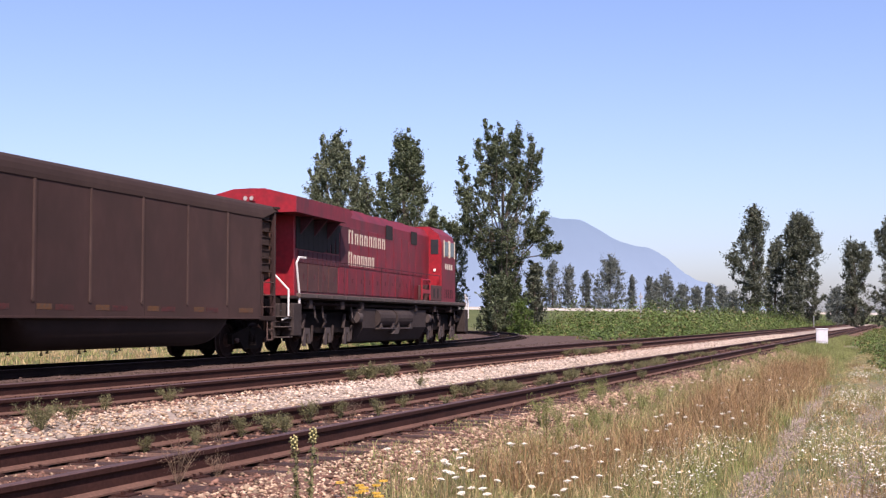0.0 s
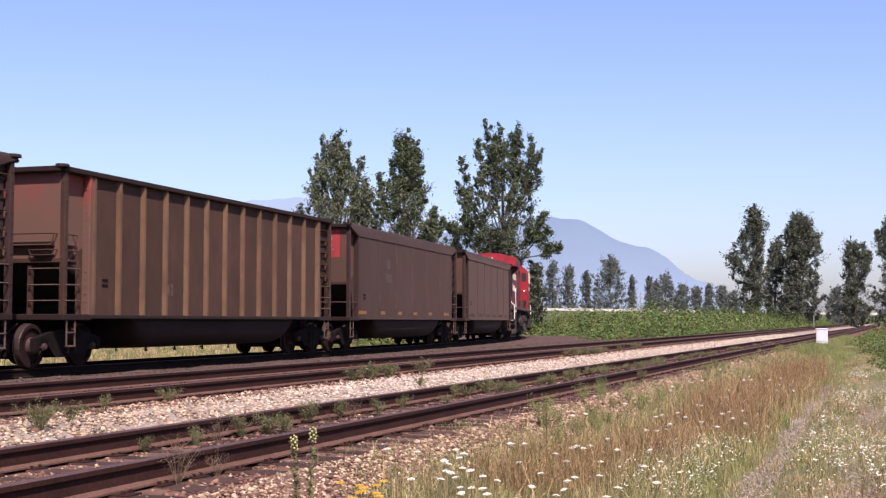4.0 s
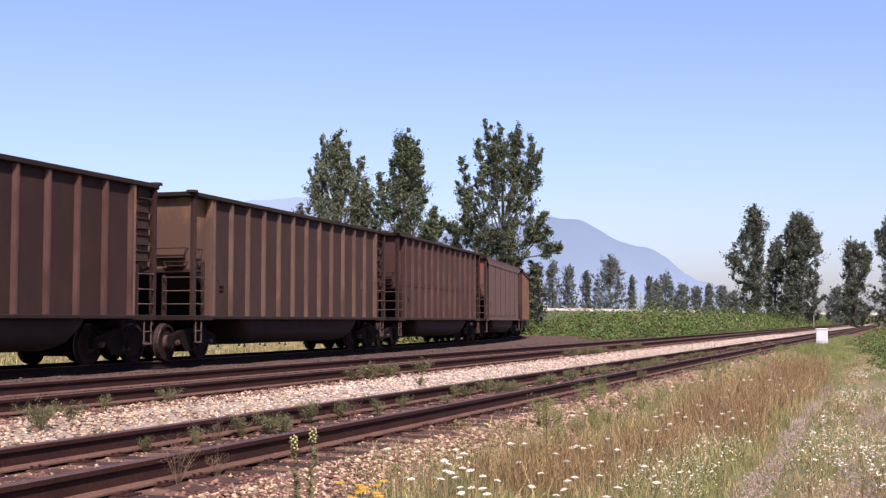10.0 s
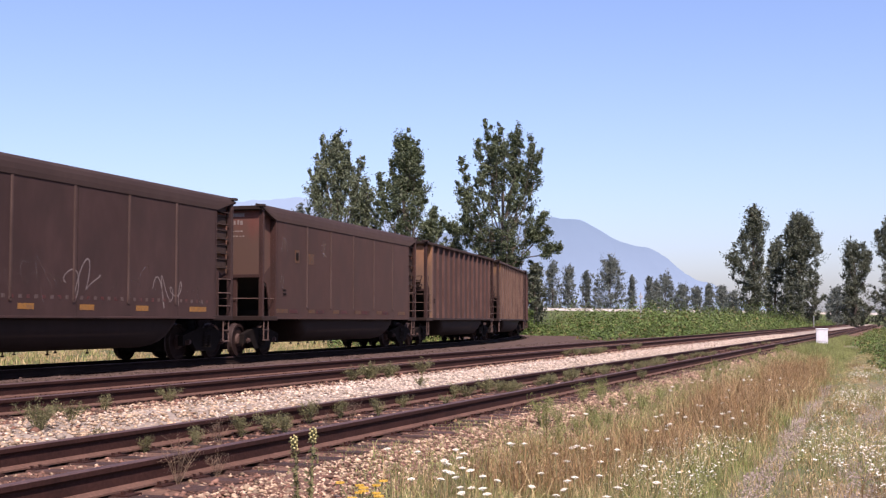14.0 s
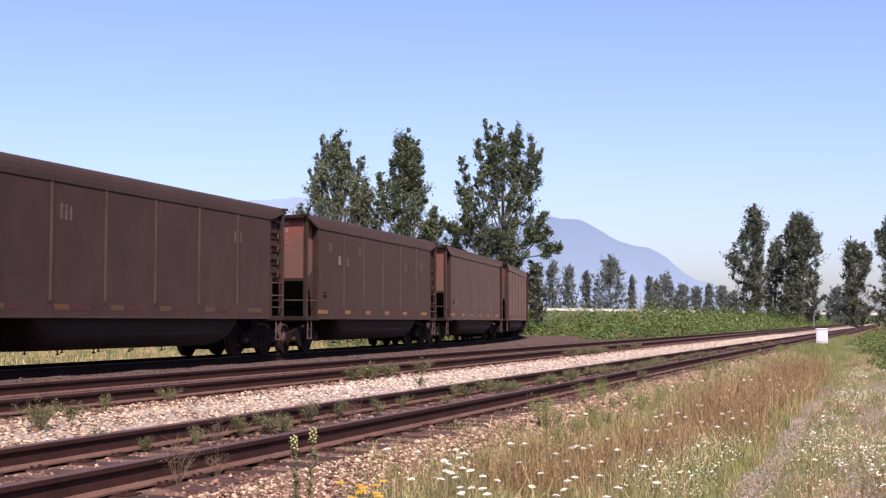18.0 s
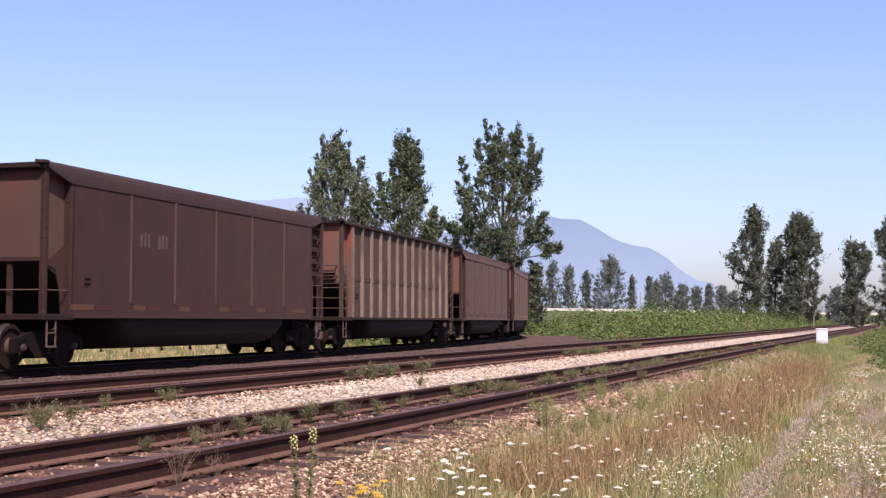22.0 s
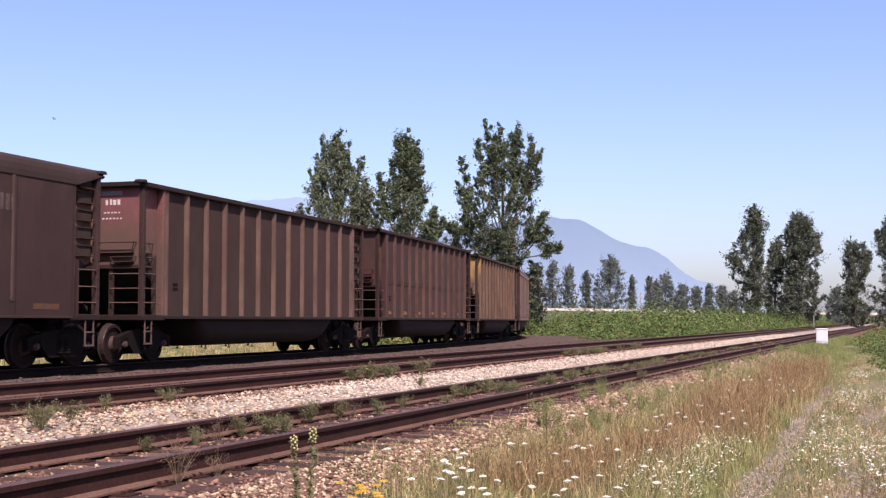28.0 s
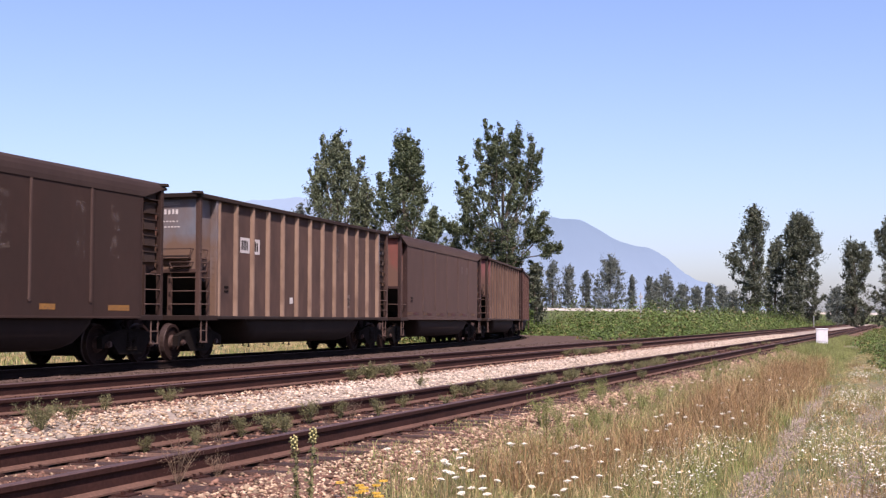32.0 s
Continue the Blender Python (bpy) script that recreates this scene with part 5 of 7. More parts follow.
IN, OUT = 1.40, 1.49          # side sheet and rib face of the ribbed cars
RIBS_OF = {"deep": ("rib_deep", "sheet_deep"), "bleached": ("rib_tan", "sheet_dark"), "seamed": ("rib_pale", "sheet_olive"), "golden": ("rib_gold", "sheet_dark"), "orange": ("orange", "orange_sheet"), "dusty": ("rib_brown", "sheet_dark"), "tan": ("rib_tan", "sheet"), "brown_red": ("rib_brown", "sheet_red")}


def ribbed_car(label, body, paint, seam=False, stripes=None, marks=(), marked=0):
    car = tagged(new("coal_car"), label, "coal car", "train of coal cars")
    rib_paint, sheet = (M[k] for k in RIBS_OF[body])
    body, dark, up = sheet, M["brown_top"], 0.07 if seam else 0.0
    for y in (-1, 1):
        def sy(a, b):
            return sorted((y * a, y * b))
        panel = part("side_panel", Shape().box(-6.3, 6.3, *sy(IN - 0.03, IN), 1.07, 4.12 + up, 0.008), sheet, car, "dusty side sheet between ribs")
        part("top_chord", Shape().box(-7.3, 7.3, *sy(1.28, 1.52), 4.1 + up, 4.22 + up, 0.02), dark, car, "dark dusty top chord")
        for i in range(13):
            x = -6.14 + 1.03 * i
            s = Shape().prism([(x - 0.085, y * (IN - 0.002)), (x - 0.05, y * (OUT - 0.012)), (x - 0.028, y * OUT), (x + 0.028, y * OUT), (x + 0.05, y * (OUT - 0.012)), (x + 0.085, y * (IN - 0.002))], "z", 1.12, 4.1 + up)
            if seam and i % 2 == 0 or not seam and i % 3 == 1:
                for z in np.arange(1.3, 3.95, 0.17 if seam else 0.11):
                    if seam or 2.9 < z < 3.6:
                        for dx in (-0.035, 0.035) if seam else (0.0,):
                            s.rod((x + dx, y * OUT, z), (x + dx, y * (OUT + 0.012), z), 0.02, 5)
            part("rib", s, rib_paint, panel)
        if seam:
            s = Shape().box(-6.3, 6.3, *sy(IN - 0.002, IN + 0.015), 2.34, 2.5, 0.005)
            for x in np.arange(-6.0, 6.0, 0.14):
                s.rod((x, y * (IN + 0.015), 2.46), (x, y * (IN + 0.028), 2.46), 0.016, 5)
            part("seam_strip", s, sheet, panel)
            s = Shape()
            for x in np.arange(-6.0, 6.0, 0.14):
                s.rod((x, y * IN, 1.34), (x, y * (IN + 0.013), 1.34), 0.014, 5)
            tagged(part("rivets", s, sheet, panel), kind="stuff")
        part("sill_edge", Shape().box(-6.3, 6.3, *sy(1.30, 1.51), 1.03, 1.12, 0.015), M["tub_black"], car)
        if stripes:
            for x in (-5.6, -3.5, -1.5, 0.6, 2.6, 5.2):
                part("reflector", Shape().box(x - 0.25, x + 0.2, *sy(IN, IN + 0.005), 1.24, 1.36), stripes, panel)
        for z in (1.75, 1.86):
            part("card_holder", Shape().box(-5.72, -5.5, *sy(IN, IN + 0.016), z, z + 0.05), M["steel_dark"], panel)
    for x0, x1, z0, z1, mat in marks:
        part("marking", Shape().box(x0, x1, -IN - 0.0075 - 0.004 * (mat in ("steel_dark", "sheet_dark")), -IN - 0.0005, z0, z1), M[mat], panel_of(car))
    return car, ends_and_gear(car, body, paint, False, marked, up)


# ---- the locomotive ----
def locomotive():
    eng = tagged(new("locomotive"), "weathered red diesel locomotive heading a coal train", "locomotive")
    # bright is the sunlit copy of the red
    red, bright, grey = M["loco_red"], M["loco_sunlit"], M["loco_grey"]
    part("frame", Shape().box(-10.7, 10.5, -1.05, 1.05, 1.36, 1.7, 0.02), M["steel_dark"], eng, "greasy underframe, painted darker for shade")
    part("deck", Shape().box(-10.65, 10.45, -1.45, 1.45, 1.62, 1.7, 0.01), grey, eng)
    for y in (-1, 1):
        def sy(a, b):
            return sorted((y * a, y * b))
        part("walkway_edge", Shape().box(-10.3, 10.1, *sy(1.40, 1.53), 1.66, 1.77, 0.01), M["deck_edge"], eng, "dusty beige walkway edge")
        part("wing", Shape().prism([(-10.55, 3.9), (-10.55, 4.32), (-5.9, 4.32), (-5.5, 4.2), (-6.1, 3.9)], "y", *sy(0.9, 1.5)), red, eng, "overhanging radiator wing")
        part("wing_roof", Shape().prism([(y * 1.5, 4.32), (y * 0.5, 4.54), (0, 4.56), (0, 4.32)], "x", -10.55, -5.7), red, eng)
        # black panel carries the shade below the wing
        part("radiator_bay", Shape().prism([(-9.2, 3.02), (-9.2, 3.9), (-5.0, 3.9), (-5.5, 3.5), (-6.8, 3.0)], "y", *sy(0.93, 0.957)), M["void"], eng, "radiator bay under the wing, painted black for shade")
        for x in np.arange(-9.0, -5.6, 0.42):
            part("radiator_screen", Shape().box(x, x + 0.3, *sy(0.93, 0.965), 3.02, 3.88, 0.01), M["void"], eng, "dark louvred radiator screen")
            part("soot_panel", Shape().box(x - 0.02, x + 0.35, *sy(0.93, 0.96), 2.64, 2.98, 0.008), M["loco_soot_shade"], eng)
        for x in np.arange(-9.1, 3.8, 0.93):
            part("hood_door", Shape().box(x, x + 0.86, *sy(0.925, 0.955), 1.85, 2.62, 0.008), M["loco_grime"] if x < -5.5 else red, eng)
        for x in np.arange(-5.2, 4.6, 1.02):
            # first panel painted dark, where the wing's shadow reaches
            part("hood_panel", Shape().box(x, x + 0.96, *sy(0.925, 0.95), 2.68, 3.9, 0.008), M["loco_soot_shade"] if x < -4.5 else red, eng)
        part("air_screen", Shape().box(-0.15, 0.7, *sy(0.95, 0.97), 3.78, 4.25, 0.01), M["void"], eng, "dark square air intake screen")
        part("air_screen", Shape().box(3.2, 4.05, *sy(0.95, 0.97), 3.78, 4.25, 0.01), M["void"], eng, "dark square air intake screen")
        rail = [(-10.2, y * 1.46, 1.0), (-10.2, y * 1.46, 1.75), (-10.45, y * 1.46, 2.55), (-10.25, y * 1.46, 2.72), (-9.7, y * 1.46, 2.72)]
        part("handrail", Shape().pipe(rail, 0.032), M["white_rail"], eng, "white stair handrail")
        part("handrail", Shape().pipe([(-11.2, y * 0.5, 2.75), (-10.95, y * 1.42, 1.85), (-10.95, y * 1.42, 1.1), (-11.05, y * 1.25, 1.02)], 0.03), M["white_rail"], eng, "white end handrail")
        part("handrail", Shape().pipe([(10.35, y * 1.46, 0.95), (10.35, y * 1.46, 1.75), (10.2, y * 1.46, 2.1)], 0.032).pipe([(10.75, y * 1.46, 1.1), (10.75, y * 1.46, 1.8), (10.55, y * 1.46, 2.0)], 0.032), M["white_rail"], eng, "white stair handrail")
        s = Shape().rod((-9.7, y * 1.46, 2.72), (5.8, y * 1.46, 2.72), 0.015, 6)
        for x in np.arange(-8.2, 6, 2.0):
            s.rod((x, y * 1.46, 1.75), (x, y * 1.46, 2.72), 0.012, 6)
        part("side_rail", s, M["loco_soot_shade"], eng, "thin walkway handrail")
        part("stairwell", Shape().box(-10.75, -10.1, *sy(1.1, 1.5), 0.55, 1.5, 0.02).box(-10.95, -10.6, *sy(1.0, 1.45), 0.72, 0.78).box(-10.95, -10.6, *sy(1.0, 1.45), 1.05, 1.1), grey, eng, "grey step well")
        part("stairwell", Shape().box(10.0, 10.6, *sy(1.1, 1.5), 0.5, 1.5, 0.02), grey, eng, "grey step well")
        part("air_reservoir", Shape().rod((-2.6, y * 1.24, 1.1), (-0.75, y * 1.24, 1.1), 0.33, 16), grey, eng, "round grey air tank")
        part("air_reservoir", Shape().rod((-0.5, y * 1.24, 1.1), (1.5, y * 1.24, 1.1), 0.33, 16), grey, eng, "round grey air tank")
        part("tank_shelf", Shape().box(-2.65, 1.6, *sy(1.28, 1.5), 0.7, 0.75), M["loco_pale"], eng)
        for x in (-2.45, -1.0, -0.35, 1.2):
            part("tank_bracket", Shape().prism([(x, 0.75), (x + 0.2, 0.75), (x + 0.12, 0.98), (x + 0.02, 0.98)], "y", *sy(1.3, 1.52)), M["loco_pale"], eng)
        part("shelf_step", Shape().prism([(-0.95, 0.52), (-0.25, 0.52), (-0.1, 0.7), (-0.55, 0.7)], "y", *sy(1.36, 1.5)), M["loco_pale"], eng)
        for x in (-9.3, -6.4, -4.4, 2.2, 5.0, 7.6):
            part("underframe_bracket", Shape().box(x, x + 0.28, *sy(1.2, 1.45), 1.36, 1.6, 0.02), grey, eng)
        part("cable_box", Shape().box(-4.55, -4.2, *sy(1.0, 1.44), 0.95, 1.4, 0.03), grey, eng)
        part("sand_pipe", Shape().rod((-4.7, y * 1.3, 1.12), (-4.35, y * 1.3, 1.12), 0.2, 14), M["loco_pale"], eng)
        part("sand_pipe", Shape().rod((4.2, y * 1.3, 1.1), (4.5, y * 1.3, 1.1), 0.18, 14), M["loco_pale"], eng)
        for x in np.arange(-10.2, 10.0, 1.36):
            part("walkway_plate", Shape().box(x, x + 1.2, *sy(1.53, 1.538), 1.66, 1.745), M["loco_pale"], eng)
        for x in (-8.9, -7.7, -6.5):
            part("wing_bracket", Shape().prism([(y * 0.94, 3.4), (y * 0.94, 3.9), (y * 1.42, 3.9)], "x", x, x + 0.08), M["loco_soot_shade"], eng)
        for x in np.arange(-8.6, 3.6, 0.93):
            part("door_latch", Shape().box(x, x + 0.05, *sy(0.955, 0.975), 2.2, 2.34), M["loco_soot_shade"], eng)
        for x in (-8.6, -7.9, -5.1, 5.1, 5.9, 8.7):
            part("air_line", Shape().pipe([(x, y * 1.3, 1.55), (x + 0.05, y * 1.34, 1.1), (x + 0.4, y * 1.3, 0.95)], 0.03), M["loco_pale"], eng)
        part("underframe_pipe", Shape().rod((-9.6, y * 1.34, 1.5), (9.4, y * 1.34, 1.5), 0.04, 6), M["steel_rust"], eng)
    part("fuel_tank", Shape().prism([(-1.38, 1.42), (-1.38, 0.75), (-1.1, 0.28), (-0.8, 0.2), (0.8, 0.2), (1.1, 0.28), (1.38, 0.75), (1.38, 1.42)], "x", -4.1, -2.7)
         .prism([(-1.05, 1.42), (-1.05, 0.8), (1.05, 0.8), (1.05, 1.42)], "x", -2.7, 1.6)
         .prism([(-1.4, 0.78), (-1.1, 0.28), (-0.8, 0.2), (0.8, 0.2), (1.1, 0.28), (1.4, 0.78)], "x", -2.7, 1.6)
         .prism([(-1.38, 1.42), (-1.38, 0.75), (-1.1, 0.28), (-0.8, 0.2), (0.8, 0.2), (1.1, 0.28), (1.38, 0.75), (1.38, 1.42)], "x", 1.6, 3.9), grey, eng, "grey rounded fuel tank")
    hood = part("hood", Shape().prism([(-0.93, 1.7), (-0.93, 4.2), (-0.72, 4.48), (0.72, 4.48), (0.93, 4.2), (0.93, 1.7)], "x", -9.25, 5.95), red, eng, "weathered maroon-red long hood")
    part("hood_end", Shape().box(-9.34, -9.25, -0.93, 0.93, 1.72, 3.96, 0.02).prism([(-1.5, 3.9), (-1.5, 4.32), (-0.5, 4.54), (0.5, 4.54), (1.5, 4.32), (1.5, 3.9)], "x", -10.62, -10.55), bright, eng, "rear end painted in lighter, sunlit red")
    part("tail_lamp", Shape().box(-10.66, -10.62, -0.22, 0.22, 4.18, 4.38, 0.02), M["loco_sunlit"], eng, "twin tail lamp housing")
    for y in (-0.1, 0.1):
        part("tail_lamp_lens", Shape().rod((-10.69, y, 4.28), (-10.66, y, 4.28), 0.06, 10), M["lamp_dull"], eng)
    for x in (-5.0, -2.6, 0.2, 2.4):
        part("roof_hatch", Shape().box(x, x + 1.3, -0.5, 0.5, 4.47, 4.56, 0.03), red, hood)
    cab = part("cab", Shape().prism([(-1.5, 1.72), (-1.5, 3.95), (-1.36, 4.3), (-0.9, 4.6), (0.9, 4.6), (1.36, 4.3), (1.5, 3.95), (1.5, 1.72)], "x", 5.99, 8.25), red, eng, "wide crew cab")
    part("cab_back", Shape().prism([(-1.49, 1.74), (-1.49, 3.95), (-1.35, 4.29), (-0.9, 4.58), (0.9, 4.58), (1.35, 4.29), (1.49, 3.95), (1.49, 1.74)], "x", 5.95, 5.995), bright, cab, "rear wall of the cab painted in lighter, sunlit red")
    for y in (-1, 1):
        def sy2(a, b):
            return sorted((y * a, y * b))
        part("back_window", Shape().box(5.93, 5.955, *sy2(1.02, 1.36), 3.55, 4.1, 0.01), M["glass"], cab, "small dark rear cab window")
        for x in (6.35, 7.3):
            w = part("side_window", Shape().box(x, x + 0.72, *sy2(1.495, 1.515), 3.5, 4.05, 0.01), M["glass"], cab, "dark side window")
            for xf in (x - 0.06, x + 0.72):
                part("window_frame", Shape().box(xf, xf + 0.06, *sy2(1.495, 1.53), 3.45, 4.1), M["cream"], w)
        for i in range(4):
            part("number_bar", Shape().box(6.5 + 0.33 * i, 6.72 + 0.33 * i, *sy2(1.501, 1.508), 3.0, 3.2), M["cream"], cab)
        part("battery_box", Shape().box(4.2, 8.2, *sy2(0.96, 1.49), 1.78, 2.35, 0.015), M["loco_grime"], eng, "grimy battery boxes below the cab")
        for x in (4.7, 5.3, 6.4, 6.7, 7.0, 7.3, 7.6):
            part("louvre", Shape().box(x, x + 0.18, *sy2(1.49, 1.5), 1.9, 2.24, 0.003), M["void"], eng)
        part("side_lamp", Shape().rod((5.9, y * 1.2, 2.95), (5.94, y * 1.2, 2.95), 0.055, 10), M["lamp_white"], cab)
    part("nose", Shape().prism([(8.25, 1.72), (8.25, 3.35), (9.5, 2.95), (9.95, 2.5), (9.95, 1.72)], "y", -0.98, 0.98), red, eng, "short sloping nose")
    part("windscreen", Shape().prism([(8.26, 3.45), (8.30, 3.45), (8.28, 4.2), (8.24, 4.2)], "y", -1.2, 1.2), M["glass"], eng)
    part("pilot", Shape().box(10.5, 10.75, -1.45, 1.45, 0.4, 1.5, 0.04), grey, eng, "grey front pilot")
    part("pilot", Shape().box(-10.9, -10.7, -1.1, 1.1, 0.55, 1.5, 0.04), grey, eng, "grey rear pilot")
    for x, m in ((-10.9, math.pi), (10.75, 0)):
        part("coupler", COUPLER, None, eng, "rusty knuckle coupler", Matrix.Translation((x, 0, 0)) @ Matrix.Rotation(m, 4, "Z"))
    part("air_hoses", Shape().pipe([(-10.9, -0.5, 1.2), (-11.1, -0.5, 0.9), (-11.05, -0.45, 0.5)], 0.03).pipe([(-10.9, -0.75, 1.3), (-11.12, -0.75, 1.0), (-11.0, -0.7, 0.55)], 0.03).rod((-11.0, -0.9, 1.2), (-10.9, -0.9, 1.2), 0.13, 10), M["steel_rust"], eng)
    for y in (-1, 1):
        a, b = sorted((y * 1.02, y * 1.46))
        for z in (0.5, 0.8, 1.1):
            part("stair_tread", Shape().box(-11.1, -10.72, a, b, z, z + 0.035, 0.008), M["loco_pale"], eng)
        part("stair_side", Shape().prism([(-11.1, 0.46), (-10.75, 0.46), (-10.75, 1.5), (-10.9, 1.5), (-11.1, 1.2)], "y", y * 1.0, y * 1.03), M["loco_grey"], eng)
        part("jumper_cable", Shape().pipe([(-10.9, y * 0.6, 1.75), (-11.15, y * 0.72, 1.5), (-11.1, y * 0.9, 1.15), (-10.92, y * 0.95, 1.4)], 0.035), M["steel_rust"], eng)
        part("cut_lever", Shape().pipe([(-10.95, y * 1.4, 0.95), (-11.02, y * 0.9, 1.0), (-11.05, y * 0.3, 1.08)], 0.02), M["loco_pale"], eng)
    part("anticlimber", Shape().box(-11.0, -10.85, -0.9, 0.9, 1.42, 1.62, 0.02), M["loco_grey"], eng)
    part("lamp_box", Shape().box(-10.75, -10.55, 0.62, 0.95, 2.3, 2.6, 0.03), M["loco_grey"], eng)
    part("grab_iron", Shape().pipe([(2.9, -1.5, 1.8), (2.9, -1.5, 2.5), (4.1, -1.5, 2.5), (4.1, -1.5, 1.8)], 0.035).box(2.9, 4.1, -1.53, -1.5, 2.02, 2.16, 0.01), bright, eng, "bright red step guard")
    # lettering stands as plain blocks
    for row, (x0, z0, count, width) in enumerate(((-4.36, 3.41, 8, 4.3), (-4.36, 2.74, 7, 2.95))):
        step = width / (count + 0.3)
        x = x0
        for i in range(count):
            w = step * (1.3 if i == 0 else 1.0)
            z1 = z0 + (0.42 if i == 0 else 0.34)
            for y in (-1, 1):
                a, b = sorted((y * 0.951, y * 0.958))
                mark = Shape().box(x, x + w * 0.16, a, b, z0, z1)
                mark.box(x + w * 0.16, x + w * 0.3, a, b, z1 - 0.08, z1).box(x + w * 0.46, x + w * 0.66, a, b, z0, z1)
                part("letter_block", mark, M["cream"], hood)
            x += w
    wheels = []
    for c in (-7.0, 7.0):
        t = part("truck", Shape().box(-2.5, 2.5, -0.98, 0.98, 0.7, 0.95, 0.03), M["steel_dark"], eng, "grimy six-wheel truck", Matrix.Translation((c, 0, 0)))
        for y in (-1, 1):
            a, b = sorted((y * 0.98, y * 1.14))
            part("truck_frame", Shape().prism([(-2.6, 0.55), (-2.6, 0.85), (-2.2, 1.0), (2.2, 1.0), (2.6, 0.85), (2.6, 0.55), (2.3, 0.5), (1.3, 0.62), (0.5, 0.62), (0, 0.55), (-0.5, 0.62), (-1.3, 0.62), (-2.3, 0.5)], "y", a, b), M["steel_dark"], t)
            for x in (-1.85, 0, 1.85):
                part("journal_box", Shape().prism([(x - 0.3, 0.22), (x - 0.34, 0.4), (x - 0.2, 0.78), (x + 0.2, 0.78), (x + 0.3, 0.3), (x + 0.12, 0.3), (x + 0.08, 0.6), (x - 0.1, 0.6), (x - 0.12, 0.22)], "y", y * 1.14, y * 1.2), M["loco_pale"], t, "dusty pale journal casting")
                part("damper", Shape().rod((x - 0.45, y * 1.2, 0.75), (x - 0.3, y * 1.2, 1.2), 0.06, 8), M["loco_grey"], t)
                part("brake_rod", Shape().rod((x + 0.42, y * 1.16, 0.35), (x + 0.5, y * 1.16, 0.85), 0.05, 8), M["loco_grey"], t)
            for x in (-2.9, 2.5):
                part("brake_cylinder", Shape().rod((x, y * 1.12, 1.1), (x + 0.4, y * 1.12, 1.1), 0.17, 12), M["loco_grey"], t)
        part("motor_block", Shape().box(-2.3, 2.3, -0.9, 0.9, 0.5, 1.3, 0.05), M["steel_dark"], t)
        for d in (-1.85, 0, 1.85):
            wheels.append((part("wheelset", ENGINE_WHEELSET, None, t, "rusty wheelset with bright worn treads", Matrix.Translation((d, 0, ENGINE_R))), d, ENGINE_R))
    for me in {c.data for c in eng.children_recursive if c.data not in (COUPLER, ENGINE_WHEELSET)}:
        for vert in me.vertices:
            if vert.co.z > 1.4:
                vert.co.z = 1.4 + (vert.co.z - 1.4) * 1.13
    return eng, wheels


DIM = "dim_mark"


def worn(rows, seed, tall=0.34, wide=0.11, mat=DIM):
    return [(*q, mat) for q in bars(rows, seed, tall, wide)]


def smeared(*spots):
    """Pale washed-out smears, each taller than wide: (x, z) of the lower corner."""
    return [(x - 0.16, x + 0.16, z, z + 0.55, "smudge") for x, z in spots]


# four pale blocks of three dark characters each, between the ribs
PALE_BLOCKS = [(x, x + 0.62, z, z + 0.37, "dim_mark") for x in (-4.93, -3.9) for z in (2.92, 2.38)] + worn(((-4.88, 2.97, 3), (-3.85, 2.97, 3), (-4.88, 2.43, 3), (-3.85, 2.43, 3)), 10, 0.27, 0.12, "sheet_dark")
PLACARDS = [(-4.78, -4.2, 2.84, 3.26, "white_mark"), (-3.95, -3.55, 2.84, 3.26, "white_mark"), (-1.42, -1.2, 1.5, 1.68, "white_mark"), (3.3, 3.56, 1.42, 1.86, "placard"), (2.35, 2.6, 2.85, 3.4, "smudge")] + worn(((-4.72, 2.92, 4),), 5, 0.27, 0.075, "steel_dark") + worn(((-3.9, 2.92, 2),), 6, 0.27, 0.09, "steel_dark") + worn(((3.34, 1.5, 2),), 7, 0.28, 0.07, "steel_dark")
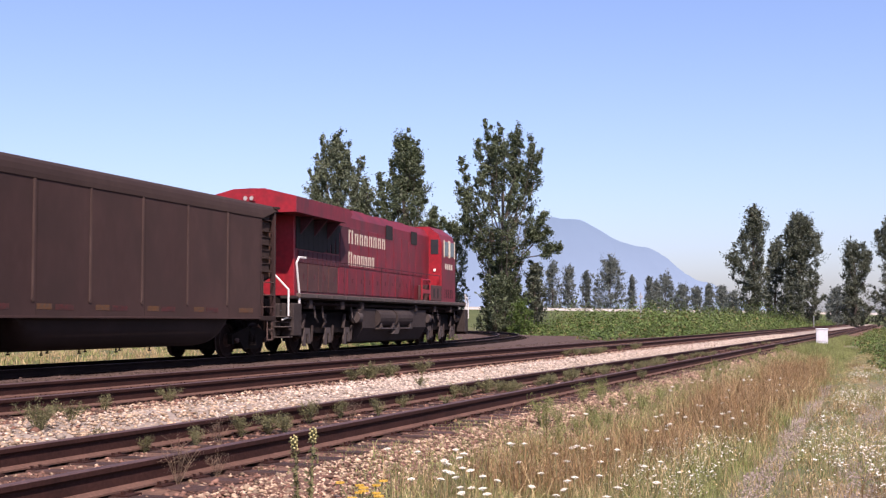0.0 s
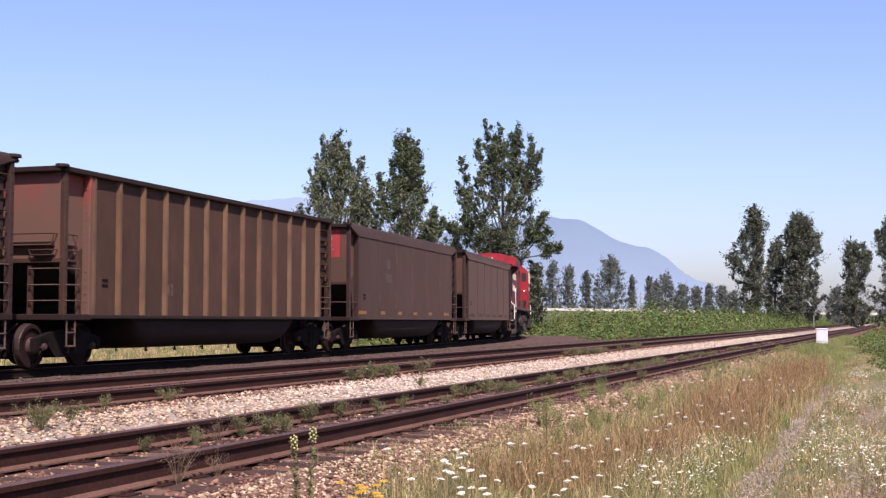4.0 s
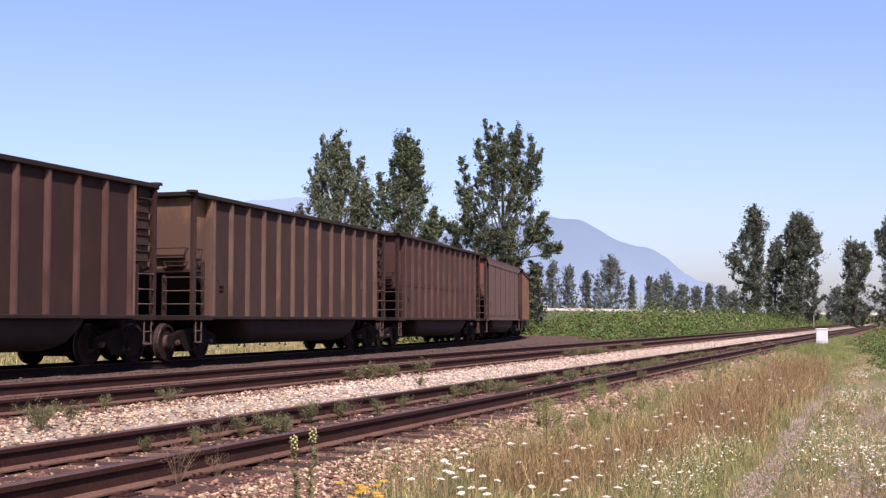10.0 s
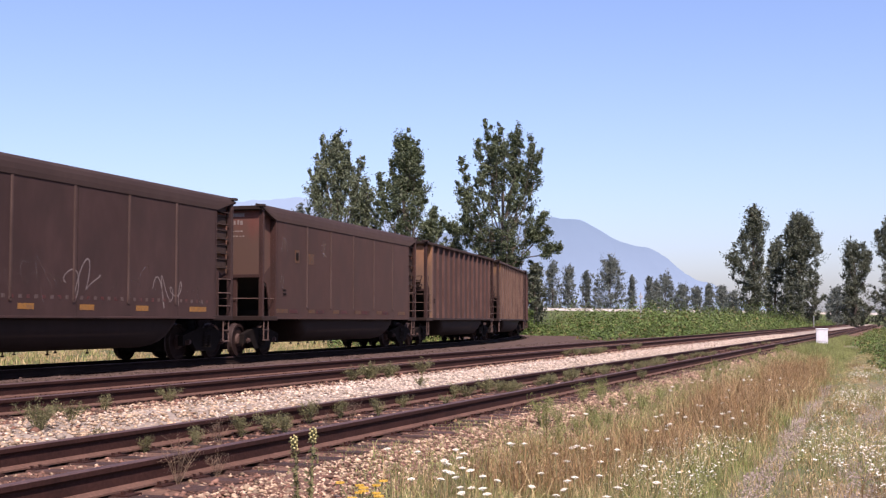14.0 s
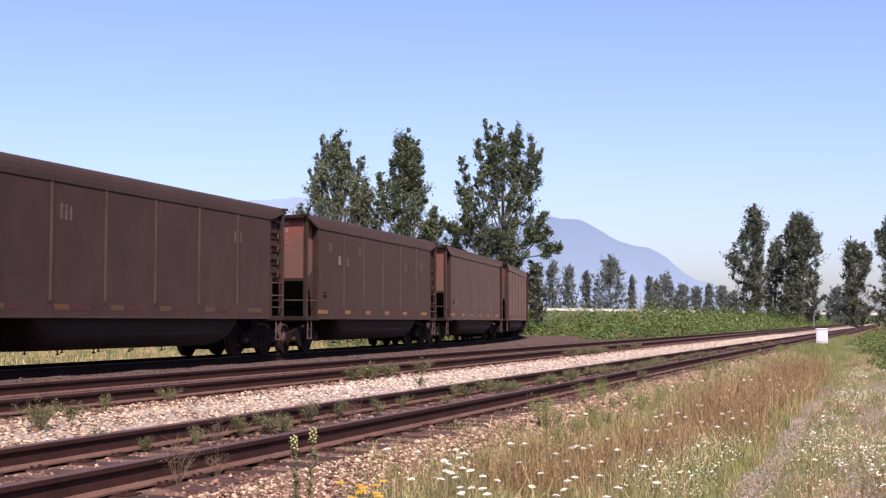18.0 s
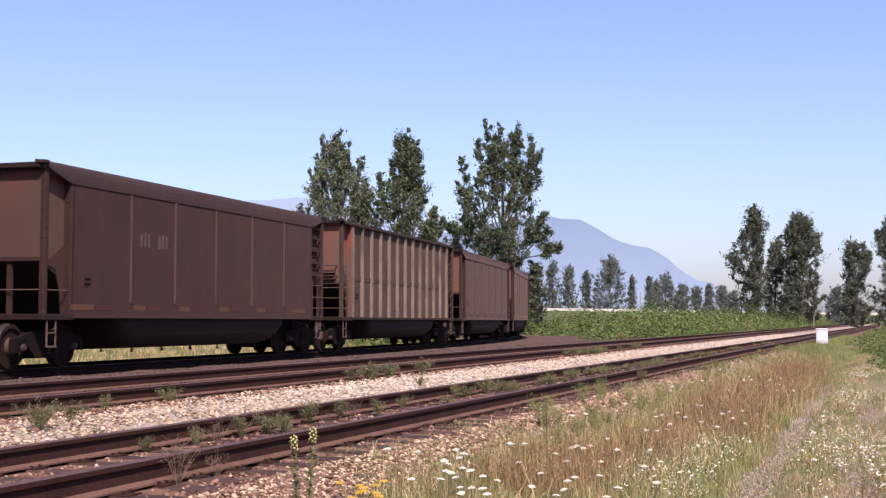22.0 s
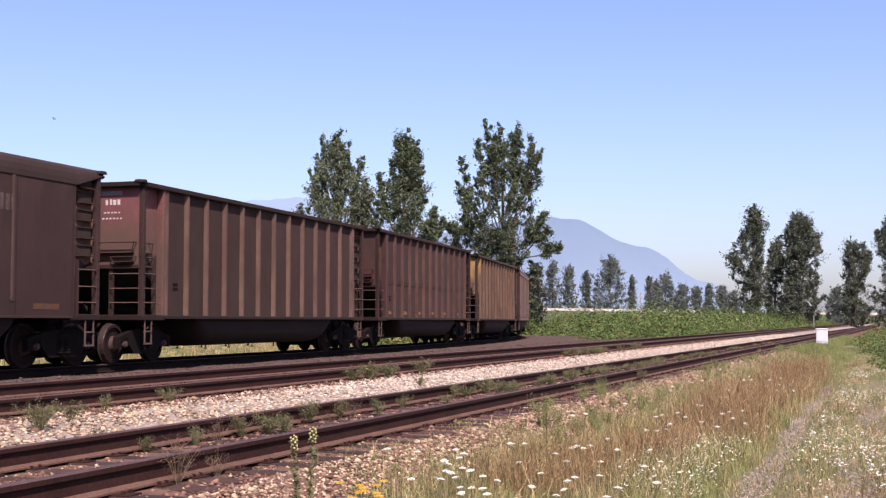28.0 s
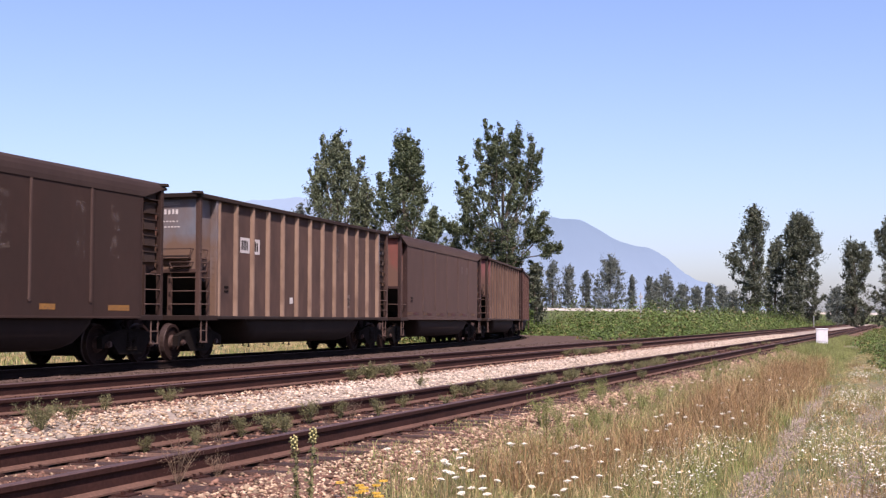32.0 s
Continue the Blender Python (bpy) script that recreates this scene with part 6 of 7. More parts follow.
CARS = (
    ("S", "brown", "brown_end", "stripe_dim", "smooth dusty brown coal car with a brown end wall", [], 0),
    ("S", "brown", "brown_end", "stripe", "smooth dusty brown coal car with a red end panel", worn(((-3.2, 2.9, 3), (-3.2, 2.4, 4)), 1), 21),
    ("R", "orange", "red_end", None, "ribbed faded orange coal car with a red end wall", worn(((-3.0, 1.6, 3),), 2, 0.3, 0.09), 0),
    ("S", "brown", "red_end", "stripe_dim", "smooth brown coal car with worn-off white markings", smeared((-5.6, 3.0), (-4.72, 3.05), (-2.75, 3.1), (-3.5, 3.1), (-5.6, 2.3), (-4.72, 2.3), (-2.75, 2.35), (-1.3, 2.9), (3.4, 3.0), (4.6, 3.0), (1.9, 2.4), (5.4, 2.3)), 0),
    ("Q", "deep", "sheet_red", None, "ribbed red-brown coal car with a riveted seam", [], 0),
    ("R", "dusty", "amber_end", None, "ribbed dusty brown coal car with a grimy amber end wall", worn(((4.9, 2.1, 2),), 4), 0),
    ("R", "deep", "orange_end", None, "ribbed red-brown coal car with an orange-brown end wall", [], 0),
    ("S", "brown_warm", "brown_end", "stripe_dim", "smooth brown coal car with a small yellow placard", [(-4.95, -4.62, 2.72, 3.1, "stripe_dim"), (-4.88, -4.69, 2.79, 3.03, "steel_dark"), (-3.93, -3.45, 2.72, 3.04, "stripe_dim")] + smeared((-5.75, 3.0), (-2.6, 3.0), (-5.9, 1.9)), 22),
    ("S", "brown", "red_end", "stripe", "smooth brown coal car scrawled with pale lines", [], 0),
    ("S", "brown_dark", "red_end", "stripe", "smooth brown coal car with a pale square placard", [(-4.5, -4.28, 2.82, 3.1, "chalk"), (-3.75, -3.45, 2.8, 3.1, "stripe_dim")] + worn(((-5.4, 3.2, 2), (-2.5, 3.2, 2), (2.8, 2.9, 2), (4.8, 3.0, 3)), 7), 24),
    ("S", "brown", "red_end", "stripe_dim", "smooth brown coal car with faint worn markings", worn(((-3.7, 3.1, 3), (4.1, 3.1, 3)), 8), 0),
    ("Q", "seamed", "red_end", None, "ribbed dusty coal car with a riveted seam and red end", [], 0),
    ("S", "brown_warm", "brown_end", "stripe_dim", "smooth brown coal car with a smudged placard", worn(((-3.6, 2.7, 3), (-2.8, 2.7, 3)), 9), 0),
    ("R", "golden", "yellow_end", None, "ribbed brown coal car with a bright yellow end wall", PALE_BLOCKS, 0),
    ("Q", "deep", "sheet_red", "stripe", "ribbed brown coal car with a seam and yellow reflectors", [], 0),
    ("R", "dusty", "pink_end", None, "ribbed dusty brown coal car with a pinkish red end wall", [], 27),
    ("S", "brown", "red_end", "stripe_dim", "smooth brown coal car with a dusty reddish end wall", worn(((3.9, 3.15, 3), (2.9, 3.15, 2)), 11), 0),
    ("R", "tan", "blue_end", None, "ribbed tan coal car with white marks and a blue-grey end", PLACARDS, 30),
    ("S", "brown_dark", "brown_end", "stripe", "smooth brown coal car with worn markings and yellow reflectors", smeared((3.9, 3.0), (5.2, 3.0), (3.9, 2.35), (5.2, 2.35), (1.4, 3.0), (1.4, 2.4)), 0),
)
PITCH, FIRST = 16.15, 10.50
AHEAD = {8: 0.14, 6: 0.12, 16: 0.08, 18: 0.1}
VEHICLES = []
engine, engine_wheels = locomotive()
VEHICLES.append((engine, engine_wheels, 9.49 + 10.15, 7.0))
for i, (kind, body, paint, stripes, label, marks, marked) in enumerate(CARS):
    if kind == "S":
        car, wheels = smooth_car(label, M[body], M[paint], M[stripes], marks, marked, "worn-off" in label)
    else:
        car, wheels = ribbed_car(label, body, M[paint], kind == "Q", M[stripes] if stripes else None, marks, marked)
    if "scrawled" in label:
        for j, (x0, z0, wide, tall, turns) in enumerate(((-5.6, 1.3, 1.5, 0.9, 3), (-4.0, 1.2, 1.3, 1.1, 3), (-2.2, 1.25, 1.9, 1.2, 4), (-0.2, 1.3, 1.2, 1.15, 3), (0.6, 1.2, 1.2, 0.9, 2), (2.1, 1.25, 1.5, 1.15, 4), (3.4, 1.2, 1.2, 1.0, 3), (4.7, 1.3, 0.9, 0.6, 3))):
            part("chalk_line", scrawl(x0, z0, wide, tall, turns, 80 + j), M["smudge" if j % 3 else "chalk"], panel_of(car), "pale chalky scrawled line")
        for k in range(46):
            x = -5.9 + 0.26 * k
            part("strip_dash", Shape().box(x, x + 0.11, -1.4882, -1.4842, 1.44, 1.52), M["stripe_red" if k % 2 else "dim_mark"], panel_of(car))
    VEHICLES.append((car, wheels, FIRST - PITCH * (i + 1) + 6.3 + AHEAD.get(i + 1, 0.0), 6.5))


def on_track(s, half):
    """Pose of a vehicle whose two trucks stand half a wheelbase before and behind s."""
    a, b = branch(s - half), branch(s + half)
    return Matrix.Translation(((a[0] + b[0]) / 2, (a[1] + b[1]) / 2, 0)) @ Matrix.Rotation(math.atan2(b[1] - a[1], b[0] - a[0]), 4, "Z")


def motions():
    for ob, wheels, start, half in VEHICLES:
        walk(ob, [(0.5 * i, on_track(start + gone(0.5 * i), half)) for i in range(65)])
        seen = [k / 15 for k in range(481) if -30 < start + gone(k / 15) < 95]
        if not seen:
            continue
        for w, d, rad in wheels:
            def turn(t):
                return Matrix.Translation((d, 0, rad)) @ Matrix.Rotation((gone(t) / rad) % (2 * math.pi), 4, "Y")
            rows = [(t, turn(t)) for t in seen]
            if seen[0] > 0.05:
                rows.insert(0, (0, turn(seen[0])))
            if seen[-1] < 31.95:
                rows.append((32, turn(seen[-1])))
            walk(w, rows)
    traffic_motions()
    bird_motions()


# ---- verge: grasses ----
def blades(name, label, n, place, seed, height, width, mat, bend_by=0.35, per=14, spread=0.12):
    """Tufts of thin bent blades; place gives the plan points (u, v) of the tufts and a height factor."""
    r = np.random.default_rng(seed)
    u, v, hf = place(r, n // per)
    m = len(u)
    u = np.repeat(u, per) + r.normal(0, spread, m * per)
    v = np.repeat(v, per) + r.normal(0, spread, m * per)
    hf = np.repeat(hf, per)
    k = len(u)
    x, y = uv_array(u, v)
    z = np.where(v > 2.6, np.maximum(verge_z(u, v), bed_z(v)), verge_z(u, v)) - 0.03
    h = height * hf * np.exp(r.normal(0, 0.3, k)) * np.clip((4.9 - v) / 1.8, 0.4, 1)
    a, q = r.uniform(0, 6.28, k), r.uniform(0, 3.14, k)
    w = width * r.uniform(0.6, 1.3, k)
    dx, dy = np.cos(a) * h * bend_by * r.random(k), np.sin(a) * h * bend_by * r.random(k)
    wx, wy = np.cos(q) * w, np.sin(q) * w
    base = np.stack([x, y, z], -1)
    side = np.stack([wx, wy, 0 * wx], -1)
    mid = base + np.stack([dx * 0.3, dy * 0.3, h * 0.6], -1)
    tip = base + np.stack([dx, dy, h], -1)
    low = np.stack([base - side, base + side, mid + side * 0.7, mid - side * 0.7], 1)
    top = np.stack([mid - side * 0.7, mid + side * 0.7, tip + side * 0.12, tip - side * 0.12], 1)
    return tagged(new(name, quads_mesh(name, np.concatenate([low, top]), mat)), label, "grass", kind="stuff")


def wave(u, v, a, b, c):
    return np.sin(u * a + 2.1 * np.sin(v * b + c)) * np.cos(v * a * 1.9 + c + np.sin(u * b))


def band(u0, u1, v0, v1, power=1.7, test=None, hmin=0.6):
    def place(r, n):
        u = u0 + (u1 - u0) * r.random(n) ** power
        v = r.uniform(v0, v1, n)
        off_rut = (np.abs(v - rut(u) - 0.03 * np.sin(u * 0.8)) > np.where(u < 36, 0.19, 0.1) + 0.05 * np.sin(u * 0.9 + 2.0) + 0.04 * np.sin(u * 2.3)) & (np.abs(v - 0.38) > 0.1 + 0.14 * np.sin(u * 0.5 + 2))
        keep = off_rut | (r.random(n) < 0.06)
        if test is not None:
            keep &= test(r, u, v)
        return u[keep], v[keep], r.uniform(hmin, 1.2, keep.sum())
    return place


def dry_patch(r, u, v):
    """The russet stretch, between a green strip along the ballast and a green patch near the rut."""
    n = 0.25 * wave(u, v, 0.45, 0.9, 0.4) + r.normal(0, 0.16, len(u))
    edge = np.where(u > 15, 3.2 + 0.008 * (u - 15), 3.45) + n
    low = np.where(u < 17.5, 2.7, 1.95) + n
    return (v < edge) & (v > low) & (u < 44 + 20 * n) & ((u > 15) | (r.random(len(u)) < 0.45))


def green_patch(r, u, v):
    return ~dry_patch(r, u, v) | (r.random(len(u)) < 0.3)


def thin_edge(r, u, v):
    return r.random(len(u)) < np.clip((4.75 + np.minimum(0.5, 0.02 * (u - 13)) + 0.25 * np.sin(u * 0.6) + 0.2 * np.sin(u * 1.9) - v) / 1.1, 0.012, 1) ** 1.3


def bank_patch(r, u, v):
    """Drifts of russet grass on the bank beyond the first rut."""
    return wave(u, v, 0.33, 0.8, 1.4) + r.normal(0, 0.3, len(u)) > 0.25


blades("dry_grass", "russet seeding grass on the verge", 90000, band(11, 62, 1.7, 4.4, 1.6, lambda r, u, v: dry_patch(r, u, v) & thin_edge(r, u, v)), 51, 0.34, 0.0042, M["rust_grass"], 0.6)
blades("dry_grass", "russet grass drifting over the bank beyond the rut", 40000, band(11, 60, -5, 1.7, 1.6, bank_patch), 63, 0.17, 0.004, M["rust_grass"], 0.8)
blades("straw_grass", "straw-coloured dry grass on the verge", 60000, band(9, 55, 1.7, 4.3, 1.7, lambda r, u, v: (dry_patch(r, u, v) | (r.random(len(u)) < 0.25)) & thin_edge(r, u, v)), 52, 0.26, 0.0045, M["straw"], 0.7)
blades("green_grass", "green grass and weeds on the verge", 200000, band(9, 80, 1.7, 5.0, 1.6, lambda r, u, v: green_patch(r, u, v) & thin_edge(r, u, v)), 53, 0.18, 0.0034, M["grass"], 0.8)
blades("green_grass", "low green grass between the wheel ruts", 170000, band(10, 75, -8, 1.7, 1.6, lambda r, u, v: ~bank_patch(r, u, v)), 54, 0.11, 0.004, M["grass"], 0.8)
blades("straw_grass", "short dry grass beyond the wheel ruts", 90000, band(10, 70, -9, 1.7, 1.6), 55, 0.12, 0.0045, M["straw"], 0.8)


blades("green_grass", "low green grass of the near verge", 40000, band(-14, 10, -8, 3.4, 1.0), 59, 0.11, 0.005, M["grass"], 0.8)
blades("straw_grass", "short dry grass of the near verge", 40000, band(-14, 10, -8, 3.4, 1.0), 60, 0.12, 0.005, M["straw"], 0.8)


def far_shoulder(r, n):
    u = 58 + 60 * r.random(n) ** 1.4
    v = D_NEAR + (PLAN - H_NEAR) * u - 1.35 - 1.0 * r.random(n)
    return u, v, r.uniform(0.6, 1.2, n)


blades("green_grass", "rough green grass along the far shoulder of the siding", 26000, far_shoulder, 58, 0.3, 0.01, M["grass"], 0.7)


def far_field(r, n):
    u = -30 + 130 * r.random(n)
    v = 21 + 26 * r.random(n) ** 1.5
    return u, v, r.uniform(0.5, 1.2, n)


blades("field_grass", "tall yellow-green grass in the field behind the train", 60000, far_field, 56, 0.55, 0.02, M["straw"], 0.5)
blades("field_grass", "tall green grass in the field behind the train", 30000, far_field, 57, 0.5, 0.025, M["grass"], 0.5)


# ---- flowers ----
def umbel_flower(kind):
    r = random.Random(kind)
    h = (0.40, 0.47, 0.33)[kind]
    f = tagged(new("wild_carrot"), "white wild carrot flower on a thin green stem", "flower", "wild flowers on the verge")
    part("stem", Shape().rod((0, 0, 0), (0.03, 0.01, h * 0.6), 0.005, 5).rod((0.03, 0.01, h * 0.6), (0.02, 0.0, h), 0.004, 5), M["weed"], f)
    s = Shape()
    n = 26
    for i in range(n):
        a, q = i * 2.4, math.sqrt((i + 0.5) / n)
        rad = (0.034, 0.027, 0.03)[kind] * q
        x, y, z = 0.02 + rad * math.cos(a), rad * math.sin(a), h + 0.025 - 0.012 * q
        w = 0.0075 * r.uniform(0.8, 1.25)
        s.add([(x - w, y, z), (x, y - w, z), (x + w, y, z), (x, y + w, z), (x, y, z + 0.006)], [(0, 1, 4), (1, 2, 4), (2, 3, 4), (3, 0, 4)])
        if i % 3 == 0:
            s.rod((0.02, 0, h - 0.005), (x, y, z), 0.0015, 3)
    tagged(part("umbel", s, M["petal"], f, "flat white umbel"), kind="stuff")
    return f


def on_verge(u, v):
    x, y = uv_point(u, v)
    z = float(verge_z(u, v)) if v < 2.6 else max(float(verge_z(u, v)), float(bed_z(v)))
    return x, y, z - 0.02


rf = random.Random(8)
SPOTS = []
for i in range(58):
    u = 9.2 + 9 * rf.random() ** 1.4
    SPOTS.append((u, rf.uniform(1.9, 3.6)))
for i in range(12):
    SPOTS.append((rf.uniform(9.0, 10.2), rf.uniform(3.2, 3.75)))
for i in range(26):
    SPOTS.append((rf.uniform(16, 30), rf.uniform(1.8, 3.6)))
masters = [umbel_flower(k) for k in range(3)]
for i, (u, v) in enumerate(SPOTS):
    x, y, z = on_verge(u, v)
    m = Matrix.Translation((x, y, z)) @ Matrix.Rotation(rf.uniform(0, 6.28), 4, "Z") @ Matrix.Rotation(rf.gauss(0, 0.14), 4, "X")
    if i < 3:
        masters[i].matrix_basis = m
    else:
        copy_thing(masters[i % 3], m)


def tiny_flowers(name, label, n, place, seed, size, lift, mat):
    r = np.random.default_rng(seed)
    u, v, hf = place(r, n)
    k = len(u)
    x, y = uv_array(u, v)
    z = verge_z(u, v) + lift * hf
    a = r.uniform(0, 6.28, k)
    s = size * np.exp(r.normal(0, 0.35, k))
    c = np.stack([x, y, z], -1)
    d1 = np.stack([np.cos(a) * s, np.sin(a) * s, r.normal(0, 0.3, k) * s], -1)
    d2 = np.stack([-np.sin(a) * s, np.cos(a) * s, r.normal(0, 0.3, k) * s], -1)
    return tagged(new(name, quads_mesh(name, np.stack([c - d1, c - d2, c + d1, c + d2], 1), mat)), label, "flowers", kind="stuff")


def white_drift(r, u, v):
    return wave(u, v, 0.6, 1.3, 2.0) + r.normal(0, 0.35, len(u)) > -0.2


tiny_flowers("small_white_flowers", "scattered small white flowers in the low grass", 46000, band(10, 48, -6, 1.2, 1.5, white_drift), 61, 0.0115, 0.15, M["petal"])
tiny_flowers("small_white_flowers", "scattered small white flowers in the dry grass", 3600, band(10, 20, 1.7, 2.7, 1.3, white_drift), 62, 0.009, 0.22, M["petal"])
tiny_flowers("seed_heads", "tiny russet seed heads on the dry grass", 42000, band(11, 50, 1.8, 4.2, 1.5, lambda r, u, v: dry_patch(r, u, v) & thin_edge(r, u, v)), 64, 0.0085, 0.33, M["rust_grass"])
tiny_flowers("seed_heads", "tiny straw-coloured seed heads on the dry grass", 30000, band(10, 40, -6, 4.2, 1.5, thin_edge), 65, 0.008, 0.2, M["straw"])


def yellow_plant():
    f = tagged(new("yellow_tansy"), "clump of yellow flower heads beside the ballast", "flower", "wild flowers on the verge")
    r = random.Random(3)
    g, heads = Shape(), []
    for i in range(5):
        s = Shape()
        heads.append(s)
        x, y, h = r.gauss(0, 0.08), r.gauss(0, 0.08), r.uniform(0.2, 0.33)
        g.rod((x * 0.4, y * 0.4, 0), (x, y, h), 0.006, 5)
        for k in range(14):
            a, q = k * 2.4, 0.034 * math.sqrt(k / 14)
            s.rod((x + q * math.cos(a), y + q * math.sin(a), h), (x + q * math.cos(a), y + q * math.sin(a), h + 0.012), 0.008, 6)
    part("stem_tuft", g, M["weed"], f)
    for s in heads:
        part("bloom", s, M["petal_yellow"], f, "bright yellow button head")
    return f


tansy = yellow_plant()
tansy.matrix_basis = Matrix.Translation(on_verge(8.4, 3.68))
copy_thing(tansy, Matrix.Translation(on_verge(8.75, 3.72)) @ Matrix.Rotation(1.3, 4, "Z"))
copy_thing(tansy, Matrix.Translation(on_verge(8.1, 3.6)) @ Matrix.Rotation(2.6, 4, "Z"))


def mullein(h, seed):
    f = tagged(new("mullein_stalk"), "tall mullein stalk with pale yellow buds", "plant", "wild flowers on the verge")
    r = np.random.default_rng(seed)
    part("stalk", Shape().rod((0, 0, 0), (0.01, 0, h * 0.5), 0.010, 6).rod((0.01, 0, h * 0.5), (0.0, 0.01, h), 0.009, 6, 0.005), M["weed"], f)
    n = 110
    c = np.stack([r.normal(0, 0.008, n), r.normal(0, 0.008, n), h * (0.35 + 0.62 * r.random(n))], -1)
    part("foliage", quads_mesh("foliage", leaf_cloud(c, np.full(n, 0.022), 230, 0.014, r), M["weed"]), None, f)
    s = Shape()
    for i in range(20):
        a, z = i * 2.4, h * (0.88 + 0.12 * i / 20)
        s.rod((0.018 * math.cos(a), 0.018 * math.sin(a), z), (0.026 * math.cos(a), 0.026 * math.sin(a), z + 0.006), 0.0075, 5)
    tagged(part("bud_spike", s, M["bud"], f, "pale yellow buds"), kind="stuff")
    return f


mullein(0.86, 4).matrix_basis = Matrix.Translation((-0.935, 8.7, -0.62)) @ Matrix.Rotation(0.04, 4, "Y")
mullein(0.8, 5).matrix_basis = Matrix.Translation((-1.0, 8.75, -0.62)) @ Matrix.Rotation(-0.05, 4, "Y")


# ---- weeds on the ballast ----
def weed(seed, h, spread, mat, label, leaves=150, leaf=0.022, stem=0.004):
    f = tagged(new("weed_plant"), label, "weed", "weeds on the ballast")
    r = np.random.default_rng(seed)
    s, c = Shape(), []
    for i in range(12):
        a, q = r.uniform(0, 6.28), spread * r.random() ** 0.7
        top = np.array([q * math.cos(a), q * math.sin(a), h * r.uniform(0.6, 1.05)])
        mid = top * np.array([0.45, 0.45, 0.55])
        s.rod((0, 0, 0), mid, stem, 4, caps=False)
        s.rod(mid, top, stem * 0.7, 4, caps=False)
        if stem < 0.003:
            for q in range(7):
                p = mid + (top - mid) * r.random()
                s.rod(p, p + r.normal(0, 0.045, 3) + np.array([0, 0, 0.03]), stem * 0.6, 3, caps=False)
        c += [mid, (mid + top) / 2, top, top]
    part("stem_tuft", s, mat, f)
    c = np.array(c)
    part("foliage", quads_mesh("foliage", leaf_cloud(c, np.full(len(c), 0.075 * h / 0.35), leaves * 4, leaf, r, 1.3, 0.2), mat), None, f)
    return f


WEEDS = [weed(71, 0.3, 0.15, M["weed"], "bushy green weed growing between the rails", 300, 0.014), weed(72, 0.22, 0.2, M["weed"], "low green weed growing in the ballast", 260, 0.013),
         weed(73, 0.36, 0.2, M["weed_dry"], "dry twiggy weed growing beside the rail", 90, 0.008, 0.002)]
rw = random.Random(12)
placed = set()


def plant_weed(kind, u, v, z, size):
    m = Matrix.Translation((*uv_point(u, v), z - 0.02)) @ Matrix.Rotation(rw.uniform(0, 6.28), 4, "Z") @ Matrix.Scale(size, 4)
    if kind not in placed:
        placed.add(kind)
        WEEDS[kind].matrix_basis = m
    else:
        copy_thing(WEEDS[kind], m)


# single plants: kind, along, across, size
for kind, u, v, size in ((0, 9.9, 6.95, 0.75), (0, 9.97, 6.5, 0.7), (2, 8.1, 5.0, 0.95), (2, 8.6, 4.95, 0.6), (0, 10.6, 6.35, 0.85), (2, 10.8, 6.2, 0.8), (0, 11.6, 6.4, 1.0), (1, 12.0, 6.3, 1.1), (1, 12.2, 6.2, 0.9), (0, 13.3, 6.45, 1.25),
                         (0, 14.3, 6.5, 1.0), (2, 14.2, 6.3, 0.7), (0, 14.8, 6.2, 0.95), (1, 16.4, 6.5, 0.8), (0, 18.6, 6.5, 1.05), (1, 18.9, 6.4, 0.9), (1, 19.9, 6.4, 1.1), (0, 20.4, 6.3, 0.9), (2, 10.5, 5.2, 0.7), (1, 25.9, 4.9, 0.9),
                         (2, 12.9, 6.0, 0.6), (1, 17.4, 6.2, 0.6)):
    plant_weed(kind, u, v, float(bed_z(v)), size)
for kind, u, v, size in ((0, 10.6, 8.15, 1.1), (1, 10.8, 8.35, 1.2), (1, 11.7, 8.6, 0.9), (0, 13.2, 9.2, 0.9), (1, 15.0, 9.4, 0.9), (1, 20.5, 7.8, 0.75), (1, 24.9, 9.45, 1.3), (1, 21.4, 9.5, 1.1), (1, 21.9, 9.4, 1.3), (1, 22.4, 9.5, 1.2), (1, 22.9, 9.4, 1.2), (1, 23.4, 9.5, 0.9)):
    plant_weed(kind, u, v, float(bed_z(v)), size)
for i in range(60):
    plant_weed(rw.choice((0, 1, 1)), 20.5 + 24 * rw.random() ** 1.25, 6.25 + rw.gauss(0, 0.16), -0.24, rw.uniform(0.55, 0.95))
for i in range(16):
    plant_weed(1, 38 + 12 * rw.random(), 9.6 + rw.gauss(0, 0.12), -0.135, rw.uniform(0.8, 1.2))
for i in range(18):
    plant_weed(1, 44 + 24 * rw.random(), 6.2 + rw.gauss(0, 0.2), -0.24, rw.uniform(0.5, 0.8))
EDGE = weed(74, 0.36, 0.2, M["grass"], "leafy green plant at the edge of the ballast", 300, 0.014)
EDGE.matrix_basis = Matrix.Translation(on_verge(15.2, 4.15))
for i in range(48):
    t_u = 14.5 + 44 * rw.random() ** 1.3
    t_v = 3.95 + 0.012 * (t_u - 13) + rw.gauss(0, 0.22)
    copy_thing(EDGE, Matrix.Translation(on_verge(t_u, t_v)) @ Matrix.Rotation(rw.uniform(0, 6.28), 4, "Z") @ Matrix.Scale(rw.uniform(0.35, 0.75), 4))

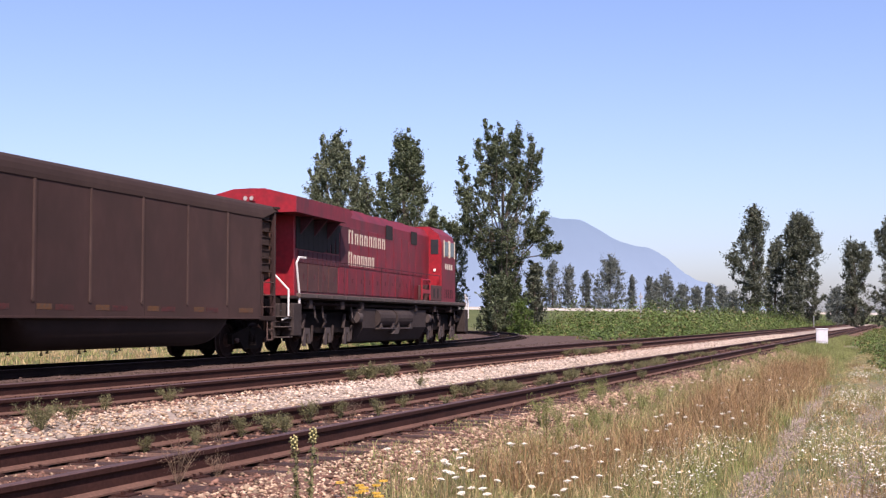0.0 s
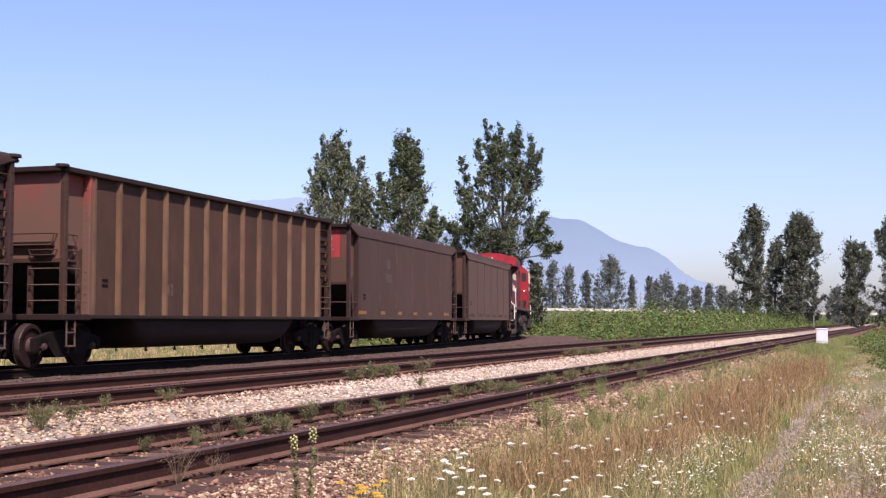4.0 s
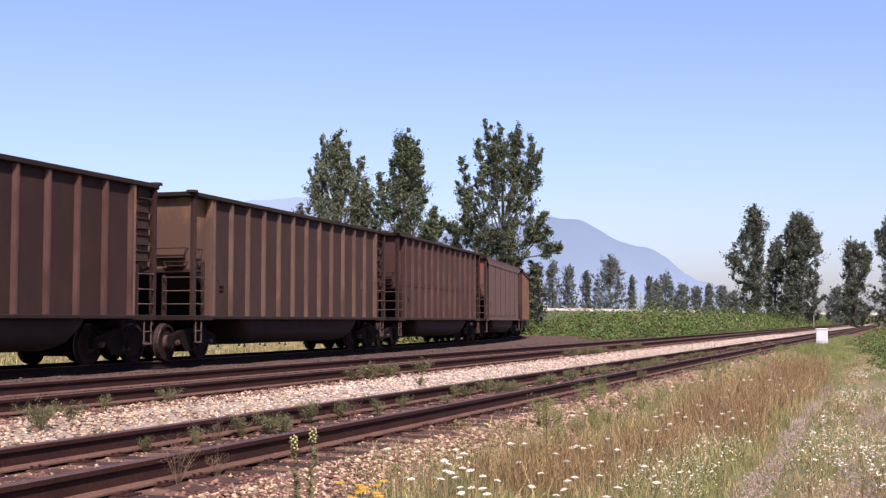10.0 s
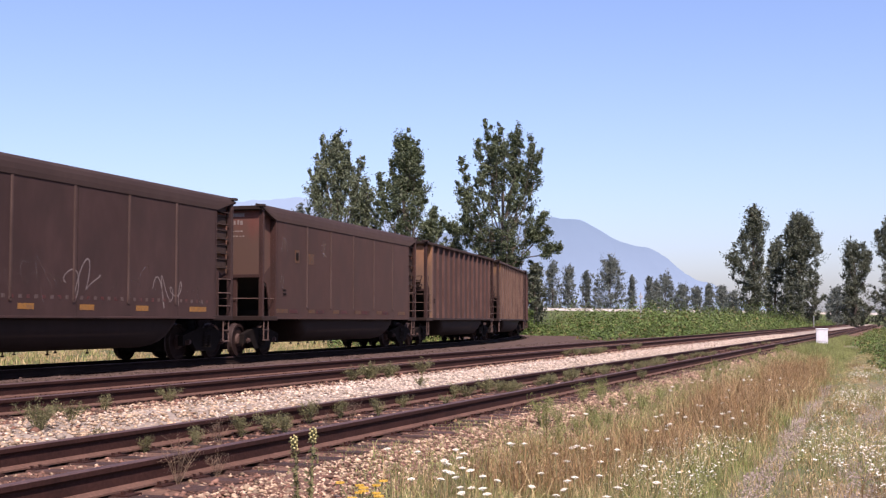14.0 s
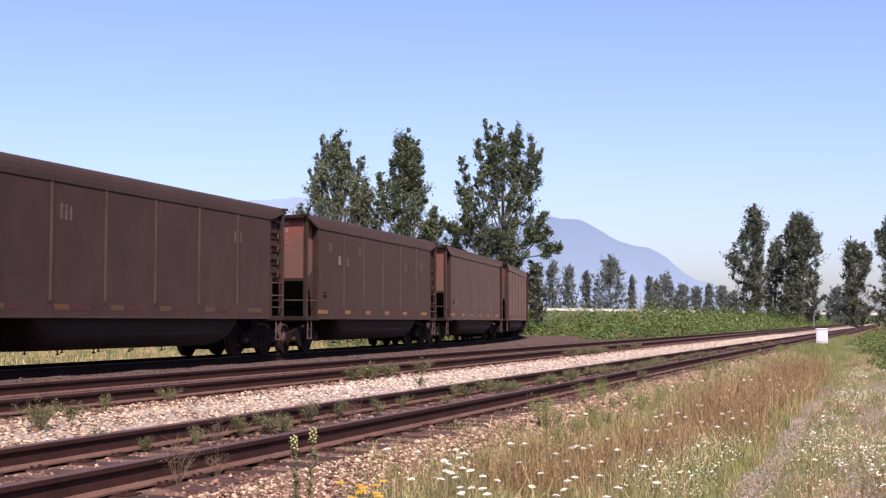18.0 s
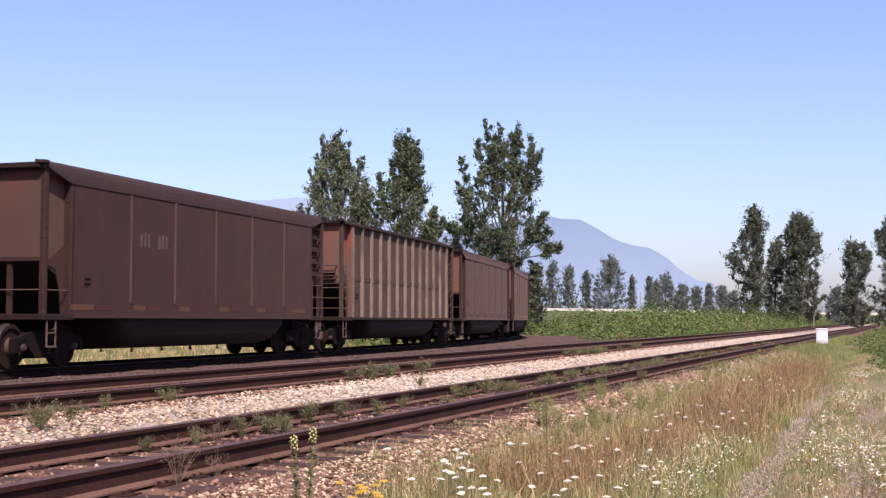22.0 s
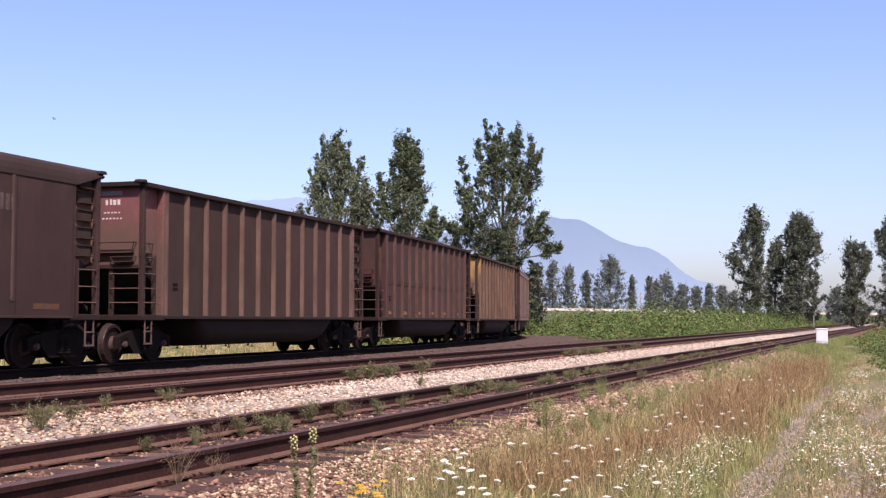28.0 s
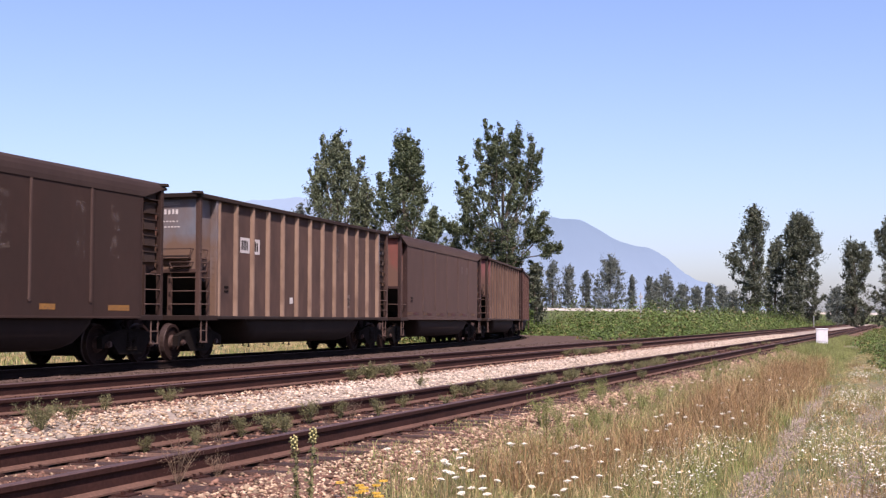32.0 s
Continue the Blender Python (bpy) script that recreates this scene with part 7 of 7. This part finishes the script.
# ---- trackside fixtures ----
bx, by = 22.3, 73.5
box = tagged(new("signal_cabinet"), "white painted steel signal cabinet standing beside the siding", "cabinet")
box.matrix_basis = Matrix.Translation((bx, by, -0.36)) @ Matrix.Rotation(-0.3, 4, "Z")
part("body", Shape().box(-0.33, 0.33, -0.3, 0.3, -0.12, 0.86, 0.02), M["box_white"], box)
part("lid", Shape().box(-0.37, 0.37, -0.34, 0.34, 0.86, 0.93, 0.02), M["box_white"], box, "overhanging white lid")
part("door", Shape().box(-0.28, 0.28, -0.318, -0.30, 0.18, 0.82, 0.008), M["box_white"], box, "white hinged door")
part("latch", Shape().box(0.2, 0.24, -0.335, -0.318, 0.45, 0.55, 0.005), M["galv"], box)
for x in (-0.24, 0.24):
    part("leg", Shape().box(x - 0.05, x + 0.05, -0.22, 0.22, -0.42, -0.12, 0.01), M["galv"], box)


def post(name, label, x, y, z0, z1, arms):
    p = tagged(new(name), label, "sign post")
    p.location = (x, y, z0)
    part("pole", Shape().rod((0, 0, 0), (0, 0, z1 - z0), 0.06, 8), M["galv"], p)
    if arms:
        h = z1 - z0 - 0.45
        part("board", Shape().box(-0.22, 0.22, -0.09, -0.065, h - 0.1, h + 0.1, 0.01), M["galv"], p, "weathered pale sign board")
    return p


post("trackside_sign", "weathered pale sign on a thin pole among brambles", 20.6, 130, -0.75, 4.0, True)
post("marker_post", "thin white marker post beside the line", 61.5, 207, -0.75, 1.9, False)

# ---- road on a low bank beyond the fields ----
ROAD_A, ROAD_B = Vector((-40.0, 360.0, 5.9)), Vector((330.0, 640.0, 3.6))
along = (ROAD_B - ROAD_A)
side = Vector((-along.y, along.x, 0)).normalized()
s = Shape()
prof = ((-24, -7.0), (-5, -0.9), (5, -0.9), (24, -7.0))
v = [tuple(p + side * a + Vector((0, 0, z))) for p in (ROAD_A, ROAD_B) for a, z in prof]
s.add(v, [(0, 1, 5, 4), (1, 2, 6, 5), (2, 3, 7, 6)])
tagged(new("road_bank", s.mesh("road_bank", M["bank"])), "grassy bank that carries a road beyond the fields", "bank", kind="structure")
barrier = tagged(new("road_barrier"), "long pale concrete barrier along the far road", "barrier", kind="structure")
n = 60
seg = None
for i in range(n):
    p = ROAD_A + along * ((i + 0.5) / n)
    if seg is None:
        half = along.length / n / 2 - 0.05
        seg = Shape().prism([(-0.35, -0.9), (-0.3, -0.6), (-0.12, -0.35), (-0.1, 0.0), (0.1, 0.0), (0.12, -0.35), (0.3, -0.6), (0.35, -0.9)], "x", -half, half).mesh("barrier_block", M["concrete"])
    part("barrier_block", seg, None, barrier, pose_=Matrix.Translation(p - side * 4.5) @ Matrix.Rotation(math.atan2(along.y, along.x), 4, "Z"))



# ---- traffic on the far road ----
def road_car(paint, label, tall):
    c = tagged(new("road_vehicle"), label, "car", "traffic on the far road")
    part("body", Shape().prism([(-2.2, 0.35), (-2.25, 0.95), (-1.6, 1.05), (2.0, 1.0), (2.25, 0.8), (2.2, 0.35)], "y", -0.88, 0.88), paint, c)
    part("cabin", Shape().prism([(-1.7, 1.0), (-1.4, tall), (0.6, tall), (1.3, 1.0)], "y", -0.78, 0.78), paint, c)
    part("windows", Shape().prism([(-1.4, 1.06), (-1.2, tall - 0.1), (0.5, tall - 0.1), (1.0, 1.06)], "y", -0.79, 0.79), M["glass"], c, "dark side windows")
    for x in (-1.4, 1.4):
        for y in (-0.82, 0.82):
            part("wheel", Shape().rod((x, y - 0.1, 0.33), (x, y + 0.1, 0.33), 0.33, 12), M["tyre"], c)
    return c


TRAFFIC = []
for i, (t_mid, way, paint, tall) in enumerate(((0.1, 1, "car_white", 1.5), (8.3, 1, "car_white", 1.9), (8.9, -1, "car_white", 1.5), (9.6, 1, "car_white", 1.5), (11.9, -1, "car_dark", 1.5), (22.0, 1, "car_white", 1.6), (28.0, -1, "car_white", 1.5), (31.0, 1, "car_dark", 1.6))):
    TRAFFIC.append((road_car(M[paint], "small %s car on the far road" % ("white" if paint == "car_white" else "dark"), tall), t_mid, way))


def on_road(t, t_mid, way):
    d = along.normalized()
    lane = 2.0 if way > 0 else -1.2
    p = ROAD_A + d * max(3.0, min(420.0, 62 + way * 19.0 * (t - t_mid))) + side * lane + Vector((0, 0, -0.985))
    return Matrix.Translation(p) @ Matrix.Rotation(math.atan2(along.y, along.x) + (0 if way > 0 else math.pi), 4, "Z")


def traffic_motions():
    for c, t_mid, way in TRAFFIC:
        walk(c, [(t, on_road(t, t_mid, way)) for t in range(33)])



# ---- two small birds that cross the sky ----
def bird(label, k):
    b = tagged(new("bird"), label, "bird")
    part("body", Shape().rod((-0.07 * k, 0, 0), (0.0, 0, 0.005 * k), 0.006 * k, 8, 0.022 * k).rod((0.0, 0, 0.005 * k), (0.06 * k, 0, 0.0), 0.022 * k, 8, 0.012 * k), M["steel_dark"], b)
    for y in (-1, 1):
        part("wing", Shape().prism([(-0.03 * k, 0.0), (0.03 * k, 0.006), (0.012 * k, 0.012), (-0.02 * k, 0.008)], "y", y * 0.01 * k, y * 0.15 * k), M["steel_dark"], b)
    return b


BIRDS = (bird("small dark swallow flying over the train", 0.5), bird("small dark swallow dipping across the sky", 0.9))


def bird_motions():
    # the first glides down from the right to the left in a straight line
    p, q = Vector((-4.37, 30.0, 7.36)), Vector((-9.44, 30.0, 5.9))
    way = (q - p) / 0.3
    turn = Matrix.Rotation(math.pi + 0.28, 4, "Y") @ Matrix.Rotation(0.2, 4, "X")
    walk(BIRDS[0], [(t, Matrix.Translation(p + way * (t - 27.7)) @ turn) for t in (0, 8, 16, 24, 27.7, 28.0, 32)])
    spots = ((0, (-20, 14, 22)), (5, (-9, 14, 9)), (5.9, (-3.6, 14, 5.0)), (6.0, (-3.14, 14, 4.47)), (6.1, (-2.7, 14, 5.0)), (7, (3, 14, 9)), (32, (60, 14, 30)))
    walk(BIRDS[1], [(t, Matrix.Translation(c) @ Matrix.Rotation(0.3, 4, "X")) for t, c in spots])

motions()
